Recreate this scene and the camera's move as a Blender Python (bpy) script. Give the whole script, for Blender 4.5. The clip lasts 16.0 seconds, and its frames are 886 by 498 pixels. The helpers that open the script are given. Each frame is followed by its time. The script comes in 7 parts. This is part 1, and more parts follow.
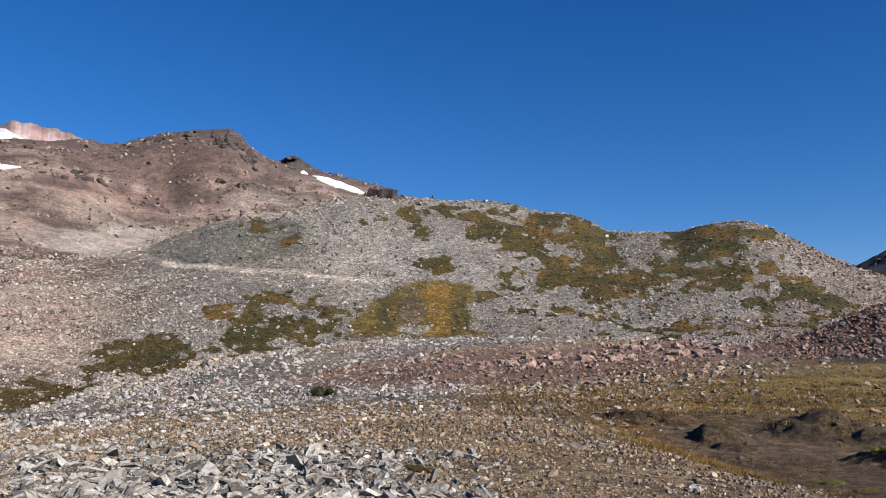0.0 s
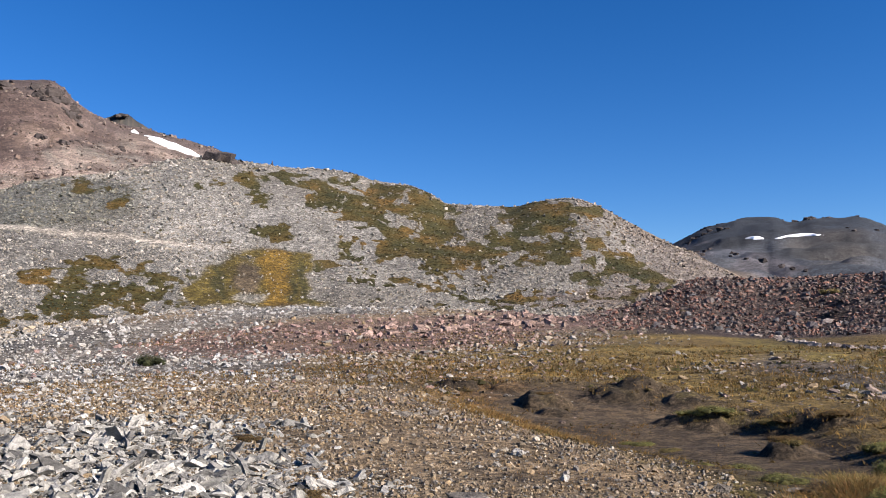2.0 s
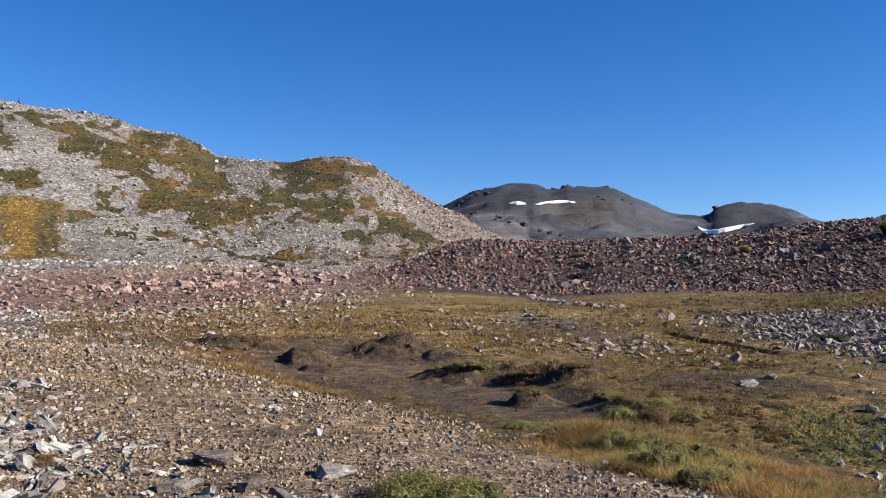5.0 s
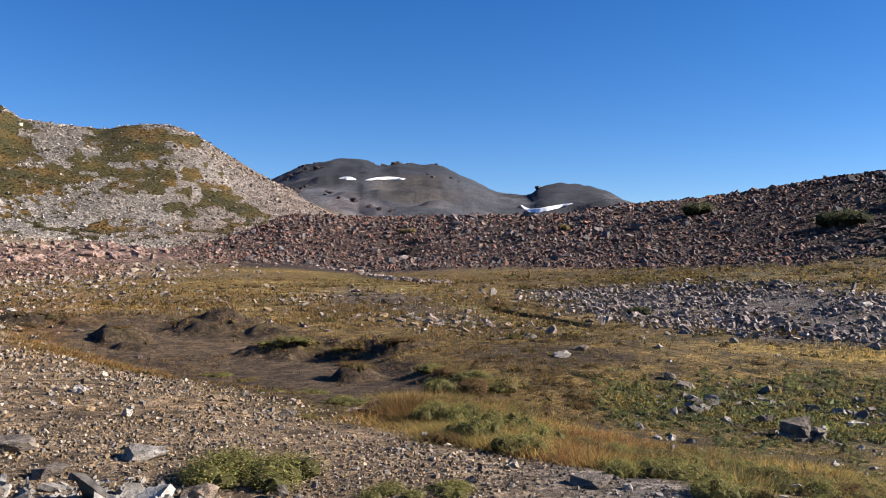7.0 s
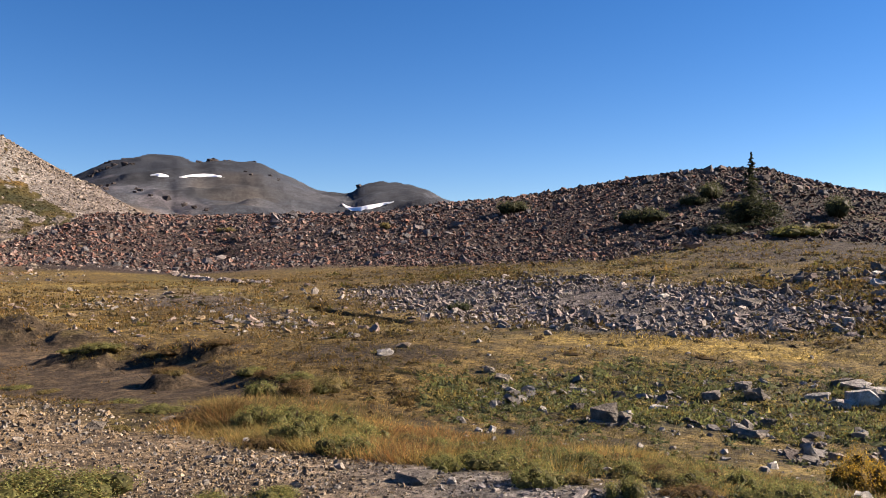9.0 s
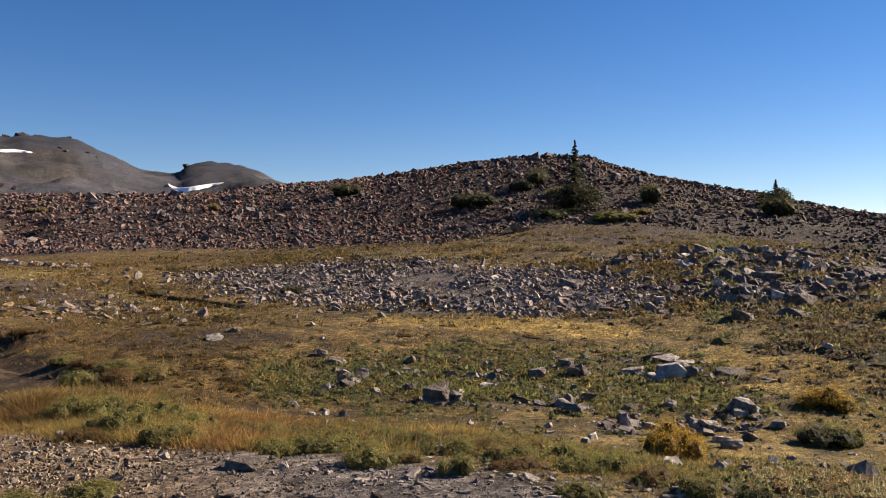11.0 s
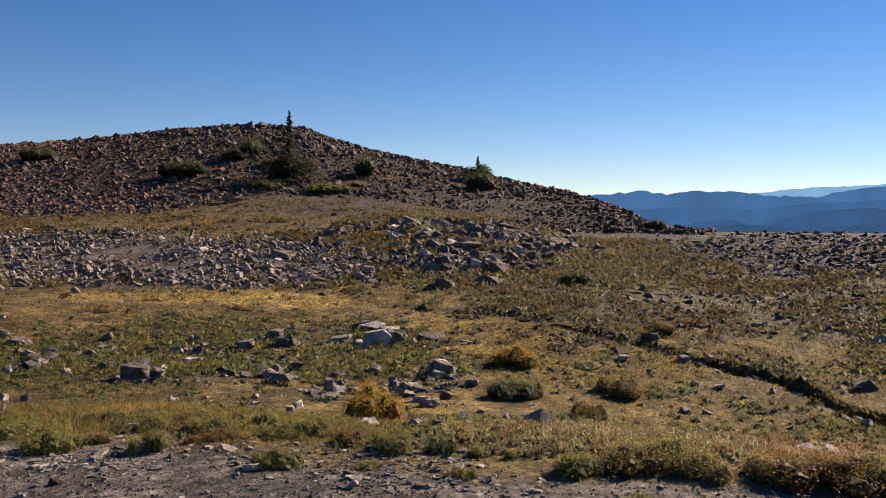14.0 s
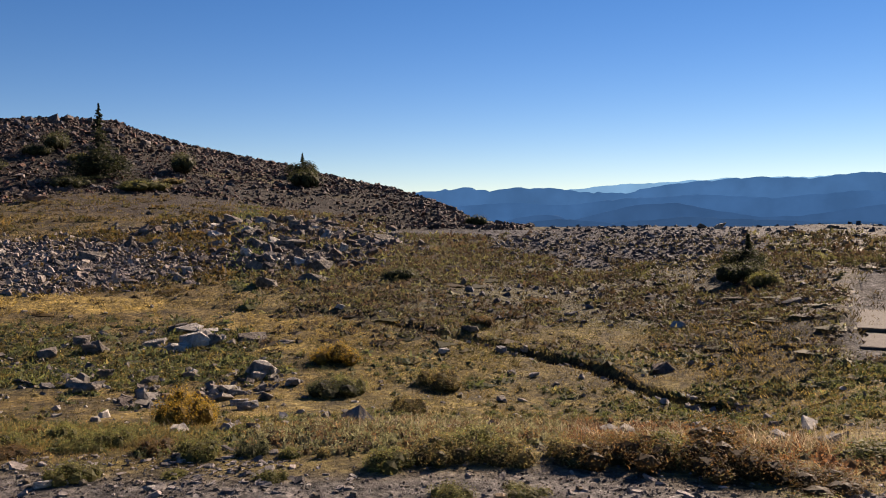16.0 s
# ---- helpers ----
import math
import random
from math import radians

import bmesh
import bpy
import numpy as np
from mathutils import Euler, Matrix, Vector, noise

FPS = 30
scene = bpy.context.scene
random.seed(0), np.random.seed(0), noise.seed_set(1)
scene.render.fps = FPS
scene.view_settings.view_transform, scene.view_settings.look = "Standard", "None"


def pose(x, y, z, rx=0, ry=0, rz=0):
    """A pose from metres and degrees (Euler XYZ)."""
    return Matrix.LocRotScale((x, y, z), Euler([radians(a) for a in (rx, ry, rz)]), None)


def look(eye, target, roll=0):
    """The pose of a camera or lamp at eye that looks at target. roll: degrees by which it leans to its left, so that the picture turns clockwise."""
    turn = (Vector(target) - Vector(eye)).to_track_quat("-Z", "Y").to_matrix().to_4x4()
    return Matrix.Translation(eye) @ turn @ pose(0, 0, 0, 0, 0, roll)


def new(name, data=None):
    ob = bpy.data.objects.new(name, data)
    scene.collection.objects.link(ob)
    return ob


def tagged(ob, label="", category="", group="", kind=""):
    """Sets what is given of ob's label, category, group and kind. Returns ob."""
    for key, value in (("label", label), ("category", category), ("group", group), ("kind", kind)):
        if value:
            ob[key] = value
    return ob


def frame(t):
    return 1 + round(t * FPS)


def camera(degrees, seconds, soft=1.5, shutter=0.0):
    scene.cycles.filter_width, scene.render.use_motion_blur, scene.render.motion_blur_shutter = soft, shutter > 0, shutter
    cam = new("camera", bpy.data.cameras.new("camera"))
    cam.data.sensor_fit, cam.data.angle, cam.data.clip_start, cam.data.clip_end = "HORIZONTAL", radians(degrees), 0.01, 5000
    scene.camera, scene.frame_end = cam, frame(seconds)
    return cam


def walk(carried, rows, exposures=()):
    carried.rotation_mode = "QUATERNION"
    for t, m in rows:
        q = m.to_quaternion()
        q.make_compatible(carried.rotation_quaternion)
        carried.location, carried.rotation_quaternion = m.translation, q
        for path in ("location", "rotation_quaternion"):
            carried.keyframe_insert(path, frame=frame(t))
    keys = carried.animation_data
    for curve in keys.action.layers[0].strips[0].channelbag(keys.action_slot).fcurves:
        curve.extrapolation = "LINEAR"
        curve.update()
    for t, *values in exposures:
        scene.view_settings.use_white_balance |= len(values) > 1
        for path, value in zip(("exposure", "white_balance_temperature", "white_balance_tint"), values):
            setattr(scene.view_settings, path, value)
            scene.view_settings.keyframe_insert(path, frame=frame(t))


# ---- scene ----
# ---- camera: a standing turn to the right ----
cam = camera(55.35, 16.0, soft=0.95)
PATH = [
    (0.0, pose(-0.235, 0.029, 1.664, 97.685, 0.425, 0.000)),
    (0.5, pose(-0.233, 0.031, 1.669, 97.198, 0.435, -2.812)),
    (1.0, pose(-0.232, 0.032, 1.662, 96.663, 0.364, -5.632)),
    (1.5, pose(-0.215, 0.033, 1.658, 96.108, 0.293, -8.374)),
    (2.0, pose(-0.182, 0.039, 1.651, 95.599, 0.175, -10.905)),
    (2.5, pose(-0.155, 0.042, 1.653, 95.142, 0.100, -13.447)),
    (3.0, pose(-0.128, 0.023, 1.650, 94.704, 0.027, -16.108)),
    (3.5, pose(-0.094, 0.025, 1.647, 94.228, -0.006, -18.825)),
    (6.0, pose(0.029, 0.019, 1.615, 91.687, -0.673, -31.585)),
    (6.5, pose(0.052, 0.019, 1.613, 91.372, -0.736, -34.704)),
    (7.0, pose(0.072, 0.021, 1.614, 91.221, -0.585, -37.778)),
    (7.5, pose(0.085, 0.025, 1.619, 91.216, -0.409, -40.748)),
    (8.0, pose(0.082, 0.031, 1.619, 91.273, -0.154, -43.743)),
    (8.5, pose(0.096, 0.050, 1.618, 91.265, 0.076, -46.756)),
    (9.0, pose(0.092, 0.061, 1.619, 91.151, 0.227, -49.818)),
    (11.5, pose(0.120, 0.079, 1.599, 89.612, 0.157, -63.825)),
    (12.0, pose(0.115, 0.052, 1.596, 89.272, 0.145, -66.728)),
    (12.5, pose(0.119, 0.029, 1.594, 88.934, 0.137, -69.894)),
    (13.0, pose(0.110, -0.007, 1.588, 88.614, 0.077, -73.305)),
    (13.5, pose(0.123, -0.029, 1.583, 88.287, -0.061, -76.774)),
    (14.0, pose(0.138, -0.052, 1.578, 88.037, -0.068, -80.069)),
    (14.5, pose(0.146, -0.085, 1.579, 87.888, 0.012, -83.030)),
    (15.0, pose(0.148, -0.113, 1.580, 87.817, 0.147, -85.845)),
    (15.5, pose(0.153, -0.143, 1.577, 87.795, 0.289, -88.717)),
    (16.0, pose(0.150, -0.176, 1.576, 87.800, 0.450, -91.687)),
]
EXPOSURES = [(0.0, 1.14, 5950, 14), (0.5, 1.20, 5950, 14), (2.0, 1.46, 5950, 14), (3.5, 1.49, 5900, 14), (6.0, 1.56, 6150, 15), (7.0, 1.56, 6250, 16), (8.0, 1.51, 6500, 17), (9.0, 1.66, 6900, 18), (11.5, 1.36, 7350, 21), (12.5, 1.44, 7450, 22), (13.0, 1.46, 7450, 22), (14.0, 1.25, 7500, 22), (15.0, 1.40, 7450, 22), (16.0, 1.16, 7450, 22)]

walk(cam, PATH, EXPOSURES)

# ---- world, sun, exposure ----
SUN_BEARING, SUN_HEIGHT = 127.0, 27.0
world = bpy.data.worlds.new("sky")
scene.world = world
world.use_nodes = True
wn = world.node_tree
wn.nodes.clear()
sky = wn.nodes.new("ShaderNodeTexSky")
sky.sky_type = "NISHITA"
sky.sun_disc = False
sky.sun_elevation, sky.sun_rotation = radians(SUN_HEIGHT), radians(SUN_BEARING)
sky.altitude, sky.air_density, sky.dust_density, sky.ozone_density = 1900.0, 1.0, 0.0, 3.5
wb = wn.nodes.new("ShaderNodeBackground")
wb.inputs["Strength"].default_value = 0.047
wo = wn.nodes.new("ShaderNodeOutputWorld")
clear = wn.nodes.new("ShaderNodeHueSaturation")
clear.inputs["Saturation"].default_value = 1.29
clear.inputs["Hue"].default_value = 0.507
wn.links.new(sky.outputs[0], clear.inputs["Color"])
wn.links.new(clear.outputs[0], wb.inputs[0])
wn.links.new(wb.outputs[0], wo.inputs[0])

sun_data = bpy.data.lights.new("sun", "SUN")
sun_data.energy, sun_data.angle, sun_data.color = 5.0, radians(0.53), (1.0, 0.89, 0.74)
sun = new("sun", sun_data)
sb, se = radians(SUN_BEARING), radians(SUN_HEIGHT)
sun.matrix_world = look((300 * math.sin(sb) * math.cos(se), 300 * math.cos(sb) * math.cos(se), 300 * math.sin(se)), (0, 0, 0))

# ---- noise on arrays ----
rng = np.random.default_rng(7)
LATTICE = rng.random((256, 256))


def vnoise(x, y):
    xi, yi = np.floor(x).astype(int), np.floor(y).astype(int)
    fx, fy = x - xi, y - yi
    fx, fy = fx * fx * (3 - 2 * fx), fy * fy * (3 - 2 * fy)
    a, b = LATTICE[xi & 255, yi & 255], LATTICE[(xi + 1) & 255, yi & 255]
    c, d = LATTICE[xi & 255, (yi + 1) & 255], LATTICE[(xi + 1) & 255, (yi + 1) & 255]
    return (a + (b - a) * fx) * (1 - fy) + (c + (d - c) * fx) * fy - 0.5


def fbm(x, y, size, octaves=4, off=0.0):
    """Fractal noise, about -0.5 to 0.5, with its largest forms about `size` metres across."""
    total, amp, k = 0.0, 0.5, 1.0 / size
    for i in range(octaves):
        total = total + amp * vnoise(x * k + off + 17.3 * i, y * k + off * 1.7 + 31.1 * i)
        amp, k = amp * 0.5, k * 2.03
    return total * 1.35


def smooth(e0, e1, v):
    t = np.clip((v - e0) / (e1 - e0), 0, 1)
    return t * t * (3 - 2 * t)


# ---- the lie of the land: lines round the standpoint, (bearing, distance, height angle or height) ----
EYE = 1.6


def line(*rows, angle=False):
    b, d, h = (np.array(c, float) for c in zip(*rows))
    return b, np.log(d), EYE + d * np.tan(np.radians(h)) if angle else h


LINES = [
    line((-40, 5.8, 0), (0, 5.8, 0), (40, 6.2, 0), (60, 6.3, 0), (74, 5.8, 0), (100, 5.7, 0), (120, 5.6, 0), (150, 6, 0)),
    line((-40, 12, 0.15), (-10, 12, 0.2), (5, 12, 0.1), (20, 11.5, -0.05), (30, 11.5, -0.25), (37, 11, -0.28), (45, 11.5, -0.42),
         (60, 12, -0.6), (73, 12, -0.75), (90, 12, -0.9), (100, 12, -1.05), (110, 12, -1.05), (120, 12, -0.6), (150, 12, -0.2)),
    line((-40, 17, 0.1), (1, 17, 0.2), (12, 17, -0.1), (24, 17, -0.35), (34, 17, -0.2), (46, 17, 0), (60, 17, -0.2), (75, 16, -0.5),
         (90, 16, -0.45), (100, 16, -0.7), (108, 16, -0.65), (118, 16, -0.1), (150, 16, 0)),
    line((-40, 25, -0.2), (0, 25, 0.2), (12, 25, 0.2), (24, 25, 0.1), (36, 24, 0.12), (46, 24, 0.2), (55, 24, 0.25), (64, 23, 0.4),
         (76, 22, 0.2), (90, 23, 0.2), (100, 25, -0.1), (110, 25, 0.2), (120, 25, 0.5), (150, 25, 0.6)),
    line((-40, 30, -0.7), (-25, 32, -0.4), (-15, 34, 0), (0, 36, 0.3), (15, 36, 0.45), (25, 36, 0.5), (35, 34, 0.65), (45, 33, 0.75), (59, 32, 1.2),
         (70, 31, 1.15), (80, 32, 1.3), (90, 32, 0.8), (100, 32, 0.65), (110, 32, 0.9), (120, 32, 1.0), (150, 32, 1.0)),
    line((-40, 33, -5.0), (-30, 35, -4.6), (-25, 37, -3.7), (-20, 42, -2.3), (-15, 47, -1.6), (-8, 54, -0.8), (0, 58, 0), (12, 60, 0.1), (20, 62, 0.0),
         (27, 61, 0.1), (32, 57, -0.3), (39, 52, -0.1), (47, 46, 0.05), (54, 42, 0.05), (60, 41, 0.3), (65, 43, 1.0), (69, 46, 1.75),
         (74, 46, 1.7), (81, 44, 0.6), (85, 40, -0.4), (89, 37.5, -0.95), (95, 36, -0.95), (120, 36, -0.95), (150, 36, -1), angle=True),
    line((-40, 38, -5.0), (-27, 40, -3.85), (-25.5, 43, -2.92), (-22.8, 47, -1.8), (-19.5, 52, -1.45), (-15, 60, -0.15), (-10.7, 68, 0.74), (-7, 74, 1.35),
         (-3.2, 80, 1.52), (2.9, 84, 1.67), (8.1, 85, 1.65), (11.8, 85, 1.49), (15.4, 86, 1.37), (18.9, 88, 0.95), (22, 92, 1.3), (25, 98, 2.3), (28, 104, 3.4),
         (34, 100, 3.25), (40, 95, 3.45), (44.7, 88, 3.55), (49.7, 85, 4.15), (54.3, 82, 4.55), (58.1, 80, 5.05), (61.8, 78, 5.55), (67.5, 75, 6.1),
         (70.6, 74, 6.05), (72.3, 74, 5.5), (75.1, 73, 4.68), (78.1, 72, 4.03), angle=True),
]
# the crest of the boulder ridge runs down to the rim of the terrace
crest_tail = line((81.8, 70, 3.4), (85.4, 64, 2.45), (88.9, 58, 1.72), (92.3, 48, 0.55), (95, 41, -0.55), (100, 39, -0.8), (109, 38, -0.82), (117, 39, -0.75), (125, 39, -0.85), (150, 39, -1), angle=True)
LINES[6] = tuple(np.concatenate(p) for p in zip(LINES[6], crest_tail))
LINES += [
    line((-40, 100, -4), (-28, 110, -2.6), (-25, 120, -1.8), (-20, 128, -0.4), (-15, 130, 0.6), (-8, 130, 1.0), (0, 130, 1.1), (10, 130, 1.0), (20, 130, 1.2),
         (25, 140, 2.0), (28, 150, 2.2), (35, 160, 1.6), (55, 150, 2.0), (70, 140, 2.0), (82, 120, 0), (90, 100, -4), (96, 80, -9), (150, 80, -10), angle=True),
    line((-40, 160, 0), (-28, 165, 3.2), (-22, 170, 3.6), (-15, 172, 5.0), (-8, 172, 5.4), (0, 172, 5.5), (10, 170, 4.9), (17, 168, 4.5), (24, 170, 3.9),
         (30, 175, 2.6), (36, 200, 1.0), (60, 200, 1.0), (85, 200, -1), (96, 180, -12), (150, 180, -13), angle=True),
    line((-40, 250, 7), (-28, 240, 7.0), (-24.5, 235, 6.6), (-22.4, 232, 6.6), (-20.5, 230, 7.05), (-18.1, 232, 8.02), (-14.6, 236, 9.26), (-10.9, 240, 10.11), (-6.3, 242, 11.1), (-4, 242, 11.3),
         (-0.7, 242, 11.2), (2.6, 240, 10.9), (6.1, 236, 10.2), (8.4, 232, 10.1), (9.9, 230, 9.5), (11.3, 228, 8.6), (13.6, 226, 8.45), (15.7, 224, 8.45), (17.2, 222, 8.7), (19.3, 220, 8.7),
         (21, 218, 8.3), (22.6, 214, 7.5), (24.2, 210, 6.7), (26.3, 204, 5.7), (28.2, 198, 4.75), (30.8, 190, 3.2), (36, 230, 0.5), (60, 230, 0.5), (85, 230, -1), (96, 230, -12), (150, 230, -12), angle=True),
    line((-40, 330, 9.5), (-28, 320, 9.8), (-23, 320, 8.6), (-20, 320, 7.9), (-16, 320, 8.2), (-12, 320, 9.0), (-6, 320, 9.8), (0, 320, 9.2), (10, 320, 7), (20, 320, 5), (30, 320, 2.5),
         (45, 320, 2), (70, 320, 1), (90, 320, -3), (96, 320, -10), (150, 320, -10), angle=True),
    line((-40, 620, 13.2), (-28.3, 620, 13.5), (-24.5, 620, 13.9), (-21.8, 620, 13.9), (-20.4, 615, 14.25), (-18.4, 610, 14.8), (-15.8, 600, 15.3), (-14.6, 598, 15.45), (-13.8, 598, 15.0), (-13, 600, 14.2),
         (-11.3, 600, 13.35), (-8.7, 600, 12.9), (-6.4, 600, 12.3), (-4.8, 600, 12.05), (-3.2, 600, 11.3), (0, 620, 9.5), (8, 700, 6), (18, 850, 4), (24, 900, 4.8), (26.6, 900, 5.75), (28.3, 900, 6.62), (30.2, 900, 7.0),
         (32.1, 900, 7.1), angle=True),
]
dark_hill = line((33.7, 900, 6.75), (34.8, 900, 6.9), (37.1, 900, 6.85), (39.4, 900, 6.0), (41.7, 910, 5.1), (43.5, 930, 4.85), (44.3, 940, 5.3), (45.7, 940, 5.6), (47.1, 940, 5.5), (48.9, 940, 5.05), (50.2, 940, 4.3),
                 (55, 940, 3), (70, 900, 1), (90, 800, -4), (96, 800, -7), (150, 800, -7), angle=True)
LINES[11] = tuple(np.concatenate(p) for p in zip(LINES[11], dark_hill))
LINES += [
    line((-40, 1500, 60), (20, 1500, 20), (50, 1500, 0), (90, 1500, -110), (150, 1500, -130)),
    line((-40, 4900, -150), (20, 4900, -160), (90, 4900, -230), (150, 4900, -230)),
]


def eased(b, keys, values):
    """Interpolation along a line by monotone cubics."""
    h = np.diff(keys)
    d = np.diff(values) / h
    m = np.zeros(len(keys))
    same = d[:-1] * d[1:] > 0
    w1, w2 = 2 * h[1:] + h[:-1], h[1:] + 2 * h[:-1]
    with np.errstate(divide="ignore", invalid="ignore"):
        m[1:-1] = np.where(same, (w1 + w2) / (w1 / d[:-1] + w2 / d[1:]), 0)
    b = np.clip(b, keys[0], keys[-1])
    i = np.clip(np.searchsorted(keys, b, "right") - 1, 0, len(keys) - 2)
    t = (b - keys[i]) / h[i]
    return ((2 * t**3 - 3 * t**2 + 1) * values[i] + (t**3 - 2 * t**2 + t) * h[i] * m[i]
            + (3 * t**2 - 2 * t**3) * values[i + 1] + (t**3 - t**2) * h[i] * m[i + 1])


def form(b, r):
    """Smooth height of the land and the number of the line it lies beyond, for bearings b (degrees) and distances r."""
    shape = np.broadcast(b, r).shape
    b, r = (np.broadcast_to(a, shape).ravel().astype(float) for a in (b, r))
    side = np.where(b > 180, b - 360, b)
    away = np.clip(np.maximum(side - 125, -33 - side) / 25, 0, 1)          # behind the standpoint the land is plain
    side = np.clip(side, -40, 150)
    n = len(LINES)
    D = np.empty((n + 1, len(b)))
    H = np.empty((n + 1, len(b)))
    D[0], H[0] = np.log(1.0), 0.0
    for i, (k, d, h) in enumerate(LINES):
        D[i + 1], H[i + 1] = eased(side, k, d), eased(side, k, h)
    x = np.log(np.maximum(r, 1.0))
    h = np.diff(D, axis=0)
    d = np.diff(H, axis=0) / h
    m = np.zeros_like(H)
    w1, w2 = 2 * h[1:] + h[:-1], h[1:] + 2 * h[:-1]
    with np.errstate(divide="ignore", invalid="ignore"):
        m[1:-1] = np.where(d[:-1] * d[1:] > 0, (w1 + w2) / (w1 / d[:-1] + w2 / d[1:]), 0)
    i = np.clip((x[None] >= D).sum(0) - 1, 0, n - 1)
    j = np.arange(len(b))
    t = np.clip((x - D[i, j]) / h[i, j], 0, 1)
    z = ((2 * t**3 - 3 * t**2 + 1) * H[i, j] + (t**3 - 2 * t**2 + t) * h[i, j] * m[i, j]
         + (3 * t**2 - 2 * t**3) * H[i + 1, j] + (t**3 - t**2) * h[i, j] * m[i + 1, j])
    T = (H - EYE) / np.exp(D)                                              # slope of sight, so that a crest is the highest thing seen
    dt = np.diff(T, axis=0) / h
    mt = np.zeros_like(T)
    with np.errstate(divide="ignore", invalid="ignore"):
        mt[1:-1] = np.where(dt[:-1] * dt[1:] > 0, (w1 + w2) / (w1 / dt[:-1] + w2 / dt[1:]), 0)
    s = ((2 * t**3 - 3 * t**2 + 1) * T[i, j] + (t**3 - 2 * t**2 + t) * h[i, j] * mt[i, j]
         + (3 * t**2 - 2 * t**3) * T[i + 1, j] + (t**3 - t**2) * h[i, j] * mt[i + 1, j])
    far = smooth(4.5, 5.5, i + t)
    z = z * (1 - far) + (EYE + r * s) * far
    plain = -0.03 * np.maximum(r - 8, 0)
    plain = np.maximum(plain, -200)
    z = z * (1 - away) + plain * away
    return z.reshape(shape), (i + t).reshape(shape)


def spot(b, el, u, b0, e0, db, de, tilt=0.0, u0=0, u1=99):
    """1 inside an oval patch of the land seen at bearing b0 and height angle e0, falling to 0 outside."""
    c, s = math.cos(radians(tilt)), math.sin(radians(tilt))
    x, y = b - b0, el - e0
    p, q = (x * c + y * s) / db, (-x * s + y * c) / de
    return smooth(1.25, 0.75, np.sqrt(p * p + q * q)) * (u >= u0) * (u <= u1)


STREAM = [(73.3, 19.5), (76.5, 18.4), (80.9, 17.6), (86.1, 16.8), (89.9, 16.2), (94.2, 15.8), (98, 15.2), (101.8, 14.2), (105.5, 13.2), (109.4, 12.4), (114, 11.8)]
STREAM_B, STREAM_R = np.array(STREAM).T
SIDE_STREAM = [(36, 33), (40, 29), (43, 26), (45.5, 23.5), (48, 22), (52, 21.5)]
SIDE_B, SIDE_R = np.array(SIDE_STREAM).T


def xy(b, r):
    return r * np.sin(np.radians(b)), r * np.cos(np.radians(b))


def channel(b, r):
    """How deep the streams are cut into the meadow."""
    x, y = xy(b, r)
    wob = 1.0 * fbm(x, y, 2.0, 3, 5.0) + 1.5 * fbm(x, y, 5.0, 2, 6.0)
    d1 = np.abs(r - np.interp(b, STREAM_B, STREAM_R) + wob) * (1 + 0.0 * b)
    on1 = smooth(72, 74, b) * smooth(113, 109, b)
    w1 = 0.13 + 0.04 * smooth(92, 102, b)
    d2 = np.abs(r - np.interp(b, SIDE_B, SIDE_R) + wob)
    on2 = smooth(40.5, 42.5, b) * smooth(49, 46, b)
    return on1 * (0.05 + 0.15 * smooth(86, 98, b)) * smooth(w1 + 0.18, w1 * 0.5, d1) + on2 * 0.28 * smooth(0.6, 0.2, d2)


# banks and hummocks left standing in the dark soil: bearing, distance, radius, height
HUMMOCKS = [(11.9, 24.3, 0.85, 0.20), (14.7, 24.0, 0.7, 0.14), (17.0, 22.0, 0.75, 0.30), (17.6, 20.6, 0.5, 0.16), (22.6, 23.6, 1.2, 0.26), (24.2, 23.9, 0.9, 0.18), (26.2, 22.6, 0.6, 0.14), (27.0, 19.8, 0.9, 0.22), (28.8, 20.0, 0.9, 0.20),
            (31.8, 18.8, 0.9, 0.17), (35.0, 18.4, 0.8, 0.18), (32.1, 15.8, 0.62, 0.22), (37.3, 11.5, 0.9, 0.06), (39.3, 11.0, 1.0, 0.05)]


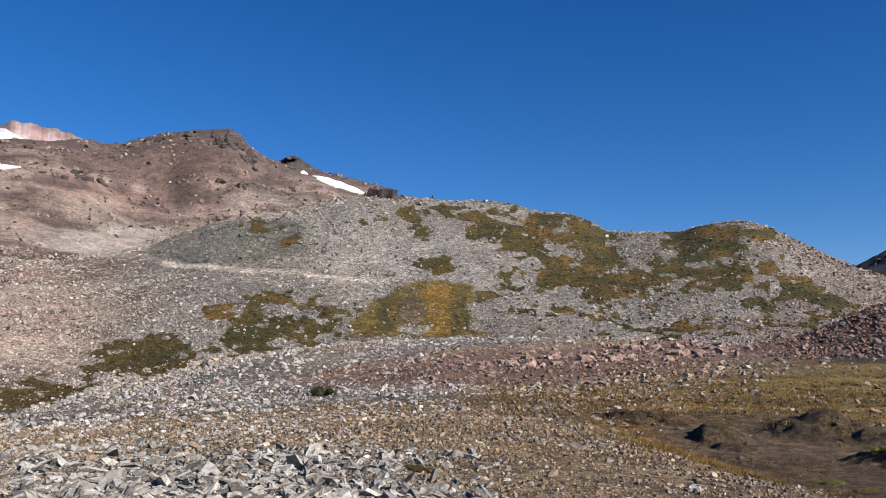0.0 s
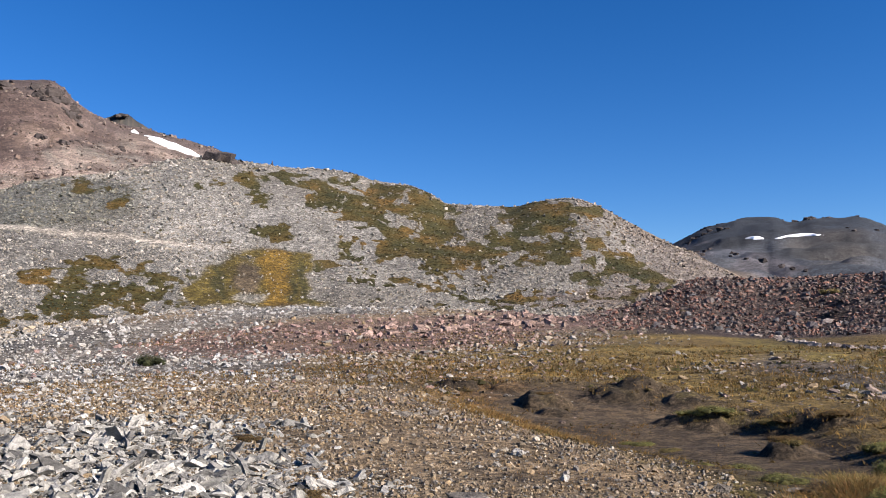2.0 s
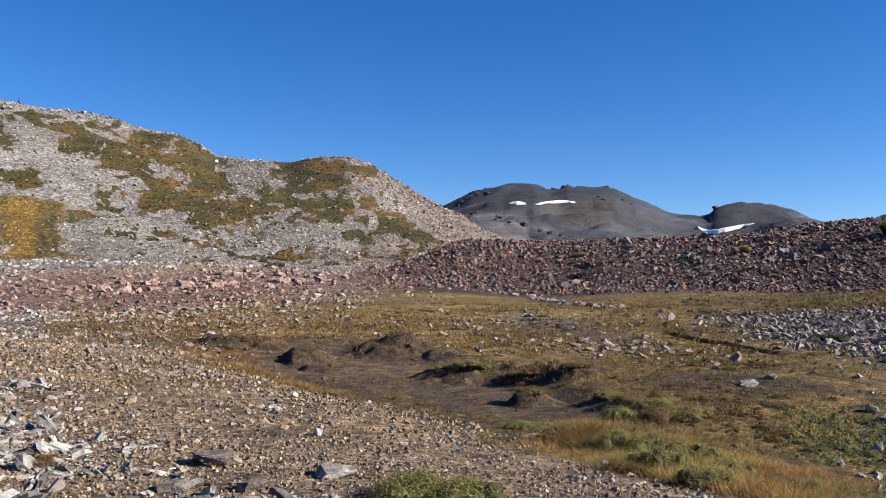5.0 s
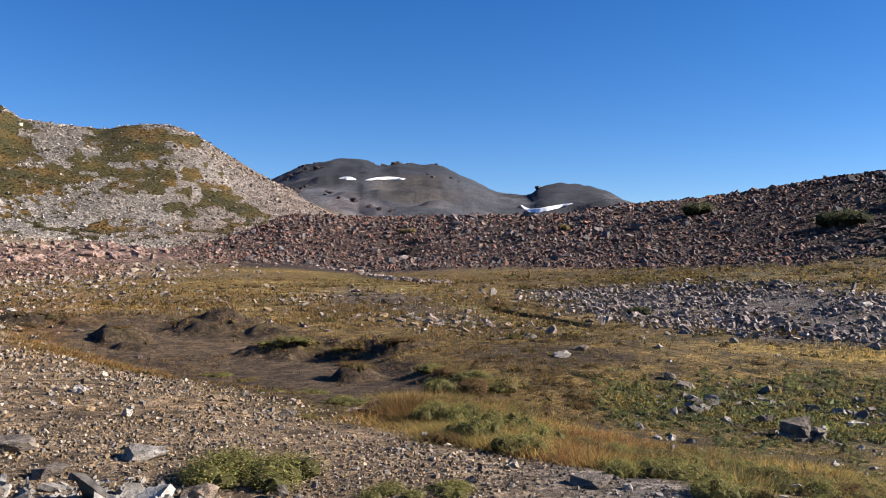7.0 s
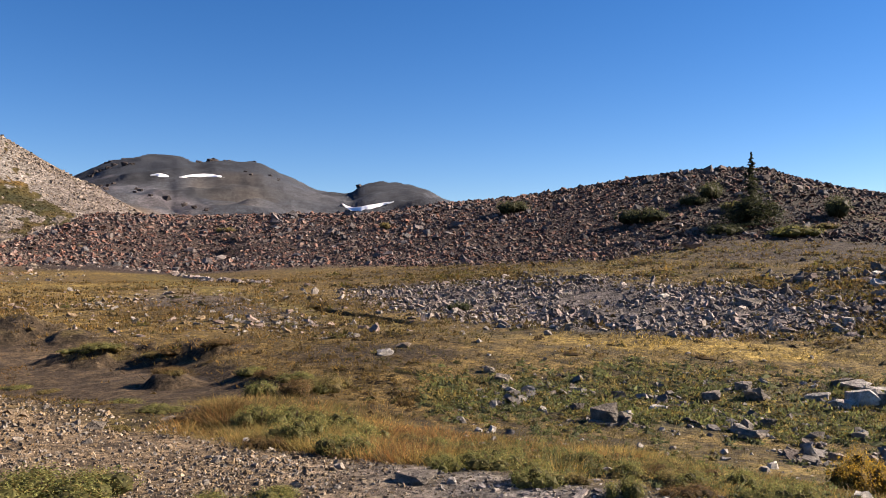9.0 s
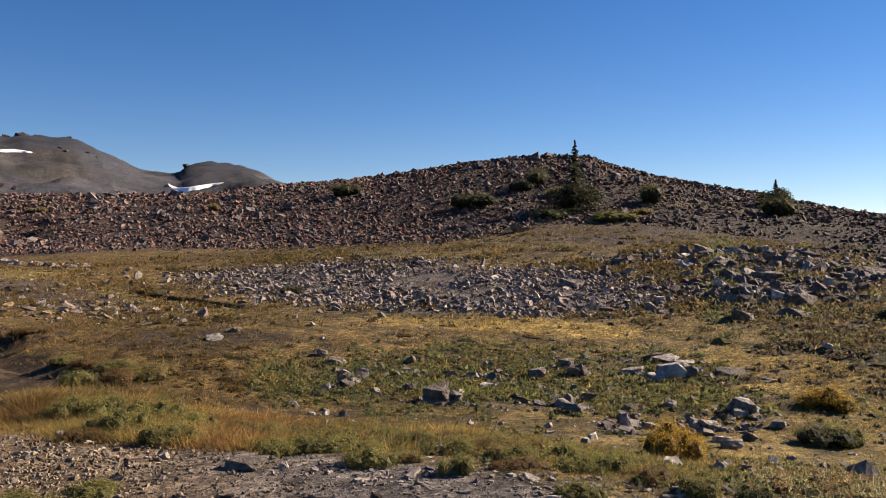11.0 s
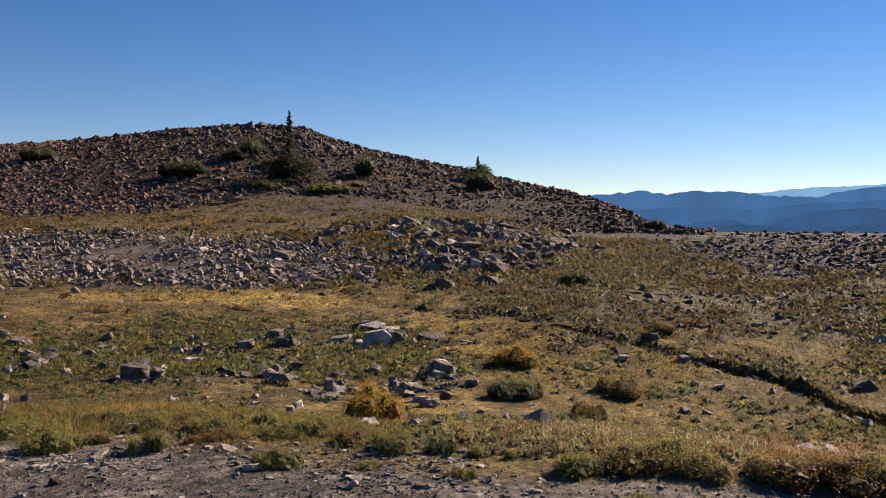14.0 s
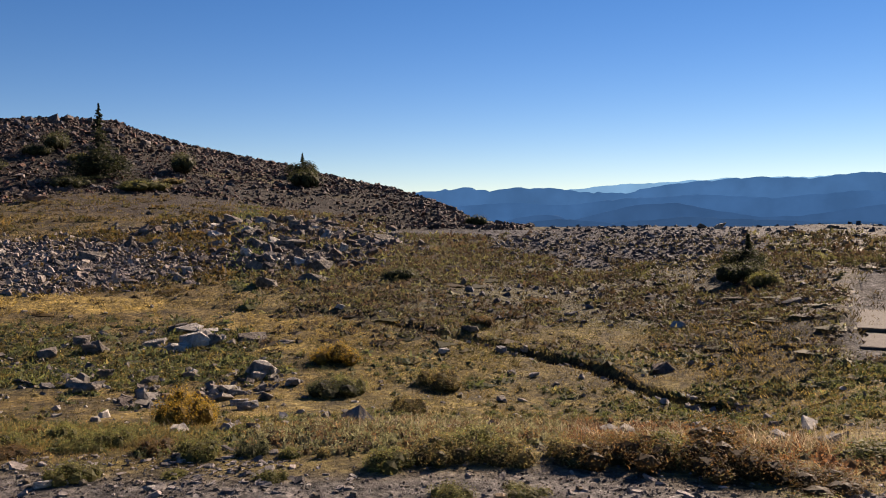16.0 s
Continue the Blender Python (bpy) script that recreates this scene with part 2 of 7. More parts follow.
def height(b, r):
    """Height of the ground with its lumps and channels, its line number, and the smooth height angle."""
    z, u = form(b, r)
    x, y = xy(b, r)
    el = np.degrees(np.arctan2(z - EYE, r))
    far = smooth(60, 200, r)
    rough = 0.05 + 0.25 * smooth(6.0, 6.35, u) * smooth(8.0, 7.2, u) * smooth(20, 30, b) + 1.1 * smooth(7.4, 8.4, u)
    z = z + rough * (fbm(x, y, 5.0, 4, 1.0) * (1 - far) + far * fbm(x, y, 16.0, 4, 2.0) * 1.8)
    z = z + 0.10 * fbm(x, y, 1.6, 3, 9.0) * smooth(1.2, 2.2, u) * smooth(6, 5, u)
    rim = np.exp(-((u - 11.95) / 0.16) ** 2) + 0.35 * np.exp(-((u - 9.95) / 0.12) ** 2)
    z = z + rim * (6.0 * fbm(x, y, 22.0, 4, 4.0))
    # gullies down the brown slopes
    g = smooth(10.2, 10.8, u) * smooth(12, 11.5, u)
    z = z + g * ((5.0 + 21.0 * smooth(15, 25, b)) * fbm(x, y, 70.0, 5, 3.0) + (7.0 * fbm(x, y, 30.0, 4, 29.0) + 1.2 * fbm(b * 3.0, u * 2.5, 2.2, 4, 3.0)) * smooth(20, 10, b))
    for hb, hr, hw, hh in HUMMOCKS:
        hx, hy = xy(np.float64(hb), np.float64(hr))
        d = np.sqrt((x - hx) ** 2 + (y - hy) ** 2)
        z = z + hh * smooth(hw, hw * 0.4, d + 0.8 * hw * fbm(x, y, 0.5, 3, 8.0))
    # the hollow of dark soil between the hummocks
    z = z - 0.45 * spot(b + 3 * fbm(x, y, 4.0, 3, 7.0), el + fbm(x, y, 4.0, 3, 7.5), u, 34.5, 1.30, 1.8, 0.5, 0, 6, 7)
    hol = spot(b, el, u, 25, -5.9, 12.5, 1.7, -8, 1, 4)
    z = z - 0.22 * hol
    z = z - channel(b, r)
    # the footpath is cut level into the slope
    w = smooth(117.6, 118.2, b - 0.25 * smooth(15.9, 15.5, r)) * smooth(13.6, 14.3, r) * smooth(23.5, 18.4, r) * smooth(150, 135, b)
    z = z + w * (-0.465 + 0.06 * smooth(16.4, 16.7, r) - z)
    return z, u, el


# ---- ground cover: base colours of the land's surfaces ----
ALBEDO = 0.605        # scales the base colours below, to offset the raised exposure
TAN, GREY, PALE, DARKGREY = (0.265, 0.190, 0.108), (0.232, 0.207, 0.176), (0.40, 0.37, 0.32), (0.115, 0.10, 0.085)
PINK, RUST, OLIVE, OCHRE = (0.26, 0.162, 0.130), (0.190, 0.135, 0.105), (0.100, 0.080, 0.024), (0.235, 0.135, 0.022)
MEADOW, SOIL, HAZE_BLACK, BOULDER = (0.155, 0.104, 0.031), (0.052, 0.037, 0.022), (0.050, 0.060, 0.079), (0.135, 0.098, 0.083)
GOLD, HEATH, SAND = (0.27, 0.185, 0.05), (0.092, 0.070, 0.034), (0.43, 0.345, 0.24)

# turf on the grey hill and bare scree within it: bearing, height angle, half width, half height, tilt
HILL_TURF = [(-1.7, 9.3, 0.5, 0.8, 25), (-12.7, 9.45, 0.7, 0.28, 0), (-10.1, 7.9, 0.4, 0.2, 0), (1.6, 10.2, 1.7, 0.4, -10), (4.2, 8.6, 1.9, 0.9, -15), (7.6, 8.75, 3.0, 0.5, -21), (10.7, 7.2, 0.75, 1.8, 20)]
HILL_TURF += [(12.0, 5.2, 2.2, 0.65, 3), (15.0, 5.5, 2.8, 0.75, 8), (17.1, 7.0, 2.5, 1.45, 0), (18.4, 7.95, 2.9, 0.5, -6), (19.8, 5.3, 3.3, 0.6, -8), (23.4, 4.2, 2.6, 0.4, -20), (25.9, 2.75, 1.0, 0.33, -8)]
HILL_TURF += [(3.3, 4.8, 1.5, 0.30, 11), (0.2, 6.8, 1.0, 0.32, -5), (8.4, 5.3, 1.2, 0.5, 10), (8.0, 6.6, 0.8, 0.7, -30), (-11.2, 4.2, 2.4, 0.38, 4), (-13.5, 3.0, 1.6, 0.4, 10), (-8.3, 2.9, 2.4, 0.95, 12), (-12.0, 2.0, 1.0, 0.45, 0)]
VALLEY_TURF = [(-18.6, 0.7, 2.6, 0.55, 12), (-11.2, 2.2, 1.6, 0.35, 14), (-19.5, 0.2, 6.6, 1.1, 10), (-14.5, 1.6, 1.7, 0.7, 22), (-13.0, 0.65, 2.3, 0.28, 8), (-14.8, 3.5, 1.0, 0.28, 20), (-24.5, -0.9, 4.0, 1.0, 12)]
HILL_BARE = [(15.0, 3.35, 4.6, 1.25, 5), (5.6, 6.85, 1.8, 0.95, 0), (4.8, 3.6, 2.8, 1.15, 0), (12.9, 6.9, 1.1, 0.95, 0), (20.6, 7.1, 1.8, 0.55, -35), (25.0, 5.2, 4.4, 0.65, -33), (17.6, 6.2, 1.5, 0.3, 15)]


def drift(b, el, u, b0, e0, db, de, tilt, u0, u1):
    """Like spot(), fading slowly from its middle outward."""
    c, s = math.cos(radians(tilt)), math.sin(radians(tilt))
    x, y = b - b0, el - e0
    return np.exp(-0.55 * (((x * c + y * s) / db) ** 2 + ((-x * s + y * c) / de) ** 2)) * (u >= u0) * (u <= u1)


def hill_turf(b, r, u, el, x, y):
    """How surely turf covers a place on the grey hill and in its valley: above 0.5 it does."""
    # forms drawn out along the slope, broken by smaller ones
    n = fbm(b * 1.0, el * 2.4, 2.6, 5, 27.0)
    fine = fbm(b * 1.0, el * 1.9, 0.55, 3, 29.0)
    wb, we = b + 1.6 * n, el + 0.9 * fbm(b, el * 1.5, 3.0, 4, 28.0)
    g = np.zeros(b.shape)
    for k in HILL_TURF:
        g = np.maximum(g, drift(wb, we, u, *k, 7.2, 10.02))
    for k in VALLEY_TURF:
        g = np.maximum(g, drift(wb, we, u, *k, 7.02, 10.02))
    bare = np.zeros(b.shape)
    for k in HILL_BARE:
        bare = np.maximum(bare, drift(wb, we, u, *k, 7.2, 10.1))
    loose = smooth(0, 6, b) * smooth(28, 23, b) * smooth(7.6, 8.2, u) * smooth(10.0, 9.9, u) + 0.45 * smooth(-16, -10, b) * smooth(1, -1, b) * smooth(7.6, 8.2, u) * smooth(10.0, 9.8, u)
    w = np.maximum(0.8 * np.clip(loose, 0, 1), g)
    return np.clip(0.41 * loose + 0.80 * g - 0.45 * bare + (1.5 * n + 2.3 * fine) * w, 0, 1)


def trail(b, el):
    """1 on the narrow footpath that crosses the grey hill."""
    mid = np.interp(b, [-20, -17, -14.2, -10, -3], [6.9, 6.4, 6.02, 6.1, 5.4])
    return smooth(0.24, 0.12, np.abs(el - mid)) * smooth(-20.3, -19.6, b) * smooth(-2, -8, b)


EDGE_B = [-40, -5, 4, 8.7, 13, 20, 27, 34, 37.6, 46.9, 54, 64, 74, 88, 100, 107, 125]
EDGE_R = [60, 60, 24, 21, 18, 13.5, 11.8, 9.6, 8.5, 7.4, 6.8, 6.3, 5.8, 5.5, 5.8, 5.6, 5.6]


def cover(b, r, z, u, el):
    """Base colour of the ground and how stony it is."""
    x, y = xy(b, r)
    n1, n2, n3 = fbm(x, y, 3.0, 4, 11.0), fbm(x, y, 14.0, 4, 12.0), fbm(x, y, 0.8, 3, 13.0)
    far = smooth(90, 200, r)
    nb = n1 * (1 - far) + far * fbm(x, y, 26.0, 5, 14.0)          # raggedness of the patches
    wb = b + nb * (3.4 * far + 4.0 * (1 - far))
    we = el + nb * (1.9 * far + 0.9 * (1 - far))
    col = np.empty(b.shape + (3,))
    col[:] = (0.205, 0.149, 0.090)

    def lay(colour, w):
        col[:] = col + (np.array(colour) - col) * np.clip(w, 0, 1)[..., None]

    # stony foreground, then the meadow beyond its edge
    edge = np.interp(b, EDGE_B, EDGE_R)
    lay((0.265, 0.188, 0.107), 0.7 * smooth(-0.1, 0.25, n1) * (u < 4))
    lay((0.178, 0.167, 0.155), 0.9 * smooth(34, 56, b) * smooth(150, 125, b) * smooth(3.0, 5.0, r) * (r < edge * 1.05))
    turf = smooth(edge * 0.97, edge * 1.08, r * (1 + 0.25 * n1)) * smooth(6.15, 5.85, u) * smooth(2, 28, b + 22 * n2 + 20 * n1)
    lay(MEADOW, turf)
    lay(OLIVE, turf * 0.6 * smooth(0.05, 0.25, n1))
    lay((0.185, 0.136, 0.040), turf * 0.8 * smooth(74, 86, b))
    lay((0.21, 0.155, 0.045), turf * 0.65 * smooth(74, 88, b) * smooth(0.0, 0.15, fbm(x, y, 0.9, 4, 17.0)))
    lay((0.055, 0.044, 0.022), turf * (0.7 - 0.4 * smooth(70, 80, b)) * smooth(30, 60, b) * smooth(0.03, 0.16, fbm(x, y, 0.6, 4, 18.0)))
    lay(GOLD, turf * 0.5 * smooth(0.1, 0.3, n2) * (1 - smooth(70, 85, b)))
    lay((0.064, 0.057, 0.023), turf * 0.95 * smooth(78, 88, b) * smooth(-8.3, -6.8, el + 1.2 * n1))
    lay((0.075, 0.062, 0.024), 0.75 * spot(wb, we, u, 66, -8.9, 16, 1.9, 0, 1, 4))
    lay((0.30, 0.205, 0.052), 0.85 * spot(wb, we, u, 66, -5.2, 10, 0.6, -3, 2, 5) + 0.6 * spot(wb, we, u, 85, -8.5, 9, 1.2, -12, 1, 4))
    hollow = spot(b + 2.5 * nb, el + 0.7 * nb, u, 25, -5.9, 15.5, 2.0, -9, 1, 4.2) * smooth(0.97, 1.03, r / np.interp(b, EDGE_B, EDGE_R) + 0.1 * n1)
    lay((0.105, 0.073, 0.040), hollow)
    lay((0.075, 0.053, 0.031), 0.8 * hollow * smooth(-0.1, 0.15, n1))
    lay((0.25, 0.15, 0.045), 0.8 * spot(b + 2 * nb, el + 0.6 * nb, u, 14.5, -5.35, 5.0, 0.42, -11, 1, 4.2) + 0.6 * spot(b + 2 * nb, el + 0.6 * nb, u, 9.5, -4.3, 3.0, 0.3, -8, 1, 5))
    lay((0.066, 0.052, 0.032), 0.85 * turf * smooth(106, 112, b) * smooth(12.5, 14.5, r))
    lay((0.105, 0.098, 0.09), 0.9 * smooth(117.4, 118.2, b + 2.0 * n3) * smooth(12.5, 13.5, r) * smooth(30, 22, r))
    lay(SOIL, 0.8 * spot(wb, we, u, 45, -5.9, 6, 0.7, 0, 1, 4.2))
    for hb, hr, hw, hh in HUMMOCKS:
        hx, hy = xy(np.float64(hb), np.float64(hr))
        lay((0.060, 0.043, 0.026), 0.9 * smooth(hw * 1.15, hw * 0.9, np.hypot(x - hx, y - hy) + 0.5 * hw * n3))
        lay((0.12, 0.09, 0.032), (0.35 if hb < 25 else 0.8) * smooth(hw * 0.6, hw * 0.4, np.hypot(x - hx, y - hy) + 0.5 * hw * n3))
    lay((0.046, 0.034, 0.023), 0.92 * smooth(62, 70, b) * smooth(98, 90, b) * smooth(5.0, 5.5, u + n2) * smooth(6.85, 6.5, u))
    lay(OCHRE, 0.5 * spot(wb, we, u, 14, -2.6, 4, 0.35, 0, 2, 6) + 0.5 * spot(wb, we, u, 8, -2.2, 6, 0.3, 0, 2, 6))
    # brown turf among the stones of the near slope
    sp = (u < 6.2) * smooth(12, 4, b) * smooth(2.6, 3.6, u)
    lay(HEATH, sp * 0.8 * smooth(0.06, 0.2, fbm(x * 0.5, y * 1.6, 6.0, 4, 15.0)))
    lay((0.20, 0.115, 0.045), 0.75 * (u < 6.2) * smooth(20, 12, b) * smooth(-12, -4, b) * smooth(2.4, 3.2, u) * smooth(0.02, 0.14, fbm(b * 0.35, el * 3.0, 1.1, 4, 16.0)))
    # near crest with pale and pink rubble
    lay((0.145, 0.132, 0.115), 0.8 * smooth(-2, -8, b + 30 * (el + 1.0) * 0.2) * smooth(4.2, 5.2, u + nb) * (u < 7.15))
    lay((0.145, 0.132, 0.115), 0.8 * spot(wb, we, u, -5, 0.7, 14, 0.55, 7, 4.5, 7.2) + 0.8 * spot(wb, we, u, 2, 1.55, 7, 0.22, 0, 4.5, 7.2))
    lay((0.155, 0.10, 0.076), 0.8 * spot(wb, we, u, 5, -0.2, 14, 1.1, 3, 4.0, 7.2) + 0.9 * spot(wb, we, u, 18, 0.8, 5, 0.6, 0, 4.5, 9))
    # pale slabs close by: dark soil beneath, with the gaps' shade in its colour
    lay((0.08, 0.075, 0.07), 0.85 * spot(wb, we, u, -15, -8, 12, 3.4, 0, 0, 4))
    # rubble in the meadow: soil beneath it darkened further for shade between stones
    lay((0.115, 0.098, 0.088), 0.85 * spot(wb, we, u, 61, -2.6, 16, 1.5, -2, 3, 6) + 0.7 * spot(wb, we, u, 36, -2.5, 6, 0.7, -5, 3, 6))
    lay((0.08, 0.064, 0.05), 0.8 * spot(wb, we, u, 80, -1.9, 9, 1.6, -4, 3, 6.3))
    lay((0.042, 0.041, 0.045), 0.95 * spot(wb, we, u, 103, -1.9, 16, 1.5, 0, 3, 7))
    runnel = el - np.interp(b, [28, 31, 36, 41, 44, 48], [-0.6, -0.75, -1.65, -2.9, -3.8, -4.1])
    lay((0.185, 0.14, 0.034), 0.8 * smooth(0.5, 0.15, np.abs(runnel + 0.9 * n1)) * smooth(28, 31, b) * smooth(50, 46, b) * (u > 2) * (u < 6))
    # boulder ridge: brown ground, its colour kept dark for the shaded gaps
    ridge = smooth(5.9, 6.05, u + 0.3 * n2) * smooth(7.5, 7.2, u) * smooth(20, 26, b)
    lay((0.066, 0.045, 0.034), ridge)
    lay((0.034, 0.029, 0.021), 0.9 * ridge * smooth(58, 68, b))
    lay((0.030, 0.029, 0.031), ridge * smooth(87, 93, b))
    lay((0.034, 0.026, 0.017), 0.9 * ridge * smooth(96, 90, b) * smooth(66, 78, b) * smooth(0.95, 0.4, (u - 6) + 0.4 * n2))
    lay(OLIVE, 0.6 * ridge * smooth(0.12, 0.25, n1) * smooth(60, 75, b))
    # grey hill
    hill = smooth(7.25, 7.6, u) * smooth(10.1, 9.98, u)
    lay((0.185, 0.168, 0.145), hill)
    lay((0.185, 0.176, 0.16), 0.8 * hill * smooth(-2, -8, b))
    lay((0.27, 0.255, 0.23), hill * 0.5 * smooth(-0.05, 0.2, fbm(x, y, 40.0, 4, 21.0)))
    lay((0.115, 0.115, 0.10), hill * 0.75 * spot(b + 3.0 * nb, el + 1.6 * nb, u, -13.6, 8.0, 5.2, 1.5, 5, 8, 10.1))
    lay((0.30, 0.28, 0.25), hill * 0.8 * spot(wb, we, u, -4.5, 6.6, 3.0, 1.8, 30, 8, 10))
    lay((0.5, 0.44, 0.36), hill * trail(b, el) * (u > 8))
    lay(DARKGREY, hill * 0.35 * smooth(0.0, 0.25, fbm(x, y, 18.0, 4, 22.0)))
    lay((0.20, 0.155, 0.13), hill * 0.6 * smooth(20, 28, b) + 0.7 * spot(wb, we, u, 19.5, 2.2, 5.5, 0.6, 3, 7, 9.5))
    # seeping bank of yellow and green moss
    ns = fbm(x, y, 6.0, 4, 28.0)
    sb, se_ = b + 0.9 * nb + 1.1 * ns, el + 0.5 * nb + 0.6 * ns
    bank = smooth(-0.5, 0.5, sb + 2.2 * ns - np.interp(el, [1.8, 5.3], [-6.4, -3.6])) * smooth(-0.3, 0.3, np.interp(el, [1.8, 4.2, 5.5], [3.1, 2.2, 1.7]) - sb - 1.6 * ns) * smooth(1.5, 1.9, se_) * smooth(5.6, 5.1, se_ + 0.8 * ns + 0.03 * (b + 1) ** 2) * (u > 7.2) * (u < 9.6)
    lay((0.105, 0.078, 0.019), bank)
    lay((0.175, 0.104, 0.017), 0.85 * bank * smooth(1.1, 0.5, np.abs(sb + 0.35 + 0.12 * (el - 3.5))))
    lay((0.048, 0.044, 0.014), 0.85 * bank * np.clip(spot(sb, se_, u, 1.65, 3.3, 0.36, 1.7, 18, 7, 10) + spot(sb, se_, u, -3.75, 3.4, 0.32, 1.4, 12, 7, 10) + spot(sb, se_, u, 0.9, 3.0, 0.2, 0.9, 10, 7, 10), 0, 1))
    lay((0.10, 0.074, 0.048), 0.9 * bank * spot(sb, se_, u, -2.1, 3.6, 0.75, 1.1, 0, 7, 10))
    lay((0.24, 0.225, 0.19), 0.9 * bank * spot(sb, se_, u, -1.9, 2.35, 0.9, 0.3, 0, 7, 10))
    # brown volcanic slopes behind
    back = smooth(9.98, 10.1, u) * (b < 18) + smooth(-20.5, -24.5, b + 5 * nb - 3.0 * (u - 8.6)) * smooth(8.1, 8.6, u)
    back = np.clip(back, 0, 1)
    lay(RUST, back)
    lay((0.27, 0.205, 0.165), back * smooth(0.0, 0.16, fbm(x, y, 60.0, 5, 31.0)))
    lay(GREY, back * 0.8 * (spot(wb, we, u, -12, 10.6, 7, 0.9, 5, 9.5, 12) + spot(wb, we, u, -22, 8.2, 5, 1.0, 5, 8.5, 12)))
    lay((0.27, 0.178, 0.145), back * 0.7 * (spot(wb, we, u, -21, 10.9, 6, 1.2, -12, 9, 12) + spot(wb, we, u, -26.5, 3.5, 3.6, 2.4, 0, 8, 12)))
    lay((0.30, 0.235, 0.185), back * 0.8 * (spot(wb, we, u, -24, 7.4, 6, 0.9, 6, 8.4, 12) + spot(wb, we, u, -8.5, 11.6, 4, 0.5, -6, 10, 12) + spot(wb, we, u, -25, 10.3, 4, 0.6, 0, 10, 12)))
    lay((0.10, 0.075, 0.066), back * 0.75 * (spot(wb, we, u, -21.5, 12.0, 1.8, 0.6, -10, 10, 12) + spot(wb, we, u, -13.2, 11.6, 1.6, 0.35, 8, 10, 12) + spot(wb, we, u, -26, 12.8, 3, 0.5, 0, 10, 12) + smooth(0.13, 0.2, fbm(x, y, 45.0, 5, 37.0))))
    fine = fbm(x, y, 16.0, 5, 38.0)
    lay((0.36, 0.275, 0.225), back * 0.8 * smooth(0.02, 0.16, fine))
    lay((0.095, 0.066, 0.056), back * 0.8 * smooth(-0.04, -0.17, fine))
    lay((0.095, 0.07, 0.062), back * 0.8 * smooth(11.55, 11.85, u + 0.3 * nb))
    lay((0.115, 0.075, 0.062), back * 0.6 * spot(wb, we, u, -18.5, 13.2, 6.5, 1.0, 4, 10, 12.3))
    lay((0.40, 0.355, 0.30), 0.85 * back * spot(b + 2 * nb, el + nb, u, -22.0, 7.7, 3.9, 0.8, 5, 8.4, 12))
    # far dark hill, blued by distance haze painted into its base colours
    dark = smooth(10.3, 10.6, u) * smooth(18, 22, b)
    lay(HAZE_BLACK, dark)
    lay((0.112, 0.116, 0.130), dark * 0.8 * smooth(6.1, 4.9, el + 0.8 * nb + 0.06 * (b - 35)) * smooth(0.12, -0.12, fbm(x + y, (x - y) * 0.25, 70.0, 5, 34.0)))
    lay((0.16, 0.142, 0.15), dark * 0.9 * spot(b + nb, el + 1.2 * nb, u, 30.0, 4.3, 5.5, 1.3, -16, 10, 12.2) * smooth(-0.02, 0.1, fbm(x * 0.5 + y * 0.5, x * 2 - y * 2, 60.0, 4, 39.0)))
    lay((0.115, 0.092, 0.068), dark * 0.7 * spot(b + nb, el + nb, u, 36, 5.2, 2.8, 0.8, -10, 10, 12.2))
    lay((0.02, 0.022, 0.024), dark * 0.7 * smooth(0.12, 0.2, fbm(x, y, 50.0, 5, 40.0)))
    lay((0.066, 0.068, 0.070), dark * 0.4 * smooth(0.0, 0.2, fbm(x, y, 120.0, 4, 33.0)))
    lay((0.032, 0.038, 0.047), dark * 0.8 * smooth(5.75, 6.3, el + 1.2 * nb) + dark * 0.85 * smooth(42, 43.5, b + nb) * smooth(4.1, 4.6, el + 0.5 * nb))
    lay(HEATH, smooth(7.6, 8.5, u) * smooth(88, 95, b))
    dry = (turf * smooth(46, 62, b))[..., None]
    col[:] = col * (1 + dry * np.array([0.13, 0.18, 0.3]))
    # streams
    ch = channel(b, r)
    lay((0.04, 0.03, 0.02), smooth(0.06, 0.2, ch))
    col[:] = col * (1 + 0.5 * n3[..., None] * (1 - far)[..., None]) * (1 + 0.35 * nb[..., None])
    green = np.where((u > 7.0) & (u < 10.03), hill_turf(b, r, u, el, x, y) * (1 - smooth(0.2, 0.6, bank)) * (1 - trail(b, el)), 0.0)
    return np.clip(col, 0.012, 0.75), smooth(40, 110, r), green


def from_arrays(name, verts, faces, colours=None, flat=False, alpha=None, green=None):
    """A mesh of triangles or quads out of arrays."""
    me = bpy.data.meshes.new(name)
    k = faces.shape[1]
    me.vertices.add(len(verts))
    me.vertices.foreach_set("co", np.ascontiguousarray(verts, np.float32).ravel())
    me.loops.add(faces.size)
    me.loops.foreach_set("vertex_index", np.ascontiguousarray(faces, np.int32).ravel())
    me.polygons.add(len(faces))
    me.polygons.foreach_set("loop_start", np.arange(0, faces.size, k, dtype=np.int32))
    me.polygons.foreach_set("loop_total", np.full(len(faces), k, dtype=np.int32))
    me.polygons.foreach_set("use_smooth", np.full(len(faces), not flat, dtype=bool))
    if colours is not None:
        at = me.color_attributes.new("cover", "FLOAT_COLOR", "POINT")
        rgba = np.ones((len(verts), 4), np.float32)
        rgba[:, :3] = np.asarray(colours) * ALBEDO
        if alpha is not None:
            rgba[:, 3] = alpha
        at.data.foreach_set("color", rgba.ravel())
    if green is not None:
        me.attributes.new("turf", "FLOAT", "POINT").data.foreach_set("value", np.ascontiguousarray(green, np.float32))
    me.update(calc_edges=True)
    return me


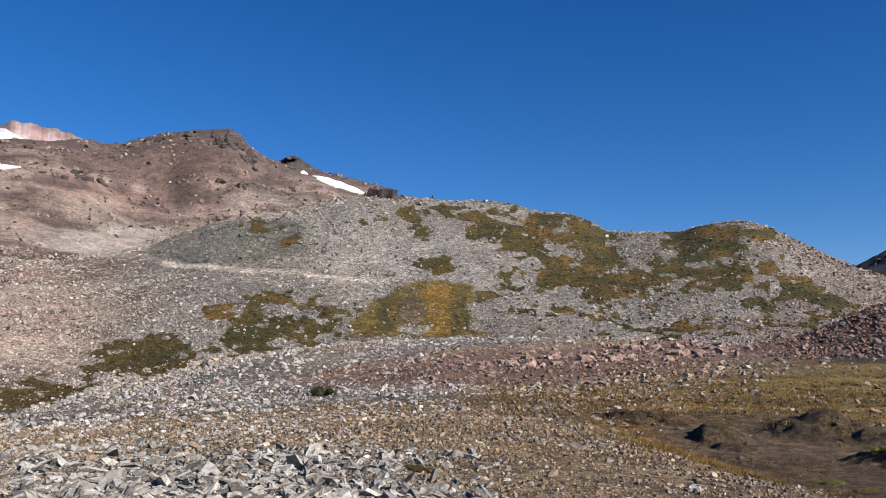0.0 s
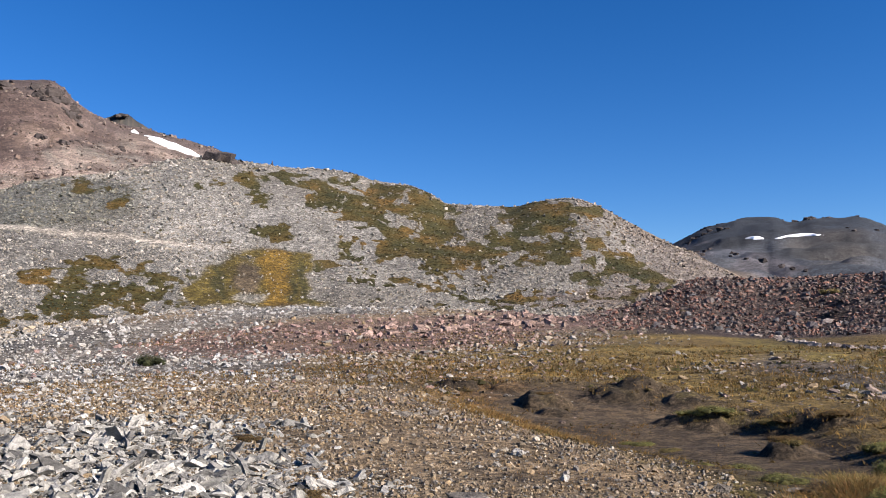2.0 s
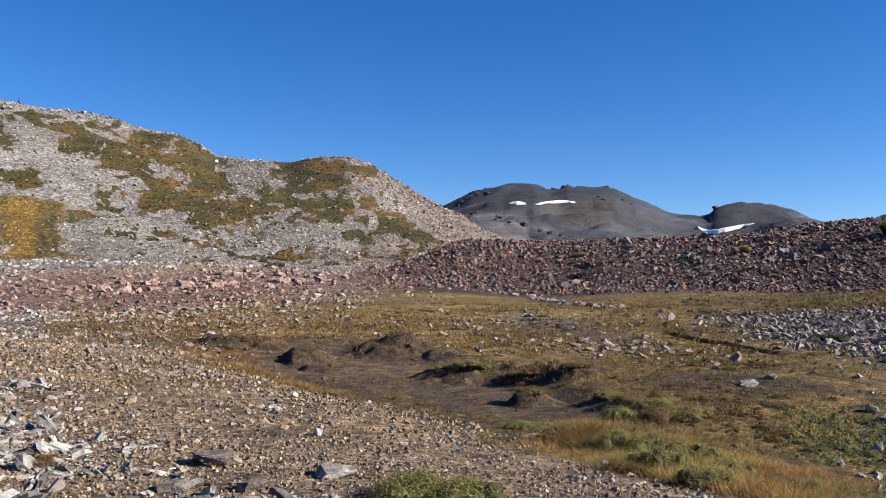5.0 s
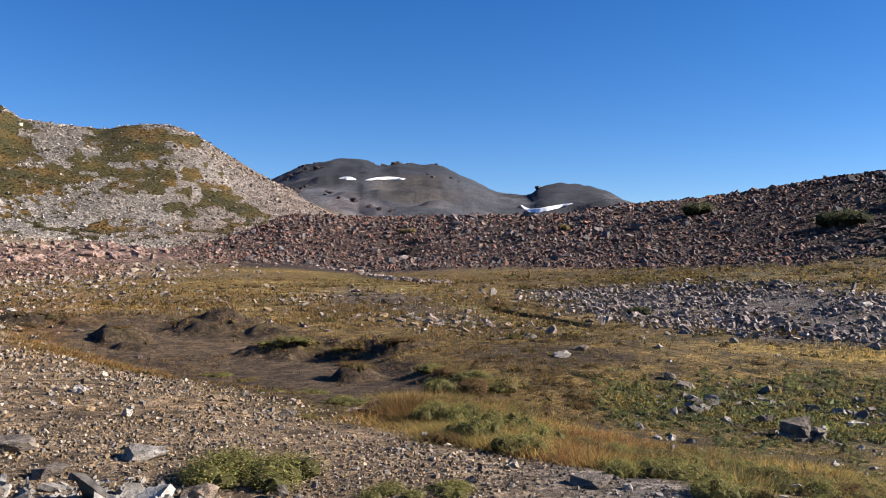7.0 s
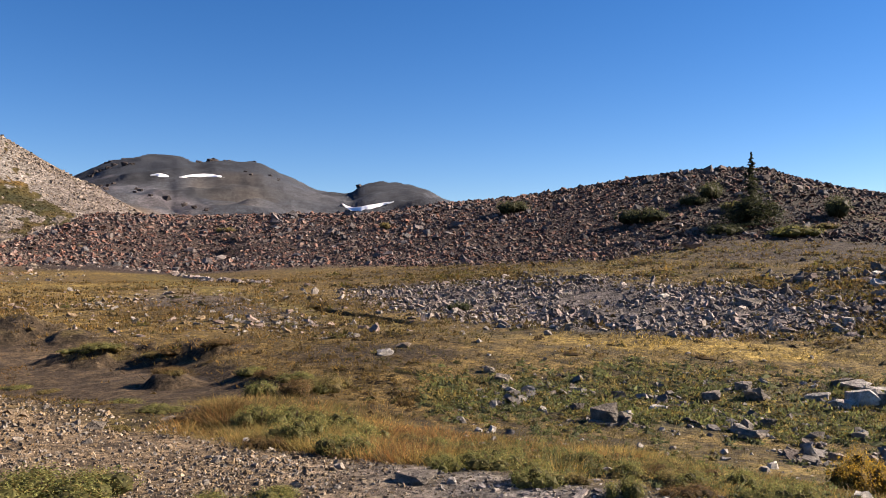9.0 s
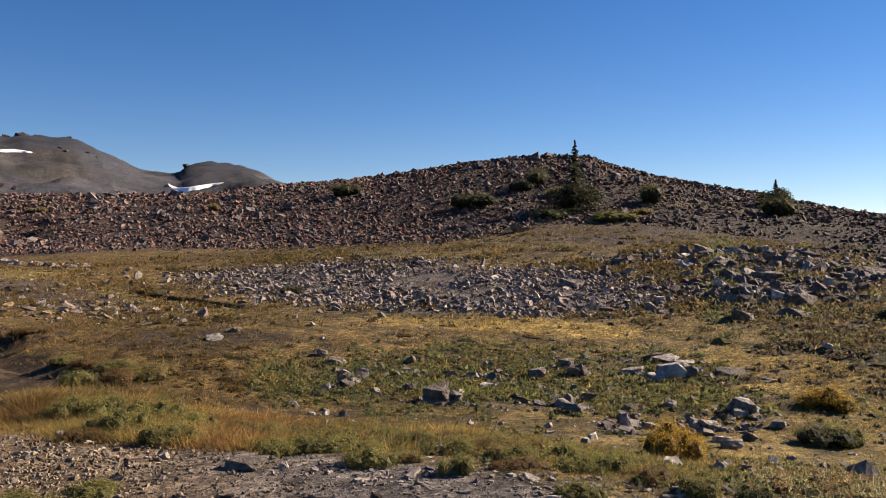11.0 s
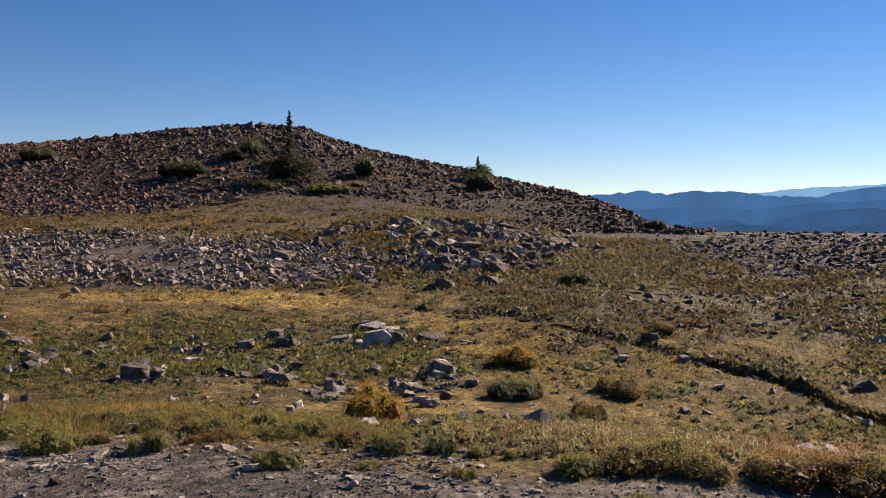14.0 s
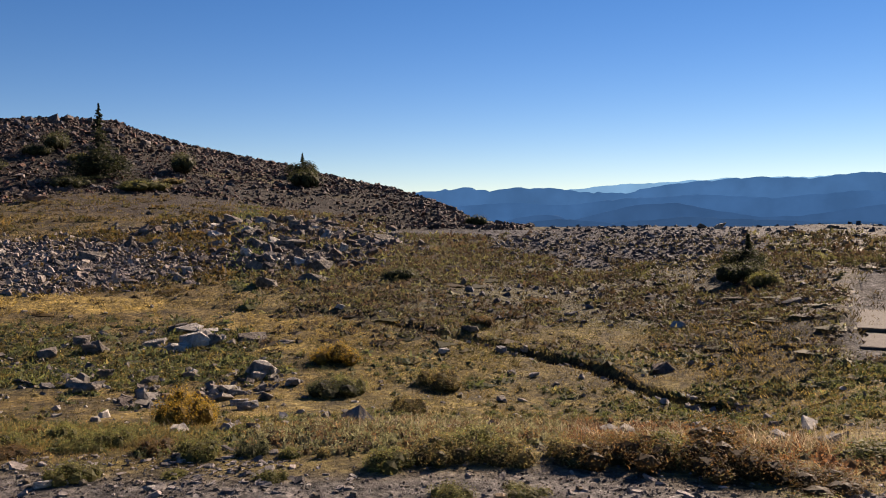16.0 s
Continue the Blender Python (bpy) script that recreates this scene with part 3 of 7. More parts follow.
# ---- materials ----
def material(name):
    m = bpy.data.materials.new(name)
    m.use_nodes = True
    nt = m.node_tree
    return m, nt, nt.nodes["Principled BSDF"]


def node(nt, kind, **values):
    n = nt.nodes.new(kind)
    for k, v in values.items():
        n.inputs[k].default_value = v
    return n


def mix_colour(nt, a, b, fac, blend="MIX"):
    n = nt.nodes.new("ShaderNodeMix")
    n.data_type, n.blend_type = "RGBA", blend
    for slot, v in ((0, fac), (6, a), (7, b)):
        if isinstance(v, (float, int, tuple)):
            n.inputs[slot].default_value = v
        else:
            nt.links.new(v, n.inputs[slot])
    return n.outputs[2]


def ramp(nt, source, *stops):
    n = nt.nodes.new("ShaderNodeValToRGB")
    while len(n.color_ramp.elements) < len(stops):
        n.color_ramp.elements.new(0.5)
    for e, (p, v) in zip(n.color_ramp.elements, stops):
        e.position = p
        e.color = (v, v, v, 1) if isinstance(v, (float, int)) else (*v, 1)
    nt.links.new(source, n.inputs[0])
    return n.outputs[0]


def tinted(name, grain, lo, hi, rough=0.9, bump=0.5, bump_size=0.05, island=0.0, coarse=None):
    """A surface coloured by its 'cover' attribute, varied by grain at two sizes and by piece."""
    m, nt, p = material(name)
    at = nt.nodes.new("ShaderNodeAttribute")
    at.attribute_name = "cover"
    co = nt.nodes.new("ShaderNodeNewGeometry")
    n = node(nt, "ShaderNodeTexNoise", Scale=grain, Detail=9.0, Roughness=0.68)
    nt.links.new(co.outputs["Position"], n.inputs["Vector"])
    c = mix_colour(nt, at.outputs["Color"], ramp(nt, n.outputs[0], (0.34, lo), (0.66, hi)), 1.0, "MULTIPLY")
    if coarse:
        n2 = node(nt, "ShaderNodeTexNoise", Scale=coarse, Detail=6.0, Roughness=0.6)
        nt.links.new(co.outputs["Position"], n2.inputs["Vector"])
        c = mix_colour(nt, c, ramp(nt, n2.outputs[0], (0.36, lo + 0.15), (0.64, hi - 0.1)), 1.0, "MULTIPLY")
    if island:
        c = mix_colour(nt, c, ramp(nt, co.outputs["Random Per Island"], (0.0, 1 - island), (1.0, 1 + island)), 1.0, "MULTIPLY")
    nt.links.new(c, p.inputs["Base Color"])
    p.inputs["Roughness"].default_value = rough
    p.inputs["Specular IOR Level"].default_value = 0.25
    b = node(nt, "ShaderNodeBump", Strength=bump, Distance=bump_size)
    nt.links.new(n.outputs[0], b.inputs["Height"])
    nt.links.new(b.outputs[0], p.inputs["Normal"])
    return m


def ground_material():
    """Gravel, turf and scree by the 'cover' attribute; its alpha tells fine gravel (0) from coarse scree (1)."""
    m, nt, p = material("gravel_and_turf")
    at = nt.nodes.new("ShaderNodeAttribute")
    at.attribute_name = "cover"
    co = nt.nodes.new("ShaderNodeNewGeometry")

    def cells(scale):
        v = node(nt, "ShaderNodeTexVoronoi", Scale=scale)
        nt.links.new(co.outputs["Position"], v.inputs["Vector"])
        hue = nt.nodes.new("ShaderNodeSeparateColor")
        nt.links.new(v.outputs["Color"], hue.inputs[0])
        return hue.outputs[0], v.outputs["Distance"]

    fine, fine_d = cells(20.0)
    coarse, coarse_d = cells(1.25)
    speck = mix_colour(nt, ramp(nt, fine, (0.0, 0.65), (0.6, 0.95), (1.0, 1.4)), ramp(nt, coarse, (0.0, 0.6), (0.55, 0.95), (1.0, 1.5)), at.outputs["Alpha"])
    n = node(nt, "ShaderNodeTexNoise", Scale=2.6, Detail=10.0, Roughness=0.72)
    nt.links.new(co.outputs["Position"], n.inputs["Vector"])
    n2 = node(nt, "ShaderNodeTexNoise", Scale=0.16, Detail=8.0, Roughness=0.65)
    nt.links.new(co.outputs["Position"], n2.inputs["Vector"])
    c = mix_colour(nt, at.outputs["Color"], speck, 0.85, "MULTIPLY")
    c = mix_colour(nt, c, ramp(nt, n.outputs[0], (0.40, 0.45), (0.60, 1.55)), 1.0, "MULTIPLY")
    c = mix_colour(nt, c, ramp(nt, n2.outputs[0], (0.36, 0.72), (0.64, 1.3)), 1.0, "MULTIPLY")
    n3 = node(nt, "ShaderNodeTexNoise", Scale=11.0, Detail=8.0, Roughness=0.7)
    nt.links.new(co.outputs["Position"], n3.inputs["Vector"])
    c = mix_colour(nt, c, ramp(nt, n3.outputs[0], (0.38, 0.5), (0.5, 1.0), (0.64, 1.55)), 1.0, "MULTIPLY")
    # turf with a ragged edge, olive, dark green and rust
    tf = nt.nodes.new("ShaderNodeAttribute")
    tf.attribute_name = "turf"
    edge = node(nt, "ShaderNodeTexNoise", Scale=0.8, Detail=7.0, Roughness=0.7)
    nt.links.new(co.outputs["Position"], edge.inputs["Vector"])
    ragged = nt.nodes.new("ShaderNodeMath")
    ragged.operation = "MULTIPLY_ADD"
    nt.links.new(edge.outputs[0], ragged.inputs[0])
    ragged.inputs[1].default_value = 0.7
    nt.links.new(tf.outputs["Fac"], ragged.inputs[2])
    patch = node(nt, "ShaderNodeTexNoise", Scale=0.11, Detail=5.0, Roughness=0.6)
    nt.links.new(co.outputs["Position"], patch.inputs["Vector"])
    grass = ramp(nt, patch.outputs[0], (0.34, (0.024, 0.024, 0.008)), (0.48, (0.042, 0.035, 0.010)), (0.58, (0.060, 0.041, 0.011)), (0.70, (0.105, 0.060, 0.014)))
    grass = mix_colour(nt, grass, ramp(nt, n.outputs[0], (0.40, 0.55), (0.60, 1.5)), 1.0, "MULTIPLY")
    c = mix_colour(nt, c, grass, ramp(nt, ragged.outputs[0], (0.83, 0.0), (0.90, 1.0)))
    nt.links.new(c, p.inputs["Base Color"])
    p.inputs["Roughness"].default_value = 0.95
    p.inputs["Specular IOR Level"].default_value = 0.2
    b = node(nt, "ShaderNodeBump", Strength=0.9, Distance=0.10)
    nt.links.new(n.outputs[0], b.inputs["Height"])
    b3 = node(nt, "ShaderNodeBump", Strength=0.8, Distance=0.05)
    nt.links.new(n3.outputs[0], b3.inputs["Height"])
    nt.links.new(b.outputs[0], b3.inputs["Normal"])
    b2 = node(nt, "ShaderNodeBump", Strength=0.5, Distance=0.35)
    nt.links.new(mix_colour(nt, (0.5, 0.5, 0.5, 1), coarse_d, at.outputs["Alpha"]), b2.inputs["Height"])
    nt.links.new(b3.outputs[0], b2.inputs["Normal"])
    nt.links.new(b2.outputs[0], p.inputs["Normal"])
    return m


def leaf_material():
    """Thin leaves and blades: the light shines partly through them."""
    m = tinted("leaves", 3.0, 0.7, 1.35, 0.7, 0.0, 0.01, island=0.45)
    nt = m.node_tree
    p = nt.nodes["Principled BSDF"]
    through_light = nt.nodes.new("ShaderNodeBsdfTranslucent")
    both = nt.nodes.new("ShaderNodeMixShader")
    both.inputs[0].default_value = 0.52
    nt.links.new(p.inputs["Base Color"].links[0].from_socket, through_light.inputs["Color"])
    nt.links.new(p.outputs[0], both.inputs[1])
    nt.links.new(through_light.outputs[0], both.inputs[2])
    nt.links.new(both.outputs[0], nt.nodes["Material Output"].inputs["Surface"])
    return m


GROUND_MAT = ground_material()
STONE_MAT = tinted("weathered_stone", 13.0, 0.5, 1.5, 0.85, 0.8, 0.04, island=0.28)
LEAF_MAT = leaf_material()

# ---- ground ----
def ground_sheet():
    view = np.concatenate([np.arange(-33.0, 42.0, 0.19), np.arange(42.0, 124.01, 0.29)])
    rest = np.arange(127.0, 325.0, 3.0)
    b = np.concatenate([view, rest])
    r = np.concatenate([[0.05, 0.5, 1.0], np.geomspace(1.5, 9, 70), np.geomspace(9.1, 30, 150), np.geomspace(30.4, 96, 75), np.geomspace(97, 250, 125), np.geomspace(253, 4900, 105)])
    B, R = np.meshgrid(b, r)
    Z, U, E = height(B, R)
    col, coarse, green = cover(B, R, Z, U, E)
    X, Y = xy(B, R)
    nb, nr = len(b), len(r)
    i, j = np.meshgrid(np.arange(nr - 1), np.arange(nb), indexing="ij")
    k = (j + 1) % nb
    faces = np.stack([i * nb + j, i * nb + k, (i + 1) * nb + k, (i + 1) * nb + j], -1).reshape(-1, 4)[:, ::-1]
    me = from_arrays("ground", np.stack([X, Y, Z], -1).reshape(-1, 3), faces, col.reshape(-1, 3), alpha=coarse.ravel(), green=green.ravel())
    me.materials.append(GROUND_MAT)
    return tagged(new("ground", me), "stony alpine ground with turf, scree slopes and brown hills", "ground", kind="structure")


ground_sheet()

# ---- stones ----
PHI = (1 + 5**0.5) / 2
ICO_V = np.array([(-1, PHI, 0), (1, PHI, 0), (-1, -PHI, 0), (1, -PHI, 0), (0, -1, PHI), (0, 1, PHI), (0, -1, -PHI), (0, 1, -PHI), (PHI, 0, -1), (PHI, 0, 1), (-PHI, 0, -1), (-PHI, 0, 1)]) / (1 + PHI**2) ** 0.5
ICO_F = np.array([(0, 11, 5), (0, 5, 1), (0, 1, 7), (0, 7, 10), (0, 10, 11), (1, 5, 9), (5, 11, 4), (11, 10, 2), (10, 7, 6), (7, 1, 8), (3, 9, 4), (3, 4, 2), (3, 2, 6), (3, 6, 8), (3, 8, 9), (4, 9, 5), (2, 4, 11), (6, 2, 10), (8, 6, 7), (9, 8, 1)])


def stone_shapes(count, seed):
    g = np.random.default_rng(seed)
    out = []
    for _ in range(count):
        turn = np.array(Euler(g.random(3) * 6.28).to_matrix())
        v = ICO_V @ turn
        v = np.sign(v) * np.abs(v) ** 0.55 * (1 + 0.16 * g.standard_normal((12, 1))) + 0.07 * g.standard_normal((12, 3))
        out.append(v / np.abs(v).max(0))
    return np.array(out)


SHAPES = stone_shapes(24, 3)


def prism_shapes(count, seed, taper):
    """Broken slabs and blocks: six-sided prisms with uneven tops."""
    g = np.random.default_rng(seed)
    out = []
    for _ in range(count):
        a = np.arange(6) * np.pi / 3 + g.uniform(-0.3, 0.3, 6)
        q = g.uniform(0.55, 1.0, 6)
        top = q * g.uniform(taper, 1.0, 6)
        low = np.stack([q * np.cos(a), q * np.sin(a), -1 + g.uniform(-0.2, 0.3, 6)], -1)
        high = np.stack([top * np.cos(a + 0.1), top * np.sin(a + 0.1), 0.8 + g.uniform(-0.45, 0.3, 6)], -1)
        v = np.concatenate([low, high])
        out.append(v / np.abs(v).max(0))
    return np.array(out)


PRISM_F = np.array([f for k in range(6) for f in ((k, (k + 1) % 6, 6 + (k + 1) % 6), (k, 6 + (k + 1) % 6, 6 + k))] + [(6, 6 + k, 7 + k) for k in range(1, 5)] + [(0, k + 1, k) for k in range(1, 5)])
SLABS, PRISMS = prism_shapes(24, 14, 0.75), prism_shapes(24, 15, 0.45)
BOX_F = np.array([(0, 1, 5), (0, 5, 4), (1, 2, 6), (1, 6, 5), (2, 3, 7), (2, 7, 6), (3, 0, 4), (3, 4, 7), (4, 5, 6), (4, 6, 7)])
WEDGE_F = np.array([(0, 1, 5), (0, 5, 4), (2, 3, 4), (2, 4, 5), (1, 2, 5), (3, 0, 4)])
GRIT_F = np.array([(0, 1, 4), (1, 2, 4), (2, 3, 4), (3, 0, 4)])
_g = np.random.default_rng(8)
SQUARE = np.array([(1, -1), (1, 1), (-1, 1), (-1, -1)]) * 0.75
BOXES = np.array([np.concatenate([np.c_[SQUARE, -np.ones(4)], np.c_[SQUARE * _g.uniform(0.5, 1.05, (4, 2)), 0.75 * np.ones(4)]]) + _g.uniform(-0.25, 0.25, (8, 3)) for _ in range(24)])
WEDGES = np.array([np.concatenate([np.c_[SQUARE, -0.8 * np.ones(4)], [(0.55, 0, 0.8), (-0.55, 0, 0.8)]])[[0, 1, 2, 3, 5, 4]][:, [1, 0, 2]] * np.array([1, -1, 1]) + _g.uniform(-0.28, 0.28, (6, 3)) for _ in range(24)])
GRIT = np.array([np.array([(1, 0, -0.6), (0, 1, -0.6), (-1, 0, -0.6), (0, -1, -0.6), (0, 0, 0.9)]) + _g.uniform(-0.35, 0.35, (5, 3)) for _ in range(24)])


def turns(g, n, tilt):
    """n rotation matrices: any heading, leaning by up to about tilt radians."""
    a, p, q = g.random(n) * 2 * np.pi, g.standard_normal(n) * tilt, g.standard_normal(n) * tilt
    ca, sa, cp, sp, cq, sq = np.cos(a), np.sin(a), np.cos(p), np.sin(p), np.cos(q), np.sin(q)
    o, e = np.zeros(n), np.ones(n)
    A = np.stack([np.stack([ca, -sa, o], -1), np.stack([sa, ca, o], -1), np.stack([o, o, e], -1)], 1)
    P = np.stack([np.stack([e, o, o], -1), np.stack([o, cp, -sp], -1), np.stack([o, sp, cp], -1)], 1)
    Q = np.stack([np.stack([cq, o, sq], -1), np.stack([o, e, o], -1), np.stack([-sq, o, cq], -1)], 1)
    return P @ Q @ A


SEEN_R = np.geomspace(4, 960, 420)
SEEN_EL = np.maximum.accumulate(height(*np.meshgrid(np.arange(-35.0, 126.0), SEEN_R, indexing="ij"))[2], axis=1)


def open_to_view(b, r, el):
    """False in the dips behind crests, where stones may lie thinly."""
    i = np.clip(np.rint(b + 35).astype(int), 0, len(SEEN_EL) - 1)
    j = np.clip(np.searchsorted(SEEN_R, r) - 3, 0, len(SEEN_R) - 1)
    return el >= SEEN_EL[i, j] - 0.15


def place(n, b0, b1, r0, r1, weight, seed):
    """Places strewn evenly over the land as seen from the standpoint, kept by weight(b, r, z, u, el, x, y)."""
    g = np.random.default_rng(seed)
    got, have, tries = [], 0, 0
    while have < n and tries < 40:
        b = g.uniform(b0, b1, n)
        r = np.exp(g.uniform(np.log(r0), np.log(r1), n))
        z, u, el = height(b, r)
        x, y = xy(b, r)
        keep = g.random(n) < weight(b, r, z, u, el, x, y) * np.where(open_to_view(b, r, el), 1.0, 0.25)
        got.append(np.stack([b, r, z, u, el, x, y])[:, keep])
        have += keep.sum()
        tries += 1
    return np.concatenate(got, 1)[:, :n]


def strew(name, spots, size, squash, colours, tilt, seed, label, sink=0.25, long=1.5, form="block"):
    """Stones joined into one piece of stuff. size: edge lengths; squash: height to width; colours: one base colour a stone."""
    g = np.random.default_rng(seed)
    b, r, z, u, el, x, y = spots
    n = len(b)
    s = np.stack([size * g.uniform(0.8, long, n), size * g.uniform(0.6, 1.0, n), size * squash * g.uniform(0.7, 1.3, n)], -1) * 0.5
    turn = turns(g, n, tilt)
    at = np.stack([x, y, z + s[:, 2] * (1 - 2 * sink)], -1)
    pick = g.integers(0, 24, n)
    small, tiny = size / r < 0.0075, size / r < 0.0036
    verts, faces, tint, start = [], [], [], 0
    flat = np.full(n, form == "slab")
    blocky = flat | (g.random(n) < (0.6 if form == "block" else 0.0))
    for shapes, fan, who in ((SHAPES, ICO_F, ~small & ~blocky), (PRISMS, PRISM_F, ~small & blocky & ~flat), (SLABS, PRISM_F, ~small & flat),
                             (BOXES, BOX_F, small & ~tiny), (WEDGES, WEDGE_F, tiny & (form != "grit")), (GRIT, GRIT_F, tiny & (form == "grit"))):
        k, m = shapes.shape[1], int(who.sum())
        v = np.einsum("nij,nkj->nki", turn[who], shapes[pick[who]] * s[who][:, None, :]) + at[who][:, None, :]
        verts.append(v.reshape(-1, 3))
        faces.append((fan[None] + k * np.arange(m)[:, None, None]).reshape(-1, 3) + start)
        tint.append(np.repeat(colours[who], k, axis=0))
        start += k * m
    me = from_arrays(name, np.concatenate(verts), np.concatenate(faces), np.concatenate(tint), flat=True)
    me.materials.append(STONE_MAT)
    return tagged(new(name, me), label, "stones", kind="stuff")


def blend(g, n, *colours):
    """n colours picked among those given and varied a little."""
    c = np.array(colours)[g.integers(0, len(colours), n)]
    return np.clip(c * g.uniform(0.8, 1.2, (n, 1)), 0.01, 0.8)


def powers(g, n, lo, hi, k):
    """Sizes between lo and hi, small ones far more often."""
    a = g.random(n)
    return (lo ** -k + a * (hi ** -k - lo ** -k)) ** (-1 / k)


G = np.random.default_rng(99)

# pebbles and grit of the foreground
def bare_ground(b, r, z, u, el, x, y):
    return (r < np.interp(b, EDGE_B, EDGE_R) * 1.03) * np.clip(0.65 + 1.2 * fbm(x, y, 1.5, 3, 41.0), 0.1, 1)


P = place(20000, -31, 122, 4.8, 30, lambda b, *rest: bare_ground(b, *rest) * (1 - 0.45 * smooth(33, 48, b)), 1)
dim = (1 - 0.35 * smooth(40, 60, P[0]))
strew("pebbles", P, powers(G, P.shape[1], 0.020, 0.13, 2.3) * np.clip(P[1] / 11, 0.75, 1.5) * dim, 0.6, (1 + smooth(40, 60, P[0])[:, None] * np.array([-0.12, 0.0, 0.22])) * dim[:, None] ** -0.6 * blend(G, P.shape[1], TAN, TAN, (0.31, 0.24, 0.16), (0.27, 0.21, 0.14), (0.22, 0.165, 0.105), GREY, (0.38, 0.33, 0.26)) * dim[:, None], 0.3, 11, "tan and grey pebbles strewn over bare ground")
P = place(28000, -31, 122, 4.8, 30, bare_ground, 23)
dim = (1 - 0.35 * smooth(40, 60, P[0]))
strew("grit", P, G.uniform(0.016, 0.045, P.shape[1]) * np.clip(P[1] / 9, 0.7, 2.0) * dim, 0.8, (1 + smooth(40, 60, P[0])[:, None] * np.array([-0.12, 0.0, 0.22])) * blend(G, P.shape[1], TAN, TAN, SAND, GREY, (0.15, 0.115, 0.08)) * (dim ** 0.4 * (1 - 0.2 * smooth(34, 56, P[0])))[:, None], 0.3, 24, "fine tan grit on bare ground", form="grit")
P = place(800, 122, 329, 1.2, 9, lambda b, r, *rest: np.full(b.shape, 0.6), 26)
strew("loose_pebbles", P, powers(G, P.shape[1], 0.03, 0.14, 1.9), 0.6, blend(G, P.shape[1], TAN, TAN, (0.29, 0.225, 0.15), GREY), 0.3, 27, "tan pebbles strewn over bare ground")
P = place(800, -31, 122, 1.2, 5.0, lambda b, r, *rest: np.full(b.shape, 0.6), 28)
strew("loose_pebbles", P, powers(G, P.shape[1], 0.02, 0.10, 1.9), 0.6, blend(G, P.shape[1], TAN, TAN, (0.29, 0.225, 0.15), GREY), 0.3, 29, "tan pebbles strewn over bare ground")
# flat shards where the gravel meets the grass
P = place(700, 46, 122, 4.9, 8, lambda b, r, z, u, el, x, y: smooth(-1.0, -0.5, r - np.interp(b, EDGE_B, EDGE_R)) * smooth(0.35, 0.0, r - np.interp(b, EDGE_B, EDGE_R)) * np.clip(0.4 + 2.5 * fbm(x, y, 0.8, 3, 41.5), 0.03, 1), 91)
n = P.shape[1]
strew("edge_shards", P, powers(G, n, 0.025, 0.12, 1.6), 0.25, blend(G, n, (0.30, 0.27, 0.245), (0.24, 0.215, 0.195), (0.38, 0.33, 0.29), (0.14, 0.125, 0.115)), 0.22, 92, "pale flat shards where gravel meets grass", 0.2, form="slab", long=1.8)
# pale angular slabs close by
P = place(18000, -31, 25, 5.2, 19, lambda b, r, z, u, el, x, y: np.clip(spot(b + 9 * fbm(x, y, 2.5, 3, 42.5), el + 3 * fbm(x, y, 2.5, 3, 42.7), u, -15, -9.2, 17, 4.2, -6) + 0.14 * spot(b, el, u, -6, -9.5, 16, 4.0, -12) + 0.3 * spot(b, el, u, 11, -15.3, 12, 2.4), 0, 1) * (0.6 + 1.3 * fbm(x, y, 1.2, 2, 42.0)), 2)
strew("slab_rubble", P, powers(G, P.shape[1], 0.04, 0.36, 1.7), 0.2, blend(G, P.shape[1], (0.35, 0.33, 0.29), (0.38, 0.36, 0.32), (0.44, 0.42, 0.375), (0.28, 0.265, 0.23), (0.16, 0.15, 0.135)), 0.5, 12, "pale grey angular slabs heaped on bare ground", 0.35, form="slab", long=1.9)
# stones of the near slope up to its crest
P = place(34000, -31, 27, 15, 95, lambda b, r, z, u, el, x, y: (1 - 0.9 * spot(b, el, u, 23, -5.4, 13, 1.9, -8)) * (u > 2.9) * (u < 7.12) * np.clip(0.6 + 1.4 * fbm(x, y, 7.0, 3, 43.0) + 0.4 * (u > 5), 0.3, 1) * smooth(30, 12, b + 5 * (u < 5.5)), 3)
n = P.shape[1]
pinkness = spot(P[0], P[4] + 0.7 * fbm(P[5], P[6], 8.0, 3, 44.0), P[3], 5, -0.25, 14, 1.25, 3) + spot(P[0], P[4], P[3], 18, 0.8, 6, 0.7)
cols = np.where((G.random(n) < 0.04 + 0.75 * np.clip(pinkness, 0, 1))[:, None], blend(G, n, PINK, (0.33, 0.22, 0.19), RUST), np.where(((P[0] + 4 * fbm(P[5], P[6], 9.0, 3, 57.0) * 4 < -3) | ((P[4] > 1.0) & (P[0] < 9)))[:, None], blend(G, n, PALE, (0.33, 0.31, 0.285), (0.44, 0.42, 0.39)), blend(G, n, (0.36, 0.32, 0.27), (0.33, 0.27, 0.2), GREY, TAN, (0.3, 0.22, 0.18))))
strew("slope_stones", P, powers(G, n, 0.055, 0.45, 1.75) * np.clip(P[1] / 45, 0.4, 1.3), 0.5, cols, 0.4, 13, "grey and pinkish stones on the near slope")
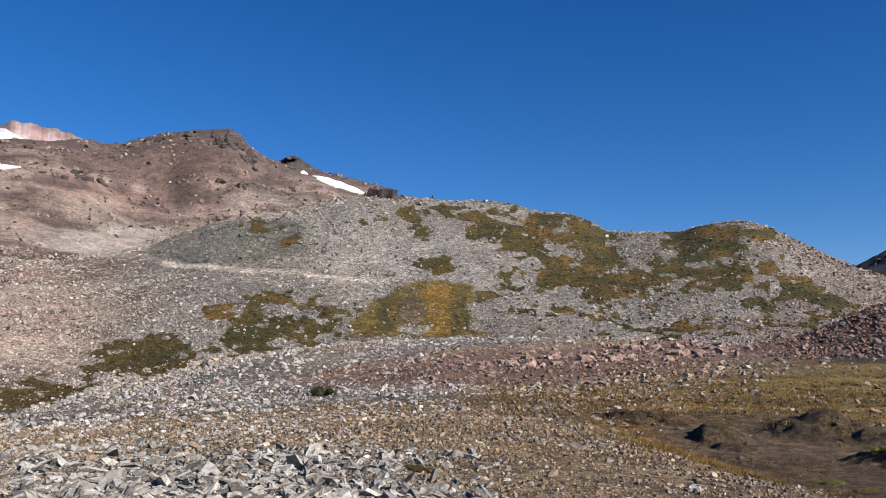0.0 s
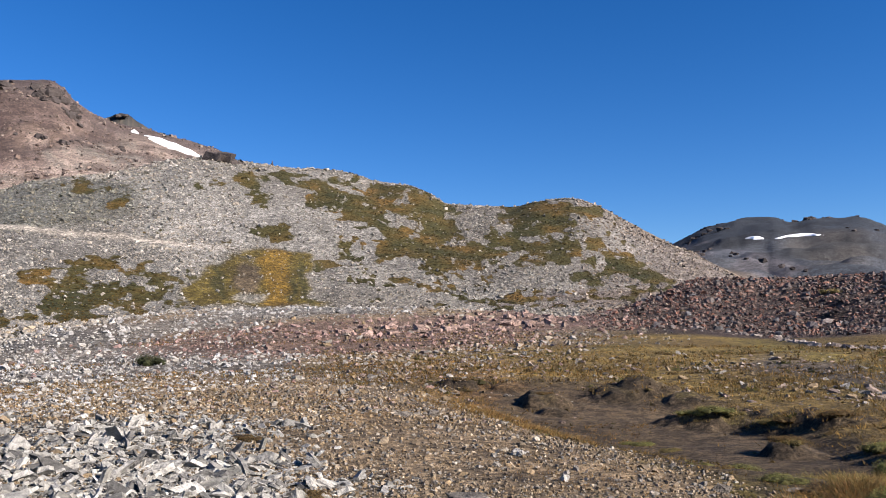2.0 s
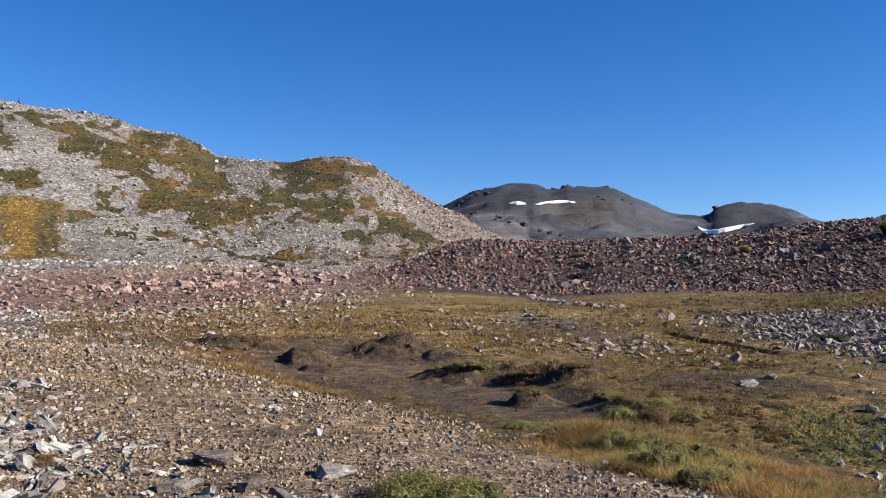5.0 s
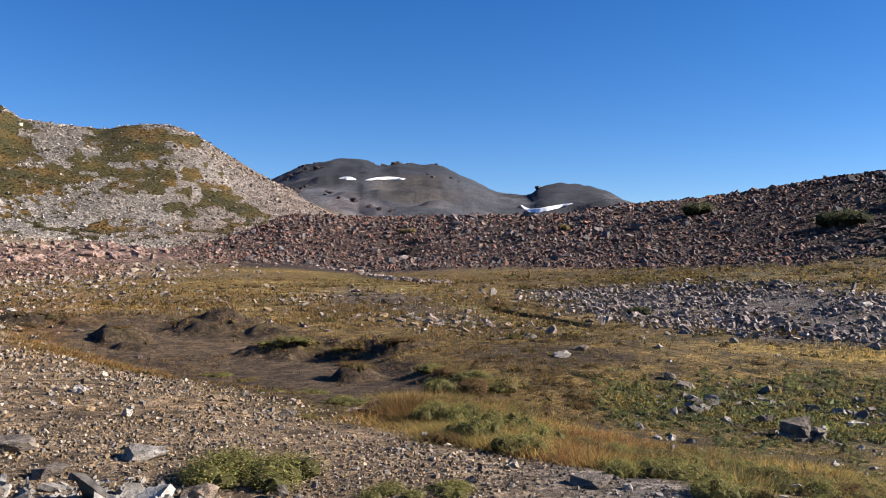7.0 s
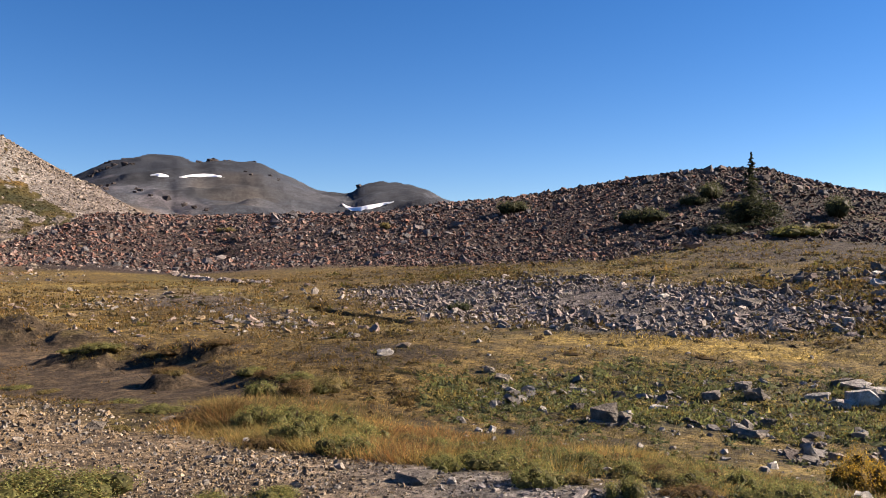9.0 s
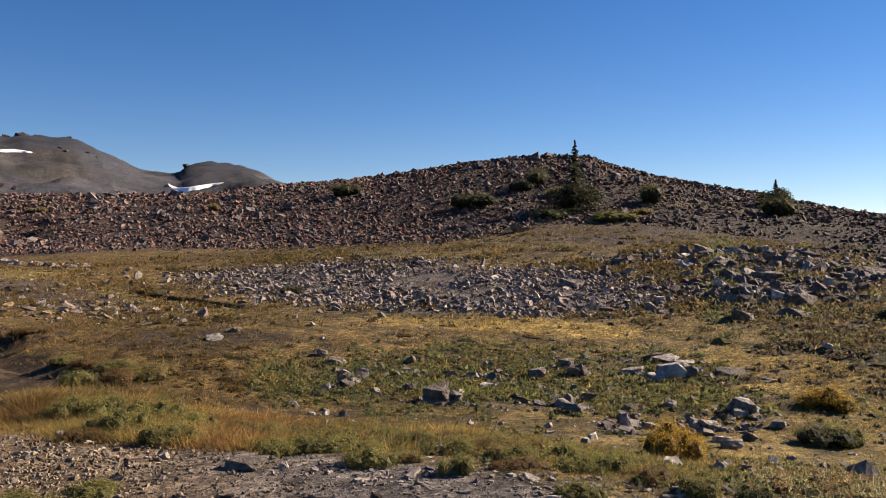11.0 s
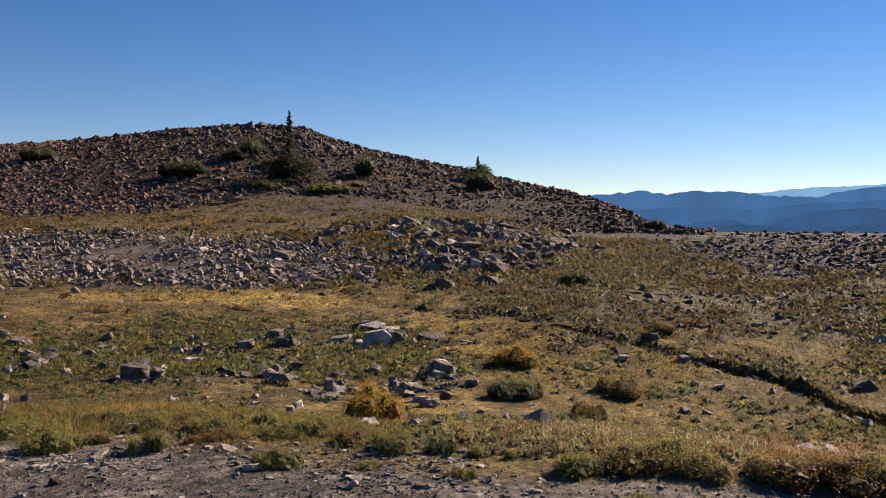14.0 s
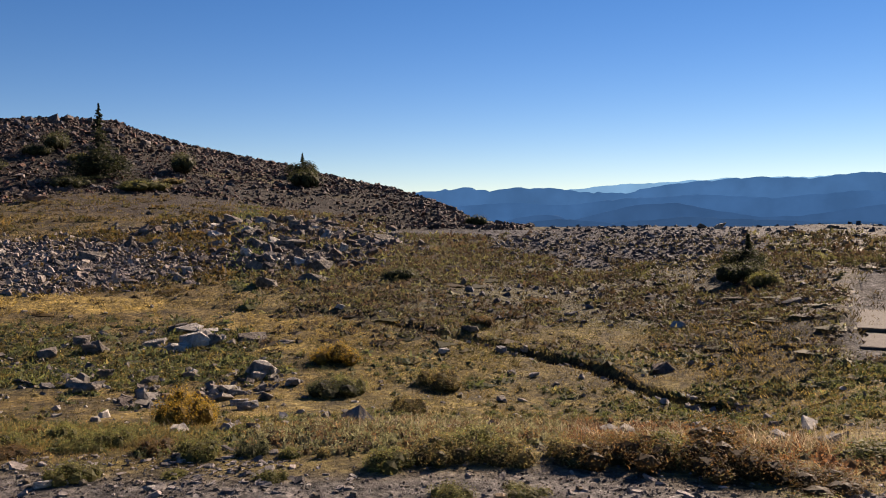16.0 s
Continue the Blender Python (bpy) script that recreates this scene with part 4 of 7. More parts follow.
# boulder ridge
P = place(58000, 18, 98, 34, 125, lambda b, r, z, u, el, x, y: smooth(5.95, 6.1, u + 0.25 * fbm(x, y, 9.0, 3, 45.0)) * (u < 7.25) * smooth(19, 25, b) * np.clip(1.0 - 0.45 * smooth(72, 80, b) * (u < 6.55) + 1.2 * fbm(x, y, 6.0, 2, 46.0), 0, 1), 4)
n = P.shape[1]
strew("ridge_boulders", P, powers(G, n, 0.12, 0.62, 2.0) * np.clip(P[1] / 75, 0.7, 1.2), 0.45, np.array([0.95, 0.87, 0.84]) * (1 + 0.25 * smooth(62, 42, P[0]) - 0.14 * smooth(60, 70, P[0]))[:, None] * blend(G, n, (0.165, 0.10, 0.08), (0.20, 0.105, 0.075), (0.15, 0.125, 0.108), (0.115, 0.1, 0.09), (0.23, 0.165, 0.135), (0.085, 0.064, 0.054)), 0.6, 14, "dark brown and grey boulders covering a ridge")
# grey rubble in the meadow
P = place(17000, 42, 80, 17, 34, lambda b, r, z, u, el, x, y: np.clip(spot(b, el + 0.8 * fbm(x, y, 3.0, 3, 47.0), u, 61, -2.5, 16.5, 1.6, -2), 0, 1) * np.clip(0.62 + 1.9 * fbm(x, y, 2.5, 3, 48.0), 0.03, 1), 5)
n = P.shape[1]
strew("meadow_rubble", P, powers(G, n, 0.04, 0.27, 1.7), 0.38, 1.08 * blend(G, n, GREY, (0.28, 0.225, 0.19), (0.40, 0.345, 0.30), (0.23, 0.185, 0.165), (0.15, 0.125, 0.115)), 0.75, 15, "grey broken rubble lying in the meadow", form="slab", long=2.0)
P = place(2300, 8, 56, 14, 40, lambda b, r, z, u, el, x, y: np.clip(0.55 * spot(b, el + 0.9 * fbm(x, y, 3.0, 3, 49.0), u, 34.5, -2.9, 8.0, 1.0, -4) * np.clip(0.5 + 3.0 * fbm(x, y, 3.5, 3, 56.0), 0, 1) + 0.05 * spot(b, el, u, 30, -3, 24, 1.9), 0, 1) * (1 - spot(b, el, u, 23, -5.6, 14, 2.0, -8)), 6)
n = P.shape[1]
strew("pale_rubble", P, powers(G, n, 0.045, 0.34, 1.6), 0.32, blend(G, n, (0.34, 0.30, 0.25), (0.30, 0.23, 0.185), GREY, (0.27, 0.2, 0.165), TAN), 0.4, 16, "pale and pinkish rubble lying in brown turf", form="slab", long=1.9)
P = place(5000, 68, 93, 17, 44, lambda b, r, z, u, el, x, y: np.clip(spot(b, el + 0.8 * fbm(x, y, 3.0, 3, 50.0), u, 80.5, -1.9, 9.5, 1.9, -4), 0, 1) * np.clip(0.5 + 1.8 * fbm(x, y, 3.0, 3, 51.0), 0, 1), 7)
n = P.shape[1]
strew("outcrop_rubble", P, powers(G, n, 0.06, 0.5, 1.6), 0.55, blend(G, n, (0.14, 0.115, 0.098), (0.19, 0.165, 0.142), BOULDER, (0.24, 0.21, 0.18)), 0.5, 17, "dark grey blocks round a rocky outcrop")
P = place(7000, 92, 122, 17, 41, lambda b, r, z, u, el, x, y: np.clip(spot(b, el + 0.6 * fbm(x, y, 3.0, 3, 52.0), u, 104, -2.2, 9, 1.3, 0) + 0.10, 0, 1) * (1 - (b > 117.2) * (r < 23)), 8)
n = P.shape[1]
strew("terrace_stones", P, powers(G, n, 0.04, 0.28, 1.6), 0.45, blend(G, n, (0.085, 0.083, 0.09), (0.11, 0.107, 0.115), (0.16, 0.155, 0.16), (0.075, 0.068, 0.07)), 0.4, 18, "grey stones on the gravel terrace")
# a line of pale stones along the foot of the ridge
P = place(260, 25, 38.5, 38, 72, lambda b, r, z, u, el, x, y: smooth(0.16, 0.05, np.abs(el + 0.25 * fbm(x, y, 6.0, 2, 60.0) - np.interp(b, [25, 28, 31, 35, 38], [0.55, 0.2, -0.25, -0.85, -0.95]))), 93)
n = P.shape[1]
strew("pale_stone_line", P, powers(G, n, 0.12, 0.6, 1.4), 0.35, blend(G, n, (0.40, 0.33, 0.28), (0.33, 0.27, 0.23), (0.24, 0.19, 0.165)), 0.25, 94, "line of pale stones along the foot of a ridge", form="slab", long=1.9)
# stones among the heather by the stream
P = place(1500, 50, 122, 7, 30, lambda b, r, z, u, el, x, y: np.clip(0.10 + spot(b, el, u, 67, -8.8, 14, 1.9, 0) * np.clip(0.3 + 2 * fbm(x, y, 2.0, 3, 53.0), 0, 1), 0, 1) * (1 - (b > 117.2) * (r > 13)), 9)
n = P.shape[1]
strew("turf_stones", P, powers(G, n, 0.03, 0.26, 1.5), 0.5, blend(G, n, GREY, (0.22, 0.195, 0.165), PALE), 0.4, 19, "grey stones half sunk in turf")
# broken shards round the boulders in the heath
CLUSTERS = [(75.0, -7.9, 3.0, 0.8), (79.6, -10.9, 1.9, 0.8), (72.8, -11.5, 1.5, 0.6), (68.2, -9.6, 2.6, 0.9), (61.2, -10.1, 1.9, 0.5), (53.5, -9.0, 2.4, 0.8), (64.4, -8.6, 1.8, 0.4), (77.6, -11.4, 1.2, 0.4), (70.0, -7.9, 2.0, 0.4), (57.5, -8.4, 2.0, 0.4)]
P = place(750, 48, 84, 7.5, 15, lambda b, r, z, u, el, x, y: np.clip(sum(spot(b, el + 0.5 * fbm(x, y, 1.0, 3, 58.0), u, *c) for c in CLUSTERS), 0, 1), 63)
n = P.shape[1]
strew("heath_shards", P, powers(G, n, 0.04, 0.34, 1.3), 0.34, blend(G, n, GREY, (0.24, 0.22, 0.195), (0.14, 0.125, 0.11), (0.18, 0.145, 0.12)), 0.45, 64, "grey broken shards among low heath", form="slab", long=1.9)
# scree of the grey hill
P = place(66000, -29, 34, 105, 255, lambda b, r, z, u, el, x, y: (u > 7.02) * (u < 10.05) * np.clip(0.75 + 1.3 * fbm(x, y, 20.0, 4, 54.0), 0.05, 1) * np.where((hill_turf(b, r, u, el, x, y) > 0.47) | (cover(b, r, z, u, el)[0][:, 2] < 0.055), 0.06, 1.0) * (1 - trail(b, el)), 10)
n = P.shape[1]
near = G.normal(0, 0.22, n) + spot(P[0] + 3.0 * fbm(P[5], P[6], 26.0, 5, 14.0), P[4] + 1.6 * fbm(P[5], P[6], 26.0, 5, 14.0), P[3], -13.6, 8.0, 5.2, 1.5, 5)
cols = np.array([1.36, 1.32, 1.24]) * blend(G, n, GREY, GREY, (0.31, 0.295, 0.27), (0.25, 0.235, 0.215), (0.17, 0.16, 0.148))
cols = cols * (1 + 0.10 * smooth(-2, -8, P[0]))[:, None]
cols = np.where((near > 0.5)[:, None], cols * np.array([0.58, 0.60, 0.56]), cols)
cols = np.where((P[0] > 20)[:, None], cols * np.array([0.86, 0.78, 0.73]), cols)
strew("hill_scree", P, powers(G, n, 0.24, 1.1, 2.1) * np.clip(P[1] / 230, 0.45, 1.1), 0.65, cols, 0.5, 20, "grey scree and blocks covering a hillside")
P = place(12000, -31, 2, 150, 640, lambda b, r, z, u, el, x, y: np.clip((u > 10.05) + (b < -22) * (u > 8.6), 0, 1) * (u < 12.02) * np.clip(0.5 + 1.6 * fbm(x, y, 40.0, 4, 55.0), 0.05, 1) * (1 - spot(b, el, u, -7.2, 12.0, 2.6, 0.45, -12)) * (1 - 0.85 * spot(b, el, u, -22.0, 7.7, 3.6, 0.8, 5)), 21)
n = P.shape[1]
strew("slope_blocks", P, powers(G, n, 0.5, 3.0, 2.0) * np.clip(P[1] / 500, 0.4, 1.1), 0.6, blend(G, n, RUST, (0.28, 0.21, 0.17), (0.11, 0.082, 0.072), (0.36, 0.285, 0.235)), 0.5, 22, "brown volcanic blocks on distant slopes")
# scree in the little valley behind the near crest
P = place(6000, -32, -4, 38, 135, lambda b, r, z, u, el, x, y: (u > 6.85) * (u < 8.1) * np.where(hill_turf(b, r, u, el, x, y) > 0.47, 0.08, 0.9), 61)
n = P.shape[1]
strew("valley_scree", P, powers(G, n, 0.12, 0.7, 1.7) * np.clip(P[1] / 80, 0.5, 1.3), 0.6, blend(G, n, PALE, GREY, SAND, GREY), 0.45, 62, "pale grey scree in a shallow valley")

# ---- finding places on the land ----
def foot(b, el, r0=4.0, r1=1000.0):
    """The place on the ground that is seen at bearing b and height angle el between the distances r0 and r1: x, y, z, r."""
    r = np.geomspace(r0, r1, 1500)
    z, _, _ = height(np.full(1500, float(b)), r)
    hit = np.nonzero(np.degrees(np.arctan2(z - EYE, r)) >= el)[0]
    i = hit[0] if len(hit) else 1499
    x, y = xy(float(b), r[i])
    return float(x), float(y), float(z[i]), float(r[i])


def under(x, y):
    z, _, _ = height(np.array([math.degrees(math.atan2(x, y))]), np.array([math.hypot(x, y)]))
    return float(z[0])


def part(name, me, mat, parent=None, label=""):
    """One mesh object, under a thing where one is given."""
    if not me.materials:
        me.materials.append(mat)
    ob = new(name, me)
    ob.parent = parent
    return tagged(ob, label)


# ---- snow ----
def snow_material():
    m, nt, p = material("old_snow")
    co = nt.nodes.new("ShaderNodeNewGeometry")
    n = node(nt, "ShaderNodeTexNoise", Scale=0.25, Detail=6.0)
    nt.links.new(co.outputs["Position"], n.inputs["Vector"])
    nt.links.new(mix_colour(nt, (0.9, 0.91, 0.93, 1), (0.68, 0.64, 0.6, 1), ramp(nt, n.outputs[0], (0.5, 0.0), (0.75, 1.0))), p.inputs["Base Color"])
    p.inputs["Roughness"].default_value = 0.7
    b = node(nt, "ShaderNodeBump", Strength=0.3, Distance=0.4)
    nt.links.new(n.outputs[0], b.inputs["Height"])
    nt.links.new(b.outputs[0], p.inputs["Normal"])
    return m


SNOW_MAT = snow_material()


def snow_patch(rows, r0, r1, label):
    """A snow field between two edges on a slope: rows of bearing, lower and upper height angle."""
    k = np.array(rows, float)
    b = np.linspace(k[0, 0], k[-1, 0], 26)
    lo, hi = np.interp(b, k[:, 0], k[:, 1]), np.interp(b, k[:, 0], k[:, 2])
    wob = 0.12 * (hi - lo) * np.array([noise.noise(Vector((v * 2.1, 3.0, r0))) for v in b])
    verts = []
    for i in range(26):
        for j in range(6):
            s = j / 5
            x, y, z, r = foot(b[i], lo[i] + (hi[i] - lo[i]) * s + wob[i], r0, r1)
            verts.append((x, y, z + r * (0.0022 if r < 700 else 0.0009) * (math.sin(math.pi * s) * math.sin(math.pi * i / 25) * 1.4 + (0.1 if r > 700 else -0.15))))
    f = np.array([(i * 6 + j, (i + 1) * 6 + j, (i + 1) * 6 + j + 1, i * 6 + j + 1) for i in range(25) for j in range(5)])
    return tagged(part("snow_patch", from_arrays("snow_patch", np.array(verts), f), SNOW_MAT), label, "snow", "snow patches on the hills")


snow_patch([(-8.9, 12.55, 12.6), (-8.3, 12.2, 12.6), (-7.4, 11.85, 12.35), (-6.2, 11.5, 11.95), (-5.1, 11.3, 11.42)], 330, 640, "long white snow patch below a brown crest")
snow_patch([(-9.8, 12.7, 12.75), (-9.5, 12.66, 12.8), (-9.2, 12.62, 12.68)], 330, 640, "small white snow patch below a brown crest")
snow_patch([(-33, 11.4, 12.1), (-29, 11.6, 12.1), (-28, 11.75, 12.15), (-27, 12.0, 12.08)], 330, 640, "white snow patch on a brown slope")
snow_patch([(30.7, 5.88, 5.92), (31.2, 5.78, 5.95), (31.8, 5.74, 5.86), (32.0, 5.76, 5.79)], 400, 960, "small white snow patch on a dark hill")
snow_patch([(32.4, 5.80, 5.84), (33.3, 5.84, 5.90), (34.6, 5.89, 5.98), (35.3, 5.90, 5.96)], 400, 960, "narrow white snow patch on a dark hill")
snow_patch([(43.05, 4.2, 4.28), (43.3, 3.9, 4.1), (43.65, 3.76, 4.0), (44.3, 3.74, 3.98), (45.1, 3.92, 4.1), (45.85, 4.15, 4.28), (46.5, 4.35, 4.40)], 400, 960, "curved white snow patch in a saddle")


# ---- far mountains ----
def massif(name, rows, r, depth, colours, mat, seed, jag, label, base=-60.0):
    """A far mountain: rows of bearing and height angle of its crest, at distance r, with a front slope."""
    k = np.array(rows, float)
    b = np.linspace(k[0, 0], k[-1, 0], 220)
    top = np.interp(b, k[:, 0], k[:, 1])
    crest = EYE + r * np.tan(np.radians(top))
    crest = crest + r * jag * fbm(b * 40, b * 0 + seed, 18.0, 5, seed)
    verts, tint = [], []
    steps = 16
    for j in range(steps + 1):
        s = j / steps
        rr = r - depth * (1 - s)
        x, y = xy(b, rr)
        z = base + (crest - base) * (0.35 * s + 0.65 * s**1.5)
        z = z + (crest - base) * 0.10 * math.sin(math.pi * s) * 2 * fbm(b * 30, b * 0 + s * 20, 20.0, 4, seed + 3.0)
        verts.append(np.stack([x, y, z], -1))
        n = fbm(b * 25, b * 0 + s * 30, 10.0, 4, seed + 9.0)
        mixv = smooth(-0.1, 0.15, n)[:, None]
        tint.append(np.array(colours[0]) * (1 - mixv) + np.array(colours[1]) * mixv)
    x, y = xy(b, r + depth)
    verts.append(np.stack([x, y, np.full_like(x, base)], -1))
    tint.append(tint[-1])
    nb = len(b)
    f = np.array([(j * nb + i, j * nb + i + 1, (j + 1) * nb + i + 1, (j + 1) * nb + i) for j in range(steps + 1) for i in range(nb - 1)])
    return tagged(part(name, from_arrays(name, np.concatenate(verts), f, np.concatenate(tint)), mat), label, "mountain", kind="structure")


ROCK_MAT = tinted("mountain_rock", 0.02, 0.6, 1.4, 0.95, 0.8, 6.0)
# pink rock, made paler by distance haze put into its colour
massif("mountain", [(-36, 12.5), (-31, 14.6), (-28.3, 14.3), (-27.7, 14.72), (-26.6, 14.72), (-25.9, 14.5), (-25.0, 14.5), (-24.0, 14.25), (-23.2, 13.9), (-21, 12)], 2400, 700,
       ((0.36, 0.24, 0.22), (0.46, 0.36, 0.34)), ROCK_MAT, 5.0, 0.004, "pale pink rocky peak far behind brown hills")
massif("mountain", [(-36, 12.0), (-31, 14.2), (-29, 14.35), (-28, 14.2), (-27, 13.8), (-26.5, 13.4), (-24, 12)], 2360, 300, ((0.8, 0.81, 0.84), (0.75, 0.76, 0.8)), ROCK_MAT, 6.0, 0.002, "snow slope of a far peak")
massif("mountain", [(-14, 11.5), (-12.0, 12.9), (-11.4, 13.35), (-10.9, 13.6), (-10.4, 13.84), (-9.9, 13.8), (-9.4, 13.45), (-8.7, 13.05), (-7, 12.3), (-5, 11)], 850, 150,
       ((0.06, 0.058, 0.055), (0.10, 0.085, 0.07)), ROCK_MAT, 7.0, 0.0012, "small dark peak behind a brown crest")


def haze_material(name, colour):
    """Far mountains: the blue haze before them is painted on as their own emission."""
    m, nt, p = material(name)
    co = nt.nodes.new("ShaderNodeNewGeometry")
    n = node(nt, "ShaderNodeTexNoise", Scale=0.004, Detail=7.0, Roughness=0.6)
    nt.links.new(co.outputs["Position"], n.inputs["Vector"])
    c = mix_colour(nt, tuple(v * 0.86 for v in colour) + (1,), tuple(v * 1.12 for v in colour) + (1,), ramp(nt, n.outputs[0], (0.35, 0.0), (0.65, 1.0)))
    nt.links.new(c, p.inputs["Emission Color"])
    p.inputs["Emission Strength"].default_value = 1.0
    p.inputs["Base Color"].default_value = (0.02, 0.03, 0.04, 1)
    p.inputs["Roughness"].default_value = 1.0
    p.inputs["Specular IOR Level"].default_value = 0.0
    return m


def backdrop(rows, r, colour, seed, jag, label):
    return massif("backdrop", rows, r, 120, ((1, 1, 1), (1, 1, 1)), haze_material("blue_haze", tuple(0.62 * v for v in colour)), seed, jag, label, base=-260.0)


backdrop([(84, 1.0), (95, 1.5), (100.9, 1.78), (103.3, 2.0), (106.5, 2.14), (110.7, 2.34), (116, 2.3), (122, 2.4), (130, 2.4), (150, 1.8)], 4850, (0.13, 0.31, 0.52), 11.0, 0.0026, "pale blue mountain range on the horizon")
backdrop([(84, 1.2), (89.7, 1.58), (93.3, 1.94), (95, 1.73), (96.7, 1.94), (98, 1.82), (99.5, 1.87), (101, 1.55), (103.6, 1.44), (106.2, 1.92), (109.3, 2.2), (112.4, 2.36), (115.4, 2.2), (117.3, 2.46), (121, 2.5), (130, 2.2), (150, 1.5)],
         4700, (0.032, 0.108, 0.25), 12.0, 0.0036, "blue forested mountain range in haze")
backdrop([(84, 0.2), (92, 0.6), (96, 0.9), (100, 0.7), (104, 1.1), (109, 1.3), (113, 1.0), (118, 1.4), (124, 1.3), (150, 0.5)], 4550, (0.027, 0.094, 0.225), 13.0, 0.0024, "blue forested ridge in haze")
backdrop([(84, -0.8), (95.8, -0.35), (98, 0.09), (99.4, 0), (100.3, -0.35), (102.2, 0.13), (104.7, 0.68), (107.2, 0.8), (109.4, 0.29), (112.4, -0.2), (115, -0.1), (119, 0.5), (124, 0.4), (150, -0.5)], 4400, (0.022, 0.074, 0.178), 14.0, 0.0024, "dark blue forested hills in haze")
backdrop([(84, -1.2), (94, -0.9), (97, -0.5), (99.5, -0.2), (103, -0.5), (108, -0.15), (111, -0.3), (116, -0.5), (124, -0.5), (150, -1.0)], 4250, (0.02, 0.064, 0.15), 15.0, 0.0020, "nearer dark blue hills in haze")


# ---- boulders one by one ----
def block_mesh(seed, colour, points=15):
    """An angular block: the hull of a few points, its edges chipped."""
    g = random.Random(seed)
    bm = bmesh.new()
    for _ in range(points):
        d = Vector((g.gauss(0, 1), g.gauss(0, 1), g.gauss(0, 1))).normalized()
        k = [math.copysign(abs(c) ** 0.66, c) for c in d]
        bm.verts.new(Vector(k) * g.uniform(0.62, 1.12))
    bmesh.ops.convex_hull(bm, input=bm.verts)
    bmesh.ops.delete(bm, geom=[v for v in bm.verts if not v.link_faces], context="VERTS")
    bmesh.ops.dissolve_limit(bm, angle_limit=radians(14), verts=bm.verts, edges=bm.edges)
    bmesh.ops.bevel(bm, geom=list(bm.edges), offset=0.03, segments=1, affect="EDGES")
    bmesh.ops.triangulate(bm, faces=bm.faces)
    bmesh.ops.subdivide_edges(bm, edges=[e for e in bm.edges if e.calc_length() > 0.34], cuts=1)
    bmesh.ops.triangulate(bm, faces=bm.faces)
    for v in bm.verts:
        v.co += v.co.normalized() * 0.17 * noise.fractal(v.co * 2.6 + Vector((seed * 3.1, 0, 0)), 1.0, 2.0, 4)
    size = [max(abs(v.co[i]) for v in bm.verts) for i in range(3)]
    for v in bm.verts:
        v.co = Vector((v.co.x / size[0], v.co.y / size[1], v.co.z / size[2])) * 0.5
    me = bpy.data.meshes.new("boulder")
    bm.to_mesh(me)
    bm.free()
    at = me.color_attributes.new("cover", "FLOAT_COLOR", "POINT")
    for i in range(len(me.vertices)):
        at.data[i].color = (*(ALBEDO * c for c in colour), 1)
    me.materials.append(BOULDER_MAT)
    return me


BOULDER_MAT = tinted("boulder_rock", 8.0, 0.38, 1.6, 0.85, 1.0, 0.09, coarse=1.6)
BLOCKS = {kind: [block_mesh(i + 10 * n, c, 19) for i in range(5)] for n, (kind, c) in enumerate(
    {"pale": (0.47, 0.435, 0.38), "grey": (0.215, 0.185, 0.150), "tan": (0.34, 0.27, 0.20), "pink": (0.34, 0.235, 0.19), "brown": (0.15, 0.108, 0.088)}.items())}
HEAP = random.Random(5)


def boulder(b, el, wide, tall, kind, label, r0=4.0, r1=140.0, deep=0.8, lean=22, sink=0.22, group="boulders in the meadow", whole=False):
    wide, tall = (wide * 0.9, tall * 0.85) if whole else (wide * (0.6 if wide < 1.2 else 0.8), tall * 0.55)
    x, y, z, r = foot(b, el, r0, r1)
    ob = new("boulder", HEAP.choice(BLOCKS[kind]))
    ob.matrix_world = pose(x, y, z + tall * (0.5 - sink), HEAP.uniform(-lean, lean), HEAP.uniform(-lean, lean), -b + HEAP.uniform(-25, 25)) @ Matrix.Diagonal((wide, wide * deep, tall, 1))
    return tagged(ob, label, "boulder", group)


STONE_LABELS = {"pale": "pale grey angular boulder lying in the turf", "grey": "grey angular boulder half sunk in heath", "tan": "tan stone lying in the turf", "brown": "dark brown block among heath", "pink": "pinkish stone on gravel"}
GRAVEL_LABELS = {"pale": "pale flat stone on gravel", "grey": "grey weathered stone on gravel", "tan": "tan rock on pebbly ground", "brown": "dark stone on gravel", "pink": "pinkish stone on gravel"}
MEADOW_STONES = [(75.8, -8.35, 0.8, 0.36, "pale"), (76.9, -8.3, 0.5, 0.3, "grey"), (73.56, -8.21, 0.46, 0.25, "pale"), (77.46, -8.14, 0.31, 0.2, "pale"), (74.87, -7.23, 0.44, 0.16, "grey"), (80.42, -10.31, 0.57, 0.31, "pale"), (72.97, -11.8, 0.18, 0.31, "pale"), (79.6, -12.54, 0.35, 0.2, "pale"), (78.16, -11.3, 0.4, 0.16, "pale"), (80.69, -11.96, 0.23, 0.14, "grey"), (82.4, -11.08, 0.29, 0.16, "pale")]
MEADOW_STONES += [(70.64, -10.09, 0.3, 0.23, "grey"), (69.65, -10.76, 0.4, 0.19, "grey"), (75.78, -10.36, 0.31, 0.17, "grey"), (74.47, -11.66, 0.26, 0.14, "tan"), (73.35, -10.6, 0.33, 0.15, "grey"), (60.56, -10.21, 0.45, 0.39, "grey"), (61.8, -10.3, 0.33, 0.29, "grey"), (58.72, -9.55, 0.29, 0.21, "grey"), (63.88, -9.27, 0.4, 0.13, "pale"), (61.42, -8.57, 0.28, 0.19, "grey")]
